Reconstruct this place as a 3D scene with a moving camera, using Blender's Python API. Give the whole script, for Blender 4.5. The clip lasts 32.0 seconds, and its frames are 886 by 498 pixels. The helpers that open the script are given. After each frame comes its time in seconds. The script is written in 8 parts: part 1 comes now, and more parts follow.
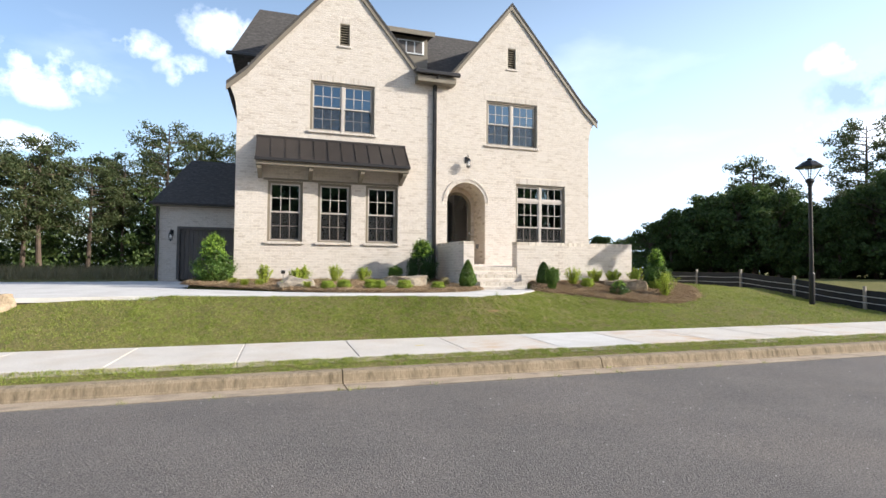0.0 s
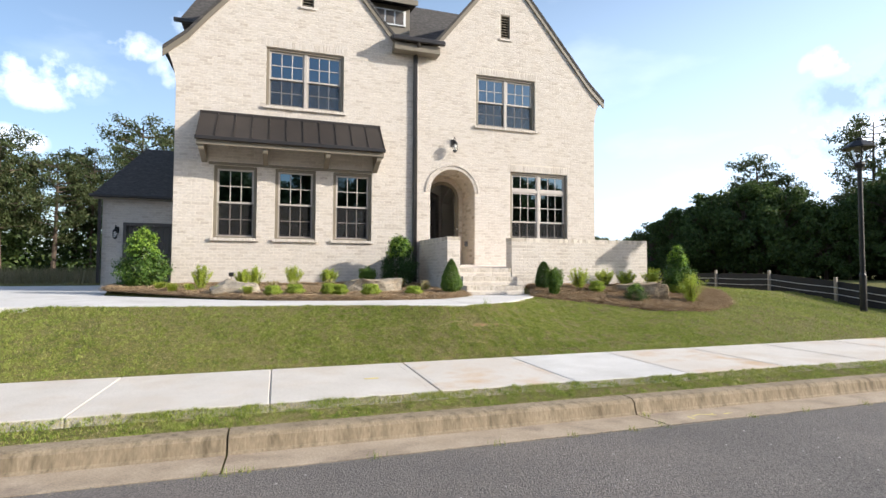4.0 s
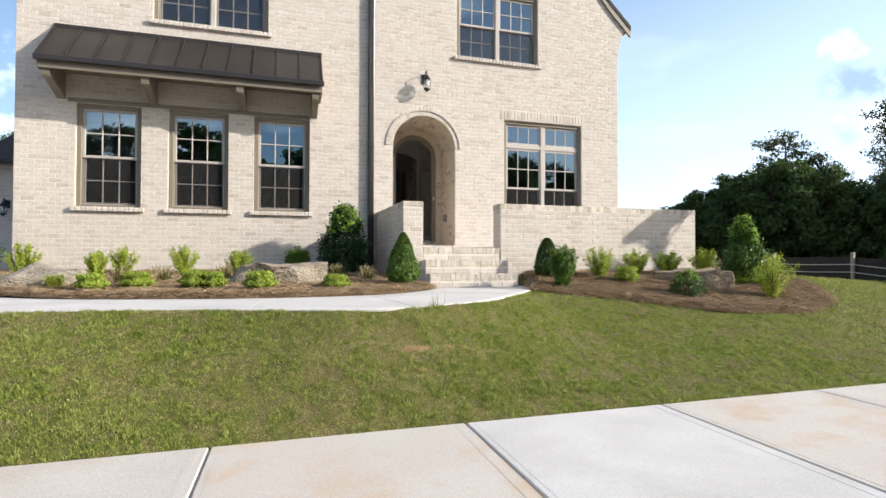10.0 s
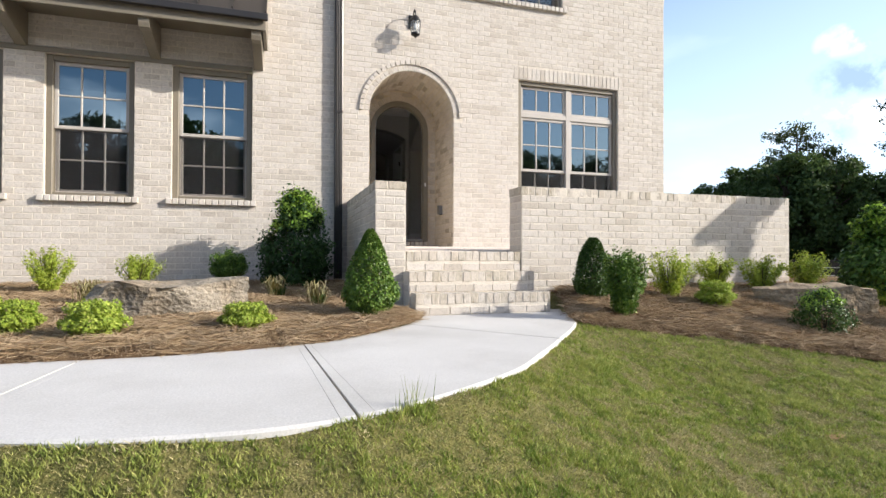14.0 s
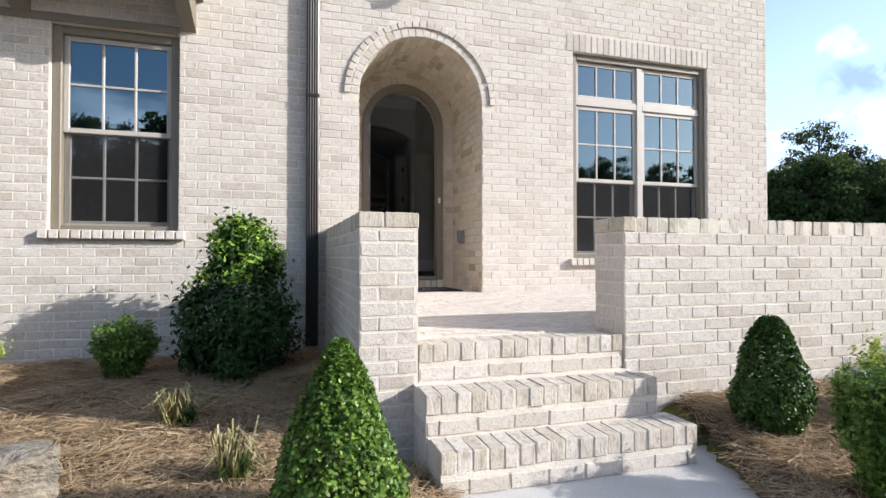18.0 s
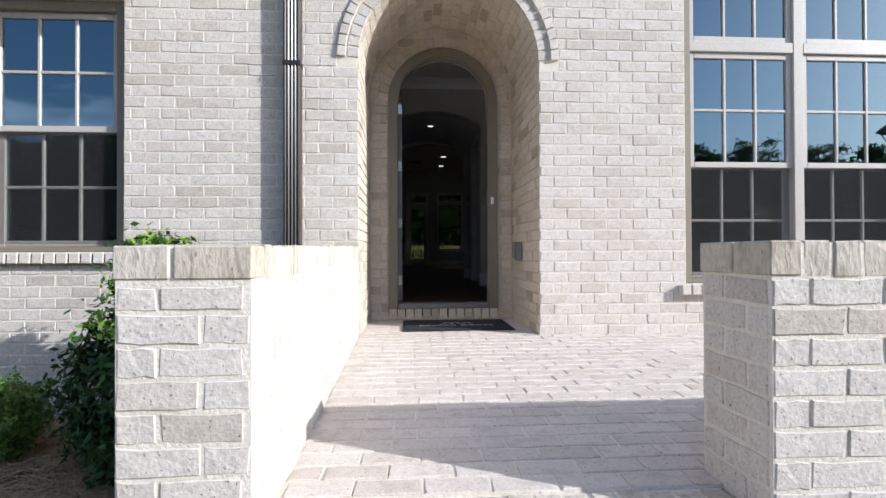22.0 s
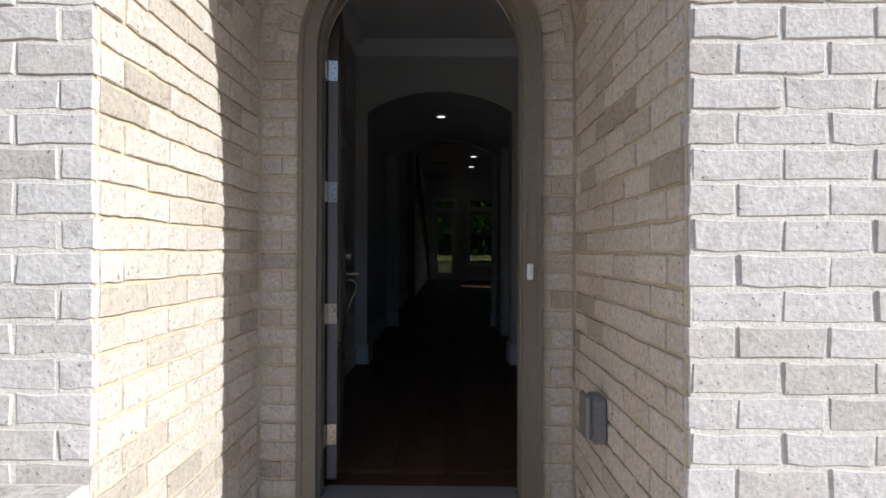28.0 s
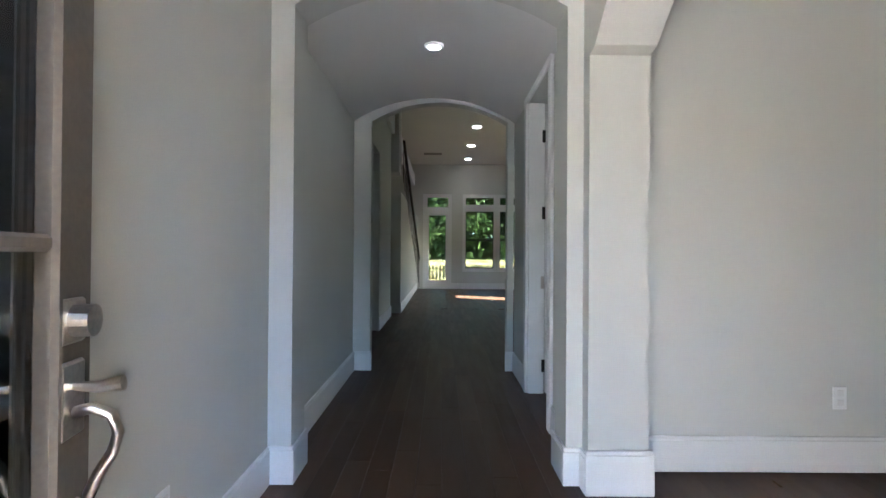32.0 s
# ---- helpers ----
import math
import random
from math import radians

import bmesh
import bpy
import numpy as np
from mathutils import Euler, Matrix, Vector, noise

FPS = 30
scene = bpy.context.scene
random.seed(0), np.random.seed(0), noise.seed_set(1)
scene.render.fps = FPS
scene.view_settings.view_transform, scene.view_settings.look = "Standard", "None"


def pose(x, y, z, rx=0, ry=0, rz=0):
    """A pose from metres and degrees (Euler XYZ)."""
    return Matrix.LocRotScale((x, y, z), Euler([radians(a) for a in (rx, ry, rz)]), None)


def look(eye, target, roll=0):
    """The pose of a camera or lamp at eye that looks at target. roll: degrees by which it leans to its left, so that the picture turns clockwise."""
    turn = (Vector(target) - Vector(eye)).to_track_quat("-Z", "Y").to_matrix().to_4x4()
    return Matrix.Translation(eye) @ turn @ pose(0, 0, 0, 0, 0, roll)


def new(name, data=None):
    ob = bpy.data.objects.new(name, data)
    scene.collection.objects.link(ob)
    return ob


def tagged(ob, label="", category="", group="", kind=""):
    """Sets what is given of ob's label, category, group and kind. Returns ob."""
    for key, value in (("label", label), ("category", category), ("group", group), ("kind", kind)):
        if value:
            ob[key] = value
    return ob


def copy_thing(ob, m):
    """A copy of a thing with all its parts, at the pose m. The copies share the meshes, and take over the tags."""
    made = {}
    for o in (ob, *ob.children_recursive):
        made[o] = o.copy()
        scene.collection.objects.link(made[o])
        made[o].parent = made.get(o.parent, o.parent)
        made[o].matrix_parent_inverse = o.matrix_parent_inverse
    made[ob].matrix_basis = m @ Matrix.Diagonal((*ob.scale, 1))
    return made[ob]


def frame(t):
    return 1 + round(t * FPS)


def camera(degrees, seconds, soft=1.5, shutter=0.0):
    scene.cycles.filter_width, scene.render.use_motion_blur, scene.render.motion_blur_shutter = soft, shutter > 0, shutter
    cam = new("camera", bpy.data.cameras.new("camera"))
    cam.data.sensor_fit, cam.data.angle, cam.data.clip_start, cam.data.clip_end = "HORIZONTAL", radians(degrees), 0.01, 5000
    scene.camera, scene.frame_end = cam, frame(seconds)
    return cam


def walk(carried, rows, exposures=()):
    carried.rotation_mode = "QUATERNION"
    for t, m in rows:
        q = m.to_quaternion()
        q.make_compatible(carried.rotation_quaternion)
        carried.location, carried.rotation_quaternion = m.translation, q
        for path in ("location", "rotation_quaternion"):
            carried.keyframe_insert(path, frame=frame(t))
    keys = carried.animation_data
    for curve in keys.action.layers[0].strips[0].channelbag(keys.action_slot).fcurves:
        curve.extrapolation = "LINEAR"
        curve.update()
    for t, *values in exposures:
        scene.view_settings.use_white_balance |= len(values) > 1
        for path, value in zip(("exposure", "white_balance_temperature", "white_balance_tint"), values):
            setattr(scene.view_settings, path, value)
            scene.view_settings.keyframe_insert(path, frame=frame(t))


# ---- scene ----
cam = camera(81.5, 32.0)
PATH = [
    (0, (0.047, -0.039, 1.466), (0.648, 1.867, 1.54), 0.4),
    (0.5, (0.15, 0.23, 1.472), (0.75, 2.137, 1.54), 0.5),
    (1, (0.264, 0.515, 1.47), (0.864, 2.422, 1.539), 0.4),
    (1.5, (0.466, 0.828, 1.459), (1.065, 2.735, 1.533), 0.3),
    (2, (0.578, 1.101, 1.438), (1.18, 3.007, 1.515), 0.4),
    (2.5, (0.655, 1.382, 1.459), (1.26, 3.286, 1.543), 0.3),
    (3, (0.841, 1.662, 1.443), (1.445, 3.566, 1.531), 0.1),
    (3.5, (0.998, 1.924, 1.45), (1.607, 3.827, 1.534), 0.2),
    (5.5, (1.648, 3.01, 1.425), (2.272, 4.908, 1.504), 0.2),
    (6, (1.751, 3.286, 1.43), (2.381, 5.183, 1.497), 0.3),
    (6.5, (1.922, 3.577, 1.437), (2.543, 5.478, 1.481), 0.0),
    (7, (2.094, 3.874, 1.405), (2.682, 5.786, 1.434), 0.0),
    (7.5, (2.27, 4.15, 1.403), (2.836, 6.068, 1.435), -0.0),
    (8, (2.5, 4.431, 1.377), (3.057, 6.352, 1.425), -0.0),
    (8.5, (2.69, 4.716, 1.354), (3.242, 6.637, 1.409), 0.2),
    (9, (2.899, 4.99, 1.36), (3.451, 6.911, 1.418), 0.0),
    (9.5, (3.102, 5.295, 1.332), (3.661, 7.215, 1.387), 0.0),
    (10, (3.201, 5.618, 1.314), (3.775, 7.534, 1.354), 0.1),
    (10.5, (3.343, 5.957, 1.322), (3.918, 7.872, 1.359), 0.2),
    (11, (3.482, 6.306, 1.329), (4.066, 8.219, 1.356), 0.1),
    (11.5, (3.566, 6.609, 1.392), (4.159, 8.519, 1.412), 0.4),
    (12, (3.642, 6.896, 1.434), (4.237, 8.805, 1.473), 0.1),
    (12.5, (3.772, 7.199, 1.425), (4.37, 9.107, 1.457), 0.0),
    (13, (3.9, 7.539, 1.44), (4.498, 9.448, 1.463), 0.2),
    (13.5, (3.961, 7.879, 1.459), (4.551, 9.789, 1.483), 0.2),
    (15.5, (4.261, 9.385, 1.489), (4.846, 11.298, 1.511), 0.1),
    (16, (4.315, 9.708, 1.640), (4.896, 11.621, 1.682), 0.1),
    (16.5, (4.329, 9.967, 1.730), (4.903, 11.881, 1.805), 0.2),
    (17, (4.349, 10.2, 1.803), (4.919, 12.116, 1.861), 0.1),
    (17.5, (4.438, 10.473, 1.893), (5.015, 12.387, 1.933), -0.0),
    (18, (4.54, 10.723, 1.985), (5.117, 12.637, 2.016), 0.0),
    (18.5, (4.656, 10.929, 2.066), (5.243, 12.84, 2.098), 0.1),
    (19, (4.869, 11.152, 2.082), (5.493, 13.052, 2.118), -0.2),
    (19.5, (5.081, 11.344, 2.095), (5.734, 13.234, 2.117), 0.1),
    (20, (5.268, 11.571, 2.131), (5.934, 13.457, 2.145), -0.1),
    (20.5, (5.423, 11.771, 2.131), (6.102, 13.652, 2.148), -0.1),
    (21, (5.558, 11.931, 2.171), (6.137, 13.845, 2.182), -0.4),
    (21.5, (5.594, 12.087, 2.195), (5.937, 14.058, 2.208), -0.2),
    (22, (5.607, 12.178, 2.204), (5.731, 14.174, 2.223), -0.2),
    (22.5, (5.665, 12.229, 2.213), (5.644, 14.229, 2.232), -0.3),
    (23, (5.755, 12.314, 2.207), (5.654, 14.312, 2.226), 0.1),
    (23.5, (5.821, 12.473, 2.193), (5.725, 14.471, 2.207), 0.2),
    (24, (5.841, 12.739, 2.229), (5.761, 14.737, 2.239), 0.3),
    (24.5, (5.866, 13.022, 2.279), (5.789, 15.021, 2.286), 0.3),
    (25, (5.901, 13.311, 2.373), (5.829, 15.31, 2.386), 0.4),
    (25.5, (5.9, 13.52, 2.464), (5.832, 15.519, 2.479), 0.5),
    (26, (5.894, 13.714, 2.552), (5.832, 15.713, 2.569), 0.4),
    (26.5, (5.934, 13.966, 2.642), (5.886, 15.966, 2.653), 0.3),
    (28.5, (6.034, 15.109, 2.795), (6.013, 17.109, 2.804), 0.2),
    (29, (6.01, 15.412, 2.801), (5.989, 17.412, 2.812), 0.3),
    (29.5, (5.973, 15.685, 2.807), (5.955, 17.685, 2.822), 0.4),
    (30, (5.995, 16.002, 2.815), (5.983, 18.002, 2.828), 0.2),
    (30.5, (5.977, 16.277, 2.812), (5.967, 18.277, 2.826), 0.2),
    (31, (5.946, 16.556, 2.825), (5.939, 18.556, 2.84), 0.1),
    (31.5, (5.973, 16.837, 2.839), (5.973, 18.837, 2.852), 0.1),
    (32, (5.994, 17.059, 2.861), (6.002, 19.059, 2.877), 0.4),
]
walk(cam, [(t, look(eye, target, roll)) for t, eye, target, roll in PATH],
     exposures=[(0.0, 0.63, 6150, 10), (10.0, 0.52, 6150, 10), (13.5, 0.52, 6100, 10), (16.0, 0.50, 5850, 10), (19.0, 0.50, 5700, 10), (21.0, 0.40, 5500, 10), (24.0, 0.18, 5350, 10), (26.5, 0.03, 5350, 10),
                (29.0, 0.56, 5350, 10), (29.5, 0.72, 5350, 10), (30.0, 1.05, 5200, 10), (30.5, 1.75, 5100, 10), (31.0, 3.0, 4850, 10), (31.5, 4.3, 5150, 10), (32.0, 5.1, 5300, 10)])

# ---- world, sun ----
SUN_DIR = Vector((1.317, -0.65, 0.66)).normalized()
world = bpy.data.worlds.new("sky")
scene.world = world
world.use_nodes = True
wn, wl = world.node_tree.nodes, world.node_tree.links
wn.clear()
w_out = wn.new("ShaderNodeOutputWorld")
w_bg = wn.new("ShaderNodeBackground")
sky = wn.new("ShaderNodeTexSky")
sky.sky_type = "NISHITA"
sky.sun_disc = False
sky.sun_elevation = math.asin(SUN_DIR.z)
sky.sun_rotation = math.atan2(SUN_DIR.x, SUN_DIR.y)
sky.air_density, sky.dust_density, sky.ozone_density = 1.0, 1.6, 1.4
w_co = wn.new("ShaderNodeTexCoord")
w_map = wn.new("ShaderNodeMapping")
w_map.inputs["Scale"].default_value = (1.0, 1.0, 2.6)
w_map.inputs["Location"].default_value = (3.1, 0.7, 1.3)
w_no = wn.new("ShaderNodeTexNoise")
w_no.inputs["Scale"].default_value = 2.0
w_no.inputs["Detail"].default_value = 9.0
w_no.inputs["Roughness"].default_value = 0.52
w_ramp = wn.new("ShaderNodeValToRGB")
w_ramp.color_ramp.elements[0].position = 0.575
w_ramp.color_ramp.elements[1].position = 0.69


def w_math(op, a, b):
    m = wn.new("ShaderNodeMath")
    m.operation = op
    for k, v in enumerate((a, b)):
        if isinstance(v, bpy.types.NodeSocket):
            wl.new(v, m.inputs[k])
        else:
            m.inputs[k].default_value = v
    return m.outputs[0]


def w_range(v, a, b, c=0.0, d=1.0):
    m = wn.new("ShaderNodeMapRange")
    for k, x in (("From Min", a), ("From Max", b), ("To Min", c), ("To Max", d)):
        m.inputs[k].default_value = x
    wl.new(v, m.inputs["Value"])
    return m.outputs["Result"]


# single clouds: bearing east of north, height, half width (degrees)
w_flat = wn.new("ShaderNodeVectorMath")
w_flat.operation = "MULTIPLY"
w_flat.inputs[1].default_value = (1, 1, 2.3)
w_unit = wn.new("ShaderNodeVectorMath")
w_unit.operation = "NORMALIZE"
wl.new(w_co.outputs["Generated"], w_flat.inputs[0])
wl.new(w_flat.outputs["Vector"], w_unit.inputs[0])
w_puff = wn.new("ShaderNodeTexNoise")
w_puff.inputs["Scale"].default_value, w_puff.inputs["Detail"].default_value, w_puff.inputs["Roughness"].default_value = 9.0, 8.0, 0.58
wl.new(w_co.outputs["Generated"], w_puff.inputs["Vector"])


def cloud_field(spots):
    total = None
    for az, el, wid in spots:
        d = Vector((math.sin(radians(az)) * math.cos(radians(el)), math.cos(radians(az)) * math.cos(radians(el)), 2.3 * math.sin(radians(el)))).normalized()
        p = wn.new("ShaderNodeVectorMath")
        p.operation = "DOT_PRODUCT"
        p.inputs[1].default_value = d
        wl.new(w_unit.outputs["Vector"], p.inputs[0])
        f = w_range(p.outputs["Value"], math.cos(radians(wid * 1.5)), 1.0)
        total = f if total is None else w_math("MAXIMUM", total, f)
    return w_math("MULTIPLY", total, w_range(w_puff.outputs["Fac"], 0.36, 0.62, 0.0, 1.6))


white_cloud = w_range(cloud_field([(-5, 22.8, 3.4), (-8.5, 18.8, 2.6), (-13.5, 20.5, 1.8), (-20.5, 16.4, 4.2), (-27, 15.5, 4), (-23, 10.8, 2.4), (57.5, 12.0, 4.0), (63, 11.5, 5), (50.5, 10.6, 2.0), (57, 18.2, 2.6)]), 0.36, 1.25, 0.0, 0.8)
grey_cloud = w_range(cloud_field([(57.8, 15.2, 3.6), (62, 16.0, 4.5), (53.8, 10.9, 2.2), (68, 15, 5)]), 0.28, 0.75, 0.0, 0.85)
w_mix = wn.new("ShaderNodeMix")
w_mix.data_type = "RGBA"
w_mix.inputs["B"].default_value = (10.5, 10.7, 11.2, 1)
wl.new(w_co.outputs["Generated"], w_map.inputs["Vector"])
wl.new(w_map.outputs["Vector"], w_no.inputs["Vector"])
wl.new(w_no.outputs["Fac"], w_ramp.inputs["Fac"])
w_south = wn.new("ShaderNodeSeparateXYZ")
wl.new(w_co.outputs["Generated"], w_south.inputs[0])
wl.new(w_math("MAXIMUM", white_cloud, w_math("MULTIPLY", w_ramp.outputs["Color"], w_range(w_south.outputs["Y"], 0.25, -0.1, 0.12, 1.0))), w_mix.inputs["Factor"])
# pale haze low in the sky, thickest under the sun's side
w_sep = wn.new("ShaderNodeSeparateXYZ")
wl.new(w_co.outputs["Generated"], w_sep.inputs[0])
w_low = wn.new("ShaderNodeMapRange")
w_low.inputs["From Min"].default_value, w_low.inputs["From Max"].default_value = 0.02, 0.62
w_low.inputs["To Min"].default_value, w_low.inputs["To Max"].default_value = 1.0, 0.0
wl.new(w_sep.outputs["Z"], w_low.inputs["Value"])
w_side = wn.new("ShaderNodeMapRange")
w_side.inputs["From Min"].default_value, w_side.inputs["From Max"].default_value = -0.55, 0.75
w_side.inputs["To Min"].default_value, w_side.inputs["To Max"].default_value = 0.04, 0.9
wl.new(w_sep.outputs["X"], w_side.inputs["Value"])
w_amt = wn.new("ShaderNodeMath")
w_amt.operation = "MULTIPLY"
wl.new(w_low.outputs["Result"], w_amt.inputs[0])
wl.new(w_side.outputs["Result"], w_amt.inputs[1])
w_front = wn.new("ShaderNodeMapRange")
w_front.inputs["From Min"].default_value, w_front.inputs["From Max"].default_value = -0.35, 0.3
wl.new(w_sep.outputs["Y"], w_front.inputs["Value"])
w_amt2 = wn.new("ShaderNodeMath")
w_amt2.operation = "MULTIPLY"
wl.new(w_amt.outputs[0], w_amt2.inputs[0])
wl.new(w_front.outputs["Result"], w_amt2.inputs[1])
w_haze = wn.new("ShaderNodeMix")
w_haze.data_type = "RGBA"
w_haze.inputs["B"].default_value = (6.0, 7.4, 8.9, 1)
wl.new(w_amt2.outputs[0], w_haze.inputs["Factor"])
wl.new(sky.outputs["Color"], w_haze.inputs["A"])
wl.new(w_haze.outputs["Result"], w_mix.inputs["A"])
w_grey = wn.new("ShaderNodeMix")
w_grey.data_type = "RGBA"
w_grey.inputs["B"].default_value = (2.6, 3.5, 4.7, 1)
wl.new(grey_cloud, w_grey.inputs["Factor"])
wl.new(w_mix.outputs["Result"], w_grey.inputs["A"])
wl.new(w_grey.outputs["Result"], w_bg.inputs["Color"])
w_bg.inputs["Strength"].default_value = 0.14
wl.new(w_bg.outputs["Background"], w_out.inputs["Surface"])

sun = new("sun", bpy.data.lights.new("sun", "SUN"))
sun.data.energy = 5.0
sun.data.angle = radians(0.5)
sun.data.color = (1.0, 0.91, 0.78)
sun.matrix_world = look((30, -15, 30), Vector((30, -15, 30)) - SUN_DIR)

# ---- materials ----
def mat(name, c1, c2=None, scale=3.0, fine=60.0, rough=0.8, metal=0.0, bump=0.15, depth=0.004, vary=0.0, spec=0.5,
        grain_amp=0.17, stain=None, stain_scale=0.8, stain_amt=0.3, stretch=(1, 1, 1), tones=None, detail=5.0, pits=None):
    """A Principled surface: two colours mixed by noise at two scales, optional stains, optional per-piece tones, fine relief."""
    m = bpy.data.materials.new(name)
    m.use_nodes = True
    n, l = m.node_tree.nodes, m.node_tree.links
    b = n["Principled BSDF"]
    geo = n.new("ShaderNodeNewGeometry")
    mp = n.new("ShaderNodeMapping")
    mp.inputs["Scale"].default_value = stretch
    l.new(geo.outputs["Position"], mp.inputs["Vector"])
    c2 = c2 or tuple(v * 0.8 for v in c1)

    def noise_tex(s, d=detail):
        t = n.new("ShaderNodeTexNoise")
        t.inputs["Scale"].default_value = s
        t.inputs["Detail"].default_value = d
        l.new(mp.outputs["Vector"], t.inputs["Vector"])
        return t

    def mix(a, c, f, mode="MIX"):
        x = n.new("ShaderNodeMix")
        x.data_type = "RGBA"
        x.blend_type = mode
        for sock, v in (("A", a), ("B", c), ("Factor", f)):
            if isinstance(v, bpy.types.NodeSocket):
                l.new(v, x.inputs[sock])
            else:
                x.inputs[sock].default_value = (*v, 1) if isinstance(v, tuple) else v
        return x.outputs["Result"]

    def ramp(v, lo, hi):
        r = n.new("ShaderNodeMapRange")
        r.inputs["From Min"].default_value, r.inputs["From Max"].default_value = lo, hi
        l.new(v, r.inputs["Value"])
        return r.outputs["Result"]

    big, small = noise_tex(scale), noise_tex(fine)
    col = mix(c1, c2, ramp(big.outputs["Fac"], 0.3, 0.7))
    if tones:
        info = n.new("ShaderNodeObjectInfo")
        add = n.new("ShaderNodeMath")
        add.operation = "ADD"
        l.new(info.outputs["Random"], add.inputs[0])
        l.new(geo.outputs["Random Per Island"], add.inputs[1])
        fr = n.new("ShaderNodeMath")
        fr.operation = "FRACT"
        l.new(add.outputs[0], fr.inputs[0])
        cr = n.new("ShaderNodeValToRGB")
        cr.color_ramp.interpolation = "LINEAR"
        e = cr.color_ramp.elements
        e[0].position, e[0].color = 0.0, (*tones[0], 1)
        e[1].position, e[1].color = 1.0, (*tones[-1], 1)
        for i, c in enumerate(tones[1:-1], 1):
            e.new(i / (len(tones) - 1)).color = (*c, 1)
        l.new(fr.outputs[0], cr.inputs["Fac"])
        col = mix(col, cr.outputs["Color"], 0.75)
    if stain:
        st = noise_tex(stain_scale, 6)
        f = n.new("ShaderNodeMath")
        f.operation = "MULTIPLY"
        l.new(ramp(st.outputs["Fac"], 0.5, 0.72), f.inputs[0])
        f.inputs[1].default_value = stain_amt
        col = mix(col, stain, f.outputs[0])
    if pits:
        pc, ps, pa = pits
        pt = noise_tex(ps, 2)
        f = n.new("ShaderNodeMath")
        f.operation = "MULTIPLY"
        l.new(ramp(pt.outputs["Fac"], 0.66, 0.72), f.inputs[0])
        f.inputs[1].default_value = pa
        col = mix(col, pc, f.outputs[0])
    grain = ramp(small.outputs["Fac"], 0.25, 0.75)
    dark = mix((0.95 - grain_amp,) * 3, (0.95 + grain_amp,) * 3, grain)
    col = mix(col, dark, 0.8 if vary == 0 else vary, "MULTIPLY")
    l.new(col, b.inputs["Base Color"])
    b.inputs["Metallic"].default_value = metal
    b.inputs["Specular IOR Level"].default_value = spec
    rr = n.new("ShaderNodeMapRange")
    rr.inputs["To Min"].default_value, rr.inputs["To Max"].default_value = max(rough - 0.08, 0.02), min(rough + 0.08, 1)
    l.new(big.outputs["Fac"], rr.inputs["Value"])
    l.new(rr.outputs["Result"], b.inputs["Roughness"])
    if bump:
        bp = n.new("ShaderNodeBump")
        bp.inputs["Strength"].default_value, bp.inputs["Distance"].default_value = bump, depth
        l.new(small.outputs["Fac"], bp.inputs["Height"])
        l.new(bp.outputs["Normal"], b.inputs["Normal"])
    return m


def leaf_mat(name, tones, rough=0.55, through_light=0.35, tufts=None):
    """Leaves: per-leaf tones, some light passing through."""
    m = bpy.data.materials.new(name)
    m.use_nodes = True
    n, l = m.node_tree.nodes, m.node_tree.links
    b = n["Principled BSDF"]
    geo = n.new("ShaderNodeNewGeometry")
    cr = n.new("ShaderNodeValToRGB")
    e = cr.color_ramp.elements
    e[0].color, e[1].color = (*tones[0], 1), (*tones[-1], 1)
    for i, c in enumerate(tones[1:-1], 1):
        e.new(i / (len(tones) - 1)).color = (*c, 1)
    l.new(geo.outputs["Random Per Island"], cr.inputs["Fac"])
    col = cr.outputs["Color"]
    if tufts:
        for scale, lo, hi, amt, tone in tufts:
            nt = n.new("ShaderNodeTexNoise")
            nt.inputs["Scale"].default_value, nt.inputs["Detail"].default_value = scale, 3.0
            l.new(geo.outputs["Position"], nt.inputs["Vector"])
            mr = n.new("ShaderNodeMapRange")
            mr.inputs["From Min"].default_value, mr.inputs["From Max"].default_value, mr.inputs["To Max"].default_value = lo, hi, amt
            l.new(nt.outputs["Fac"], mr.inputs["Value"])
            pm = n.new("ShaderNodeMix")
            pm.data_type = "RGBA"
            l.new(mr.outputs["Result"], pm.inputs["Factor"])
            l.new(col, pm.inputs["A"])
            pm.inputs["B"].default_value = (*tone, 1)
            col = pm.outputs["Result"]
    l.new(col, b.inputs["Base Color"])
    b.inputs["Roughness"].default_value = rough
    b.inputs["Specular IOR Level"].default_value = 0.25
    tr = n.new("ShaderNodeBsdfTranslucent")
    l.new(col, tr.inputs["Color"])
    mx = n.new("ShaderNodeMixShader")
    mx.inputs[0].default_value = through_light
    l.new(b.outputs[0], mx.inputs[1])
    l.new(tr.outputs[0], mx.inputs[2])
    l.new(mx.outputs[0], n["Material Output"].inputs["Surface"])
    return m


def glow(name, color, strength):
    m = bpy.data.materials.new(name)
    m.use_nodes = True
    b = m.node_tree.nodes["Principled BSDF"]
    b.inputs["Base Color"].default_value = (*color, 1)
    b.inputs["Emission Color"].default_value = (*color, 1)
    b.inputs["Emission Strength"].default_value = strength
    return m


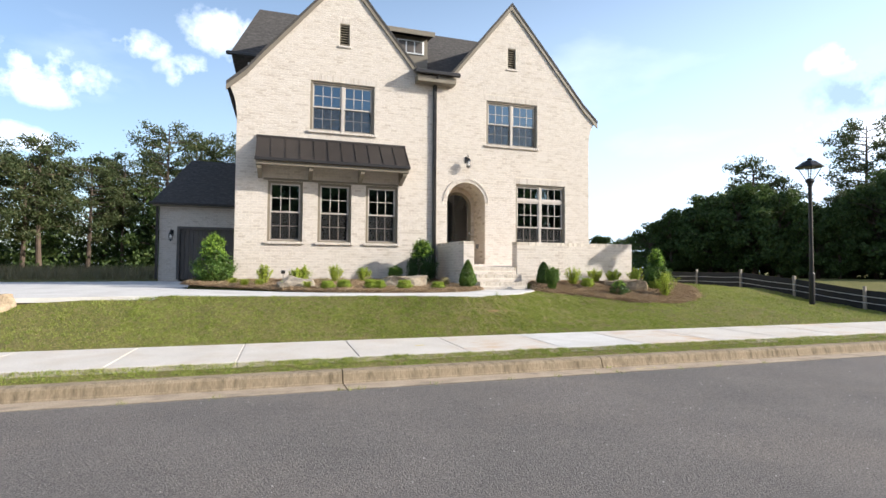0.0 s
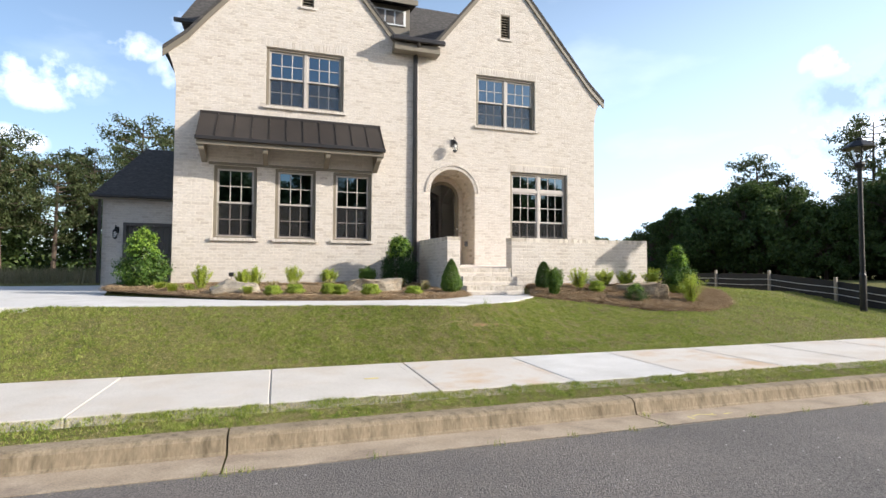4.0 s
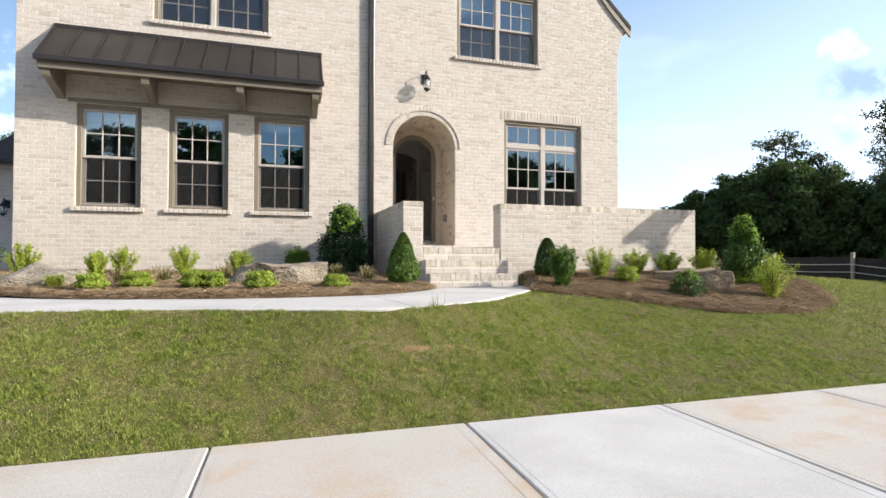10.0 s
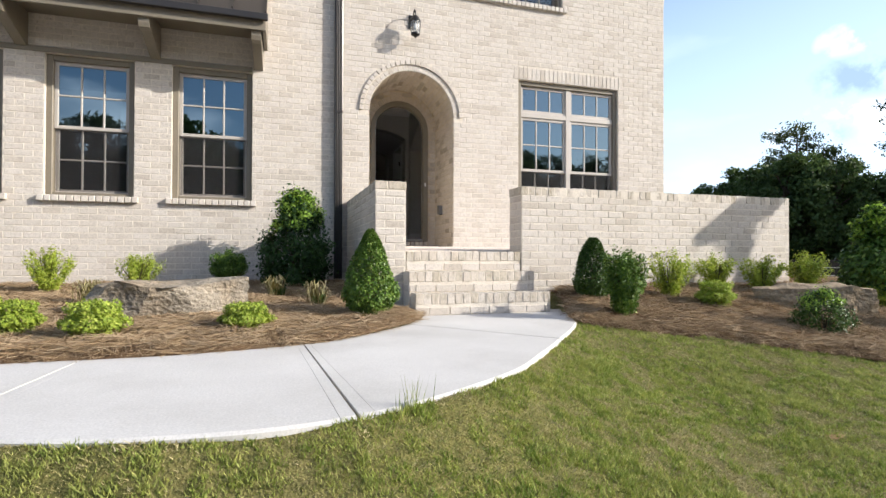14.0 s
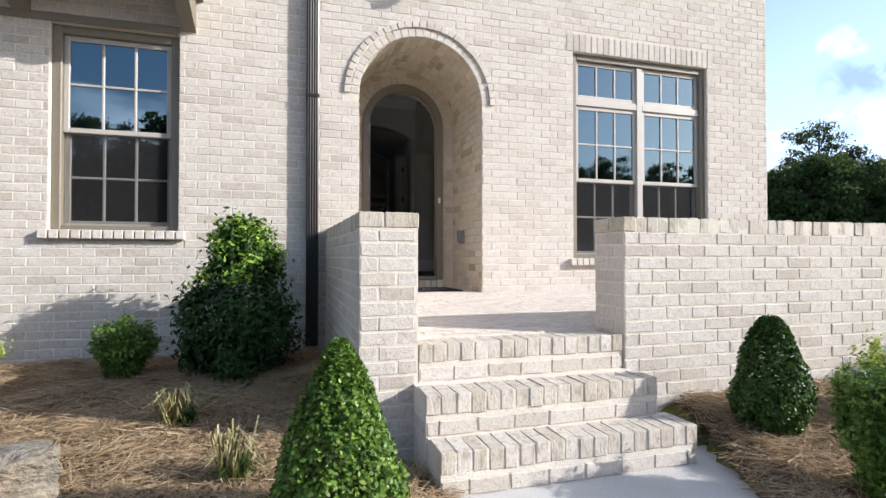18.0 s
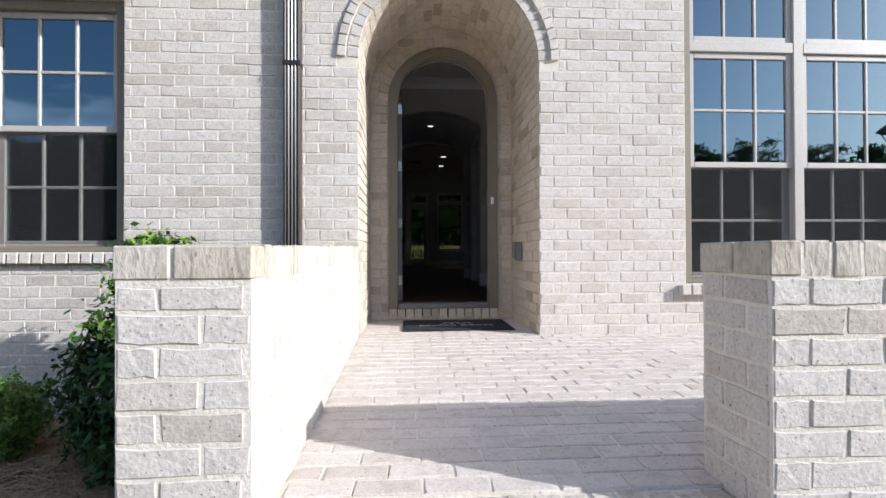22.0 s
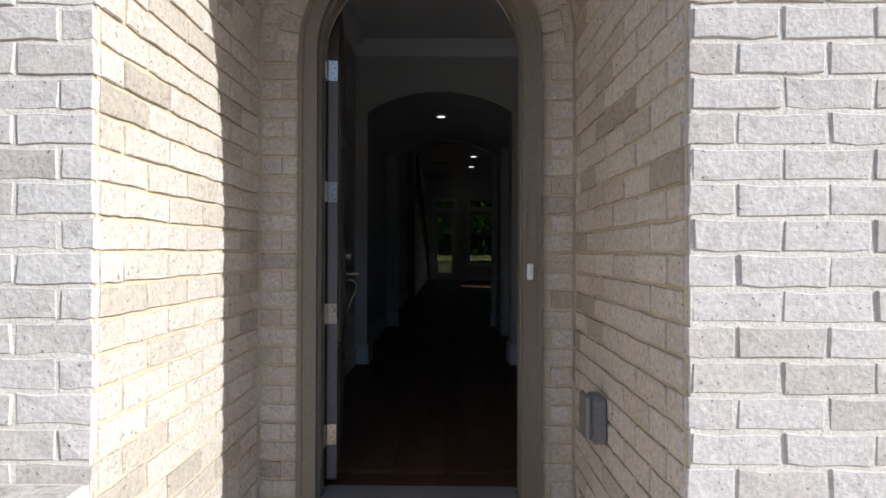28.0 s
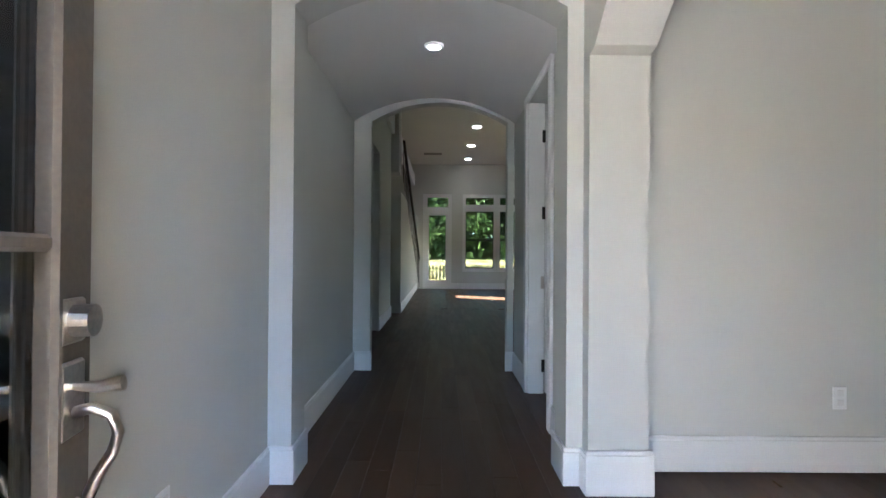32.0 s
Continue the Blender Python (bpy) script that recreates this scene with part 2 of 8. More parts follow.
def glass_mat(name, tint=(0.9, 0.95, 0.95), rough=0.0, ior=1.6, coat=(1, 1, 1)):
    """Thin pane: Fresnel-driven gloss over clear glass."""
    m = bpy.data.materials.new(name)
    m.use_nodes = True
    n, l = m.node_tree.nodes, m.node_tree.links
    n.remove(n["Principled BSDF"])
    fr = n.new("ShaderNodeFresnel")
    fr.inputs["IOR"].default_value = ior
    tr = n.new("ShaderNodeBsdfTransparent")
    tr.inputs["Color"].default_value = (*tint, 1)
    gl = n.new("ShaderNodeBsdfGlossy")
    gl.inputs["Roughness"].default_value = rough
    gl.inputs["Color"].default_value = (*coat, 1)
    mx = n.new("ShaderNodeMixShader")
    l.new(fr.outputs[0], mx.inputs[0])
    l.new(tr.outputs[0], mx.inputs[1])
    l.new(gl.outputs[0], mx.inputs[2])
    l.new(mx.outputs[0], n["Material Output"].inputs["Surface"])
    return m


BRICK = mat("painted_cream_brick", (0.618, 0.561, 0.500), (0.536, 0.480, 0.420), 14, 90, 0.9, bump=0.5, depth=0.005, spec=0.2, grain_amp=0.2,
            tones=[(0.618, 0.566, 0.510), (0.659, 0.606, 0.550), (0.577, 0.520, 0.460), (0.639, 0.586, 0.530), (0.603, 0.545, 0.480), (0.546, 0.485, 0.420), (0.654, 0.601, 0.545), (0.628, 0.576, 0.515), (0.484, 0.424, 0.360), (0.649, 0.596, 0.535), (0.618, 0.561, 0.505)],
            stain=(0.309, 0.263, 0.210), stain_scale=34, stain_amt=0.34, pits=((0.124, 0.096, 0.070), 95, 0.75))
# weathered recess brick, its tones also yellowed for the warm bounced light there
RECESS_BRICK = mat("weathered_bounce_warmed_brick", (0.647, 0.571, 0.475), (0.572, 0.500, 0.408), 18, 80, 0.9, bump=0.8, depth=0.007, spec=0.2, grain_amp=0.22,
                tones=[(0.657, 0.586, 0.494), (0.604, 0.530, 0.442), (0.678, 0.612, 0.522), (0.572, 0.500, 0.408), (0.636, 0.571, 0.484), (0.318, 0.265, 0.190), (0.647, 0.581, 0.489), (0.594, 0.525, 0.437), (0.668, 0.602, 0.513), (0.498, 0.428, 0.332), (0.657, 0.586, 0.494)],
                stain=(0.318, 0.255, 0.180), stain_scale=45, stain_amt=0.34, pits=((0.148, 0.112, 0.071), 85, 0.7))
COPING = mat("weathered_coping_brick", (0.639, 0.581, 0.510), (0.546, 0.485, 0.410), 12, 80, 0.92, bump=0.7, depth=0.006, spec=0.15, grain_amp=0.24,
             tones=[(0.639, 0.581, 0.515), (0.546, 0.480, 0.400), (0.670, 0.616, 0.555), (0.443, 0.384, 0.290), (0.618, 0.556, 0.490)],
             stain=(0.227, 0.192, 0.120), stain_scale=26, stain_amt=0.6, stretch=(1, 1, 0.45), pits=((0.144, 0.111, 0.070), 80, 0.7))
PAVER = mat("pale_brick_paver", (0.666, 0.591, 0.530), (0.582, 0.515, 0.460), 9, 120, 0.9, bump=0.6, depth=0.006, spec=0.2,
            tones=[(0.671, 0.596, 0.535), (0.614, 0.540, 0.480), (0.697, 0.626, 0.565), (0.577, 0.505, 0.440), (0.660, 0.591, 0.525)],
            stain=(0.395, 0.333, 0.270), stain_scale=22, stain_amt=0.45, pits=((0.229, 0.182, 0.130), 70, 0.6))
MORTAR = mat("pale_mortar", (0.734, 0.672, 0.580), (0.643, 0.581, 0.495), 9, 110, 0.95, bump=0.5, depth=0.006, spec=0.1, pits=((0.204, 0.162, 0.110), 75, 0.35))
# tan mortar, yellowed further to carry the recess's bounced light
RECESS_MORTAR = mat("tan_bounce_warmed_mortar", (0.657, 0.561, 0.396), (0.562, 0.474, 0.327), 9, 110, 0.95, bump=0.5, depth=0.006, spec=0.1, pits=((0.191, 0.143, 0.083), 75, 0.4))
TRIM = mat("taupe_painted_trim", (0.215, 0.184, 0.137), (0.195, 0.166, 0.122), 2.5, 90, 0.5, bump=0.05)
SASH = mat("warm_grey_sash", (0.49, 0.445, 0.40), (0.45, 0.41, 0.365), 3, 90, 0.45, bump=0.04)
GLASS = glass_mat("window_glass", (0.25, 0.28, 0.29), 0.0, 2.8, (0.66, 0.87, 1.0))
DOOR_GLASS = glass_mat("door_glass", (0.85, 0.88, 0.88))
REAR_GLASS = glass_mat("tinted_rear_glass", (0.31, 0.335, 0.30))
ROOF_METAL = mat("bronze_standing_seam_metal", (0.046, 0.037, 0.031), (0.038, 0.031, 0.026), 1.5, 40, 0.42, metal=0.3, bump=0.04)
GUTTER = mat("dark_bronze_gutter", (0.030, 0.026, 0.025), (0.04, 0.035, 0.032), 2, 60, 0.35, metal=0.2, bump=0.03)
SHINGLE = mat("charcoal_shingle", (0.088, 0.082, 0.078), (0.055, 0.052, 0.050), 9, 22, 0.95, bump=0.4, depth=0.01, spec=0.15,
              stain=(0.12, 0.112, 0.105), stain_scale=6, stain_amt=0.6, stretch=(1, 1, 2.5))
ASPHALT = mat("worn_asphalt", (0.158, 0.141, 0.128), (0.124, 0.113, 0.105), 0.7, 75, 0.92, bump=0.9, depth=0.012, spec=0.25, grain_amp=0.5, detail=8.0,
              stain=(0.18, 0.155, 0.135), stain_scale=0.5, stain_amt=0.6, vary=0.95)
KERB = mat("weathered_kerb_concrete", (0.30, 0.24, 0.165), (0.21, 0.165, 0.11), 3.5, 60, 0.92, bump=0.4, depth=0.004,
           stain=(0.10, 0.08, 0.05), stain_scale=13, stain_amt=0.75, spec=0.2, grain_amp=0.3, stretch=(1, 1, 0.12), pits=((0.08, 0.065, 0.045), 30, 0.5))
CONCRETE = mat("pale_sidewalk_concrete", (0.58, 0.54, 0.49), (0.51, 0.47, 0.42), 1.6, 120, 0.9, bump=0.25, depth=0.002, spec=0.25,
               stain=(0.47, 0.38, 0.29), stain_scale=1.4, stain_amt=0.55, grain_amp=0.22)
CONC_WARM = mat("sandy_stained_concrete", (0.53, 0.475, 0.415), (0.57, 0.53, 0.48), 1.4, 160, 0.9, bump=0.25, depth=0.002, spec=0.25,
                stain=(0.50, 0.34, 0.20), stain_scale=2.1, stain_amt=0.8, grain_amp=0.22)
CONC_WHITE = mat("fresh_white_concrete", (0.61, 0.59, 0.565), (0.54, 0.52, 0.495), 1.8, 120, 0.9, bump=0.25, depth=0.002, spec=0.25,
                 stain=(0.36, 0.34, 0.31), stain_scale=1.3, stain_amt=0.4)
SOIL = mat("lawn_soil", (0.20, 0.18, 0.06), (0.085, 0.09, 0.028), 26, 90, 0.95, bump=0.8, depth=0.02, spec=0.1,
           stain=(0.22, 0.17, 0.09), stain_scale=0.8, stain_amt=0.5)
STRAW_BED = mat("pine_straw_ground", (0.22, 0.145, 0.08), (0.10, 0.062, 0.036), 14, 90, 0.95, bump=0.9, depth=0.02, spec=0.1)
STRAW = mat("pine_straw", (0.30, 0.19, 0.11), (0.2, 0.12, 0.07), 8, 60, 0.85, bump=0.0, spec=0.2,
            tones=[(0.55, 0.42, 0.25), (0.36, 0.25, 0.135), (0.66, 0.53, 0.35), (0.24, 0.155, 0.085), (0.47, 0.34, 0.19)])
GRASS = leaf_mat("turf_blades", [(0.26, 0.33, 0.05), (0.15, 0.22, 0.03), (0.37, 0.41, 0.09), (0.20, 0.27, 0.035), (0.44, 0.43, 0.13), (0.27, 0.34, 0.05), (0.12, 0.18, 0.025)], 0.6, 0.3,
                 [(18.0, 0.50, 0.62, 0.75, (0.10, 0.165, 0.018)), (24.0, 0.54, 0.66, 0.7, (0.50, 0.49, 0.15)), (2.2, 0.45, 0.7, 0.45, (0.40, 0.38, 0.13))])
THATCH = mat("dry_turf_thatch", (0.42, 0.35, 0.19), (0.30, 0.24, 0.12), 12, 60, 0.85, bump=0.0, spec=0.2,
             tones=[(0.50, 0.43, 0.21), (0.36, 0.33, 0.12), (0.60, 0.52, 0.30), (0.24, 0.20, 0.08), (0.44, 0.40, 0.15)])
GUTTER_PAN = mat("pale_gutter_concrete", (0.42, 0.34, 0.25), (0.33, 0.26, 0.185), 2.5, 70, 0.92, bump=0.4, depth=0.004,
                stain=(0.17, 0.13, 0.10), stain_scale=3.0, stain_amt=0.6, spec=0.2, grain_amp=0.3)
ROCK = mat("grey_boulder", (0.36, 0.315, 0.25), (0.20, 0.175, 0.14), 5, 30, 0.92, bump=1.0, depth=0.03, spec=0.15, grain_amp=0.4, stretch=(1, 1, 1.3),
           stain=(0.36, 0.27, 0.17), stain_scale=2.2, stain_amt=0.7)
BOX_LIME = leaf_mat("lime_box_leaves", [(0.27, 0.36, 0.045), (0.40, 0.48, 0.065), (0.18, 0.27, 0.03), (0.48, 0.52, 0.11)])
BOX_DARK = leaf_mat("dark_holly_leaves", [(0.022, 0.052, 0.012), (0.04, 0.09, 0.018), (0.015, 0.038, 0.01), (0.075, 0.15, 0.03)], 0.5, 0.1)
CONE_LEAF = leaf_mat("boxwood_leaves", [(0.07, 0.14, 0.022), (0.13, 0.22, 0.032), (0.045, 0.095, 0.016), (0.26, 0.36, 0.06)], 0.4, 0.16)
EGG_LEAF = leaf_mat("dark_boxwood_leaves", [(0.035, 0.075, 0.014), (0.06, 0.12, 0.02), (0.025, 0.055, 0.011), (0.12, 0.19, 0.03)], 0.4, 0.1)
HOLLY_LEAF = leaf_mat("young_holly_leaves", [(0.05, 0.105, 0.018), (0.09, 0.165, 0.027), (0.035, 0.075, 0.014), (0.17, 0.26, 0.045)], 0.4, 0.14)
SPIREA = leaf_mat("spirea_leaves", [(0.31, 0.40, 0.04), (0.44, 0.50, 0.065), (0.19, 0.28, 0.025), (0.52, 0.54, 0.11)])
TREE_LEAF = leaf_mat("tree_leaves", [(0.058, 0.095, 0.027), (0.085, 0.13, 0.035), (0.038, 0.065, 0.02), (0.125, 0.165, 0.048)], 0.55, 0.34)
PINE_LEAF = leaf_mat("pine_needles", [(0.065, 0.092, 0.034), (0.10, 0.125, 0.046), (0.04, 0.06, 0.023), (0.145, 0.145, 0.065)], 0.55, 0.35)
TWIG = mat("shrub_twigs", (0.10, 0.075, 0.05), (0.07, 0.05, 0.035), 6, 60, 0.9, bump=0.3)
BARK = mat("pine_bark", (0.12, 0.085, 0.06), (0.075, 0.055, 0.042), 2, 14, 0.95, bump=0.8, depth=0.03)
PLASTER = mat("light_grey_wall_paint", (0.60, 0.60, 0.565), (0.585, 0.585, 0.55), 1.0, 200, 0.75, bump=0.06, depth=0.001, vary=0.25)
WHITE = mat("white_trim_paint", (0.78, 0.78, 0.77), (0.76, 0.76, 0.75), 1.5, 120, 0.4, bump=0.03, vary=0.2)
CEIL = mat("white_ceiling_paint", (0.74, 0.73, 0.71), (0.72, 0.71, 0.69), 1.0, 160, 0.85, bump=0.05, vary=0.2)
WOOD = mat("dark_walnut_floor", (0.085, 0.045, 0.024), (0.056, 0.030, 0.016), 2.0, 70, 0.40, spec=0.12, bump=0.12, depth=0.001, stretch=(8, 0.8, 1),
           tones=[(0.085, 0.046, 0.025), (0.060, 0.032, 0.018), (0.105, 0.058, 0.032), (0.050, 0.027, 0.015)])
DOOR_PAINT = mat("taupe_door_paint", (0.120, 0.098, 0.070), (0.106, 0.086, 0.062), 2.5, 80, 0.42, bump=0.05)
NICKEL = mat("satin_nickel", (0.62, 0.57, 0.50), (0.55, 0.51, 0.45), 3, 120, 0.28, metal=1.0, bump=0.02)
DULL = mat("dull_strike_metal", (0.34, 0.31, 0.27), (0.28, 0.26, 0.23), 12, 90, 0.5, metal=0.35, bump=0.03)
BLACK = mat("black_metal", (0.012, 0.012, 0.013), (0.02, 0.02, 0.02), 3, 80, 0.45, metal=0.4, bump=0.03)
MAT_RUG = mat("black_rubber_mat", (0.012, 0.012, 0.014), (0.018, 0.018, 0.02), 8, 220, 0.9, bump=0.5, depth=0.003)
MAT_INK = mat("pale_grey_print", (0.42, 0.42, 0.43), (0.36, 0.36, 0.37), 8, 200, 0.9, bump=0.1)
GREY_BOX = mat("grey_plastic", (0.20, 0.19, 0.185), (0.17, 0.165, 0.16), 5, 120, 0.5, bump=0.05)
CLEAR_GLASS = glass_mat("lantern_glass", (0.95, 0.95, 0.95))
SEEDED = mat("seeded_glass", (0.75, 0.76, 0.74), (0.65, 0.66, 0.64), 30, 90, 0.12, bump=0.3, depth=0.002)
SEEDED.node_tree.nodes["Principled BSDF"].inputs["Alpha"].default_value = 0.3
LAMP_ON = glow("lit_downlight", (1.0, 0.93, 0.82), 1.3)
CLAY = mat("bare_red_clay", (0.33, 0.21, 0.115), (0.22, 0.15, 0.07), 9, 70, 0.95, bump=0.8, depth=0.01, spec=0.1)
PEBBLE = mat("pale_stone_chips", (0.42, 0.40, 0.38), (0.30, 0.28, 0.26), 20, 90, 0.85, bump=0.2)
CRUMB = mat("asphalt_crumbs", (0.12, 0.11, 0.095), (0.22, 0.19, 0.15), 30, 90, 0.95, bump=0.3)
TAN_ROCK = mat("tan_sandstone", (0.40, 0.315, 0.215), (0.26, 0.20, 0.135), 6, 30, 0.92, bump=1.0, depth=0.02, spec=0.15, grain_amp=0.35, stain=(0.20, 0.16, 0.11), stain_scale=3.0, stain_amt=0.6)
DECK = mat("new_pine_decking", (0.74, 0.60, 0.34), (0.66, 0.52, 0.29), 3, 60, 0.8, bump=0.2)
GARAGE_PAINT = mat("grey_brown_garage_door", (0.10, 0.085, 0.075), (0.09, 0.077, 0.068), 2, 70, 0.55, bump=0.05)
SILT = mat("black_silt_fabric", (0.016, 0.016, 0.017), (0.024, 0.023, 0.024), 2, 90, 0.85, bump=0.3, depth=0.01)
PALE_WOOD = mat("weathered_post", (0.34, 0.30, 0.25), (0.26, 0.22, 0.18), 4, 50, 0.9, bump=0.3)
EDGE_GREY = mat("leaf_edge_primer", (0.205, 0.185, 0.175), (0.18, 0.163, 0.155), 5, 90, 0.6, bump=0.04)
CORD = mat("white_cord", (0.55, 0.55, 0.53), (0.5, 0.5, 0.48), 4, 80, 0.8, bump=0.0)
DRY_GRASS = mat("dry_meadow", (0.24, 0.20, 0.11), (0.15, 0.14, 0.07), 0.6, 12, 0.95, bump=0.8, depth=0.05)
YELLOW = mat("yellow_marking_paint", (0.65, 0.52, 0.12), (0.55, 0.45, 0.2), 6, 60, 0.9, bump=0.0)


# ---- mesh tools ----
ORIGIN = {}


class Shape:
    """Collects vertices and faces of one mesh."""

    def __init__(self):
        self.v, self.f = [], []

    def add(self, verts, faces):
        k = len(self.v)
        self.v += [tuple(p) for p in verts]
        self.f += [tuple(i + k for i in f) for f in faces]
        return self

    def box(self, x0, y0, z0, x1, y1, z1, c=0.0):
        if c <= 0:
            return self.add([(x0, y0, z0), (x1, y0, z0), (x1, y1, z0), (x0, y1, z0), (x0, y0, z1), (x1, y0, z1), (x1, y1, z1), (x0, y1, z1)],
                            [(3, 2, 1, 0), (4, 5, 6, 7), (0, 1, 5, 4), (1, 2, 6, 5), (2, 3, 7, 6), (3, 0, 4, 7)])
        c = min(c, (x1 - x0) / 2.2, (y1 - y0) / 2.2, (z1 - z0) / 2.2)
        b = bmesh.new()
        bmesh.ops.create_cube(b, size=1.0)
        bmesh.ops.scale(b, vec=(x1 - x0, y1 - y0, z1 - z0), verts=b.verts)
        bmesh.ops.translate(b, vec=((x0 + x1) / 2, (y0 + y1) / 2, (z0 + z1) / 2), verts=b.verts)
        bmesh.ops.bevel(b, geom=b.edges, offset=c, segments=1, affect="EDGES")
        b.verts.index_update()
        self.add([p.co[:] for p in b.verts], [[p.index for p in f.verts] for f in b.faces])
        b.free()
        return self

    def obox(self, m, sx, sy, sz, c=0.0):
        """A box centred on the pose m."""
        s = Shape().box(-sx / 2, -sy / 2, -sz / 2, sx / 2, sy / 2, sz / 2, c)
        return self.add([m @ Vector(p) for p in s.v], s.f)

    def tube(self, pts, r, n=8, closed=True):
        """A round bar along pts; r: one radius, or one for each point."""
        pts = [Vector(p) for p in pts]
        rs = r if isinstance(r, (list, tuple)) else [r] * len(pts)
        up = Vector((0.13, 0.31, 0.94)).normalized()
        vs, fs = [], []
        for i, p in enumerate(pts):
            d = (pts[min(i + 1, len(pts) - 1)] - pts[max(i - 1, 0)]).normalized()
            a = d.cross(up if abs(d.dot(up)) < 0.95 else Vector((1, 0, 0))).normalized()
            b = d.cross(a)
            for k in range(n):
                t = 2 * math.pi * k / n
                vs.append(p + (a * math.cos(t) + b * math.sin(t)) * rs[i])
        for i in range(len(pts) - 1):
            for k in range(n):
                fs.append((i * n + k, i * n + (k + 1) % n, (i + 1) * n + (k + 1) % n, (i + 1) * n + k))
        if closed:
            fs.append(tuple(range(n))[::-1])
            fs.append(tuple(range((len(pts) - 1) * n, len(pts) * n)))
        return self.add(vs, fs)

    def lathe(self, prof, cx, cy, n=16, caps=True):
        """A turned body round a vertical axis; prof: (radius, z)."""
        vs = [(cx + r * math.cos(2 * math.pi * k / n), cy + r * math.sin(2 * math.pi * k / n), z) for r, z in prof for k in range(n)]
        fs = [(i * n + k, i * n + (k + 1) % n, (i + 1) * n + (k + 1) % n, (i + 1) * n + k) for i in range(len(prof) - 1) for k in range(n)]
        if caps:
            fs += [tuple(range(n))[::-1], tuple(range((len(prof) - 1) * n, len(prof) * n))]
        return self.add(vs, fs)

    def plate(self, outline, holes, lift):
        """A flat board with holes: outlines in 2D, lift(u, v, side) gives the point on side 0 or 1."""
        b = bmesh.new()
        edges = []
        for loop in [outline, *holes]:
            vs = [b.verts.new((u, v, 0)) for u, v in loop]
            edges += [b.edges.new((vs[i], vs[(i + 1) % len(vs)])) for i in range(len(vs))]
        bmesh.ops.triangle_fill(b, use_beauty=True, use_dissolve=False, edges=edges)
        b.verts.index_update()
        n = len(b.verts)
        flat = [p.co[:2] for p in b.verts]
        tris = [[p.index for p in f.verts] for f in b.faces]
        rim = [(e.verts[0].index, e.verts[1].index) for e in b.edges if len(e.link_faces) == 1]
        b.free()
        vs = [lift(u, v, 0) for u, v in flat] + [lift(u, v, 1) for u, v in flat]
        fs = tris + [[i + n for i in t[::-1]] for t in tris] + [(a, c, c + n, a + n) for a, c in rim]
        return self.add(vs, fs)

    def mesh(self, name, off=(0, 0, 0), smooth=False):
        me = bpy.data.meshes.new(name)
        ox, oy, oz = off
        me.from_pydata([(x - ox, y - oy, z - oz) for x, y, z in self.v], [], self.f)
        b = bmesh.new()
        b.from_mesh(me)
        if len(b.faces) < 60000:
            bmesh.ops.recalc_face_normals(b, faces=b.faces)
        if smooth:
            for f in b.faces:
                f.smooth = True
        b.to_mesh(me)
        b.free()
        return me


def thing(name, at, label, category, group="", kind=""):
    """An Empty at the base of a thing."""
    e = tagged(new(name), label, category, group, kind)
    e.location = at
    e.empty_display_size = 0.1
    ORIGIN[e.name] = at
    return e


def part(name, shape, material, parent=None, label="", kind="", smooth=False, category=""):
    """Links a Shape as ONE mesh object, under a thing or a part."""
    off = ORIGIN.get(parent.name, (0, 0, 0)) if parent else (0, 0, 0)
    me = shape.mesh(name, off, smooth) if isinstance(shape, Shape) else shape
    if not me.materials:
        me.materials.append(material)
    ob = new(name, me)
    if parent:
        ob.parent = parent
        ORIGIN[ob.name] = off
    return tagged(ob, label, category, "", kind)


def slab(name, shape, material, label, category, kind="structure", smooth=False):
    return part(name, shape, material, None, label, kind, smooth, category)


def np_mesh(name, v, f, material):
    """A mesh from arrays: all faces with the same number of corners."""
    me = bpy.data.meshes.new(name)
    v, f = np.asarray(v, dtype=np.float32), np.asarray(f, dtype=np.int32)
    k = f.shape[1]
    me.vertices.add(len(v))
    me.vertices.foreach_set("co", v.ravel())
    me.loops.add(f.size)
    me.loops.foreach_set("vertex_index", f.ravel())
    me.polygons.add(len(f))
    me.polygons.foreach_set("loop_start", np.arange(0, f.size, k, dtype=np.int32))
    me.update(calc_edges=True)
    me.materials.append(material)
    return me


rng = np.random.default_rng(7)


def leaf_quads(p, size, aspect=0.5, up=0.3, out=None):
    """Rhombic leaves at points p, turned at random or, with out, mostly facing outwards; size may be an array."""
    n = len(p)
    size = np.broadcast_to(np.asarray(size, float), (n,))[:, None]
    d = rng.normal(size=(n, 3))
    d[:, 2] += up
    side = rng.normal(size=(n, 3))
    if out is not None:
        side = out / (np.linalg.norm(out, axis=1)[:, None] + 1e-6) + 0.85 * side + np.array([0, 0, 0.35])
    d -= side * ((d * side).sum(1) / (side * side).sum(1))[:, None]
    d /= np.linalg.norm(d, axis=1)[:, None]
    e = np.cross(d, side)
    e /= np.linalg.norm(e, axis=1)[:, None]
    v = np.stack([p - d * size * 0.5, p + e * size * aspect * 0.5, p + d * size * 0.5, p - e * size * aspect * 0.5], 1).reshape(-1, 3)
    return v, np.arange(4 * n).reshape(-1, 4)


# ---- bricks ----
CL, CH = 0.2032, 0.0794  # one stretcher and one course, with their joints


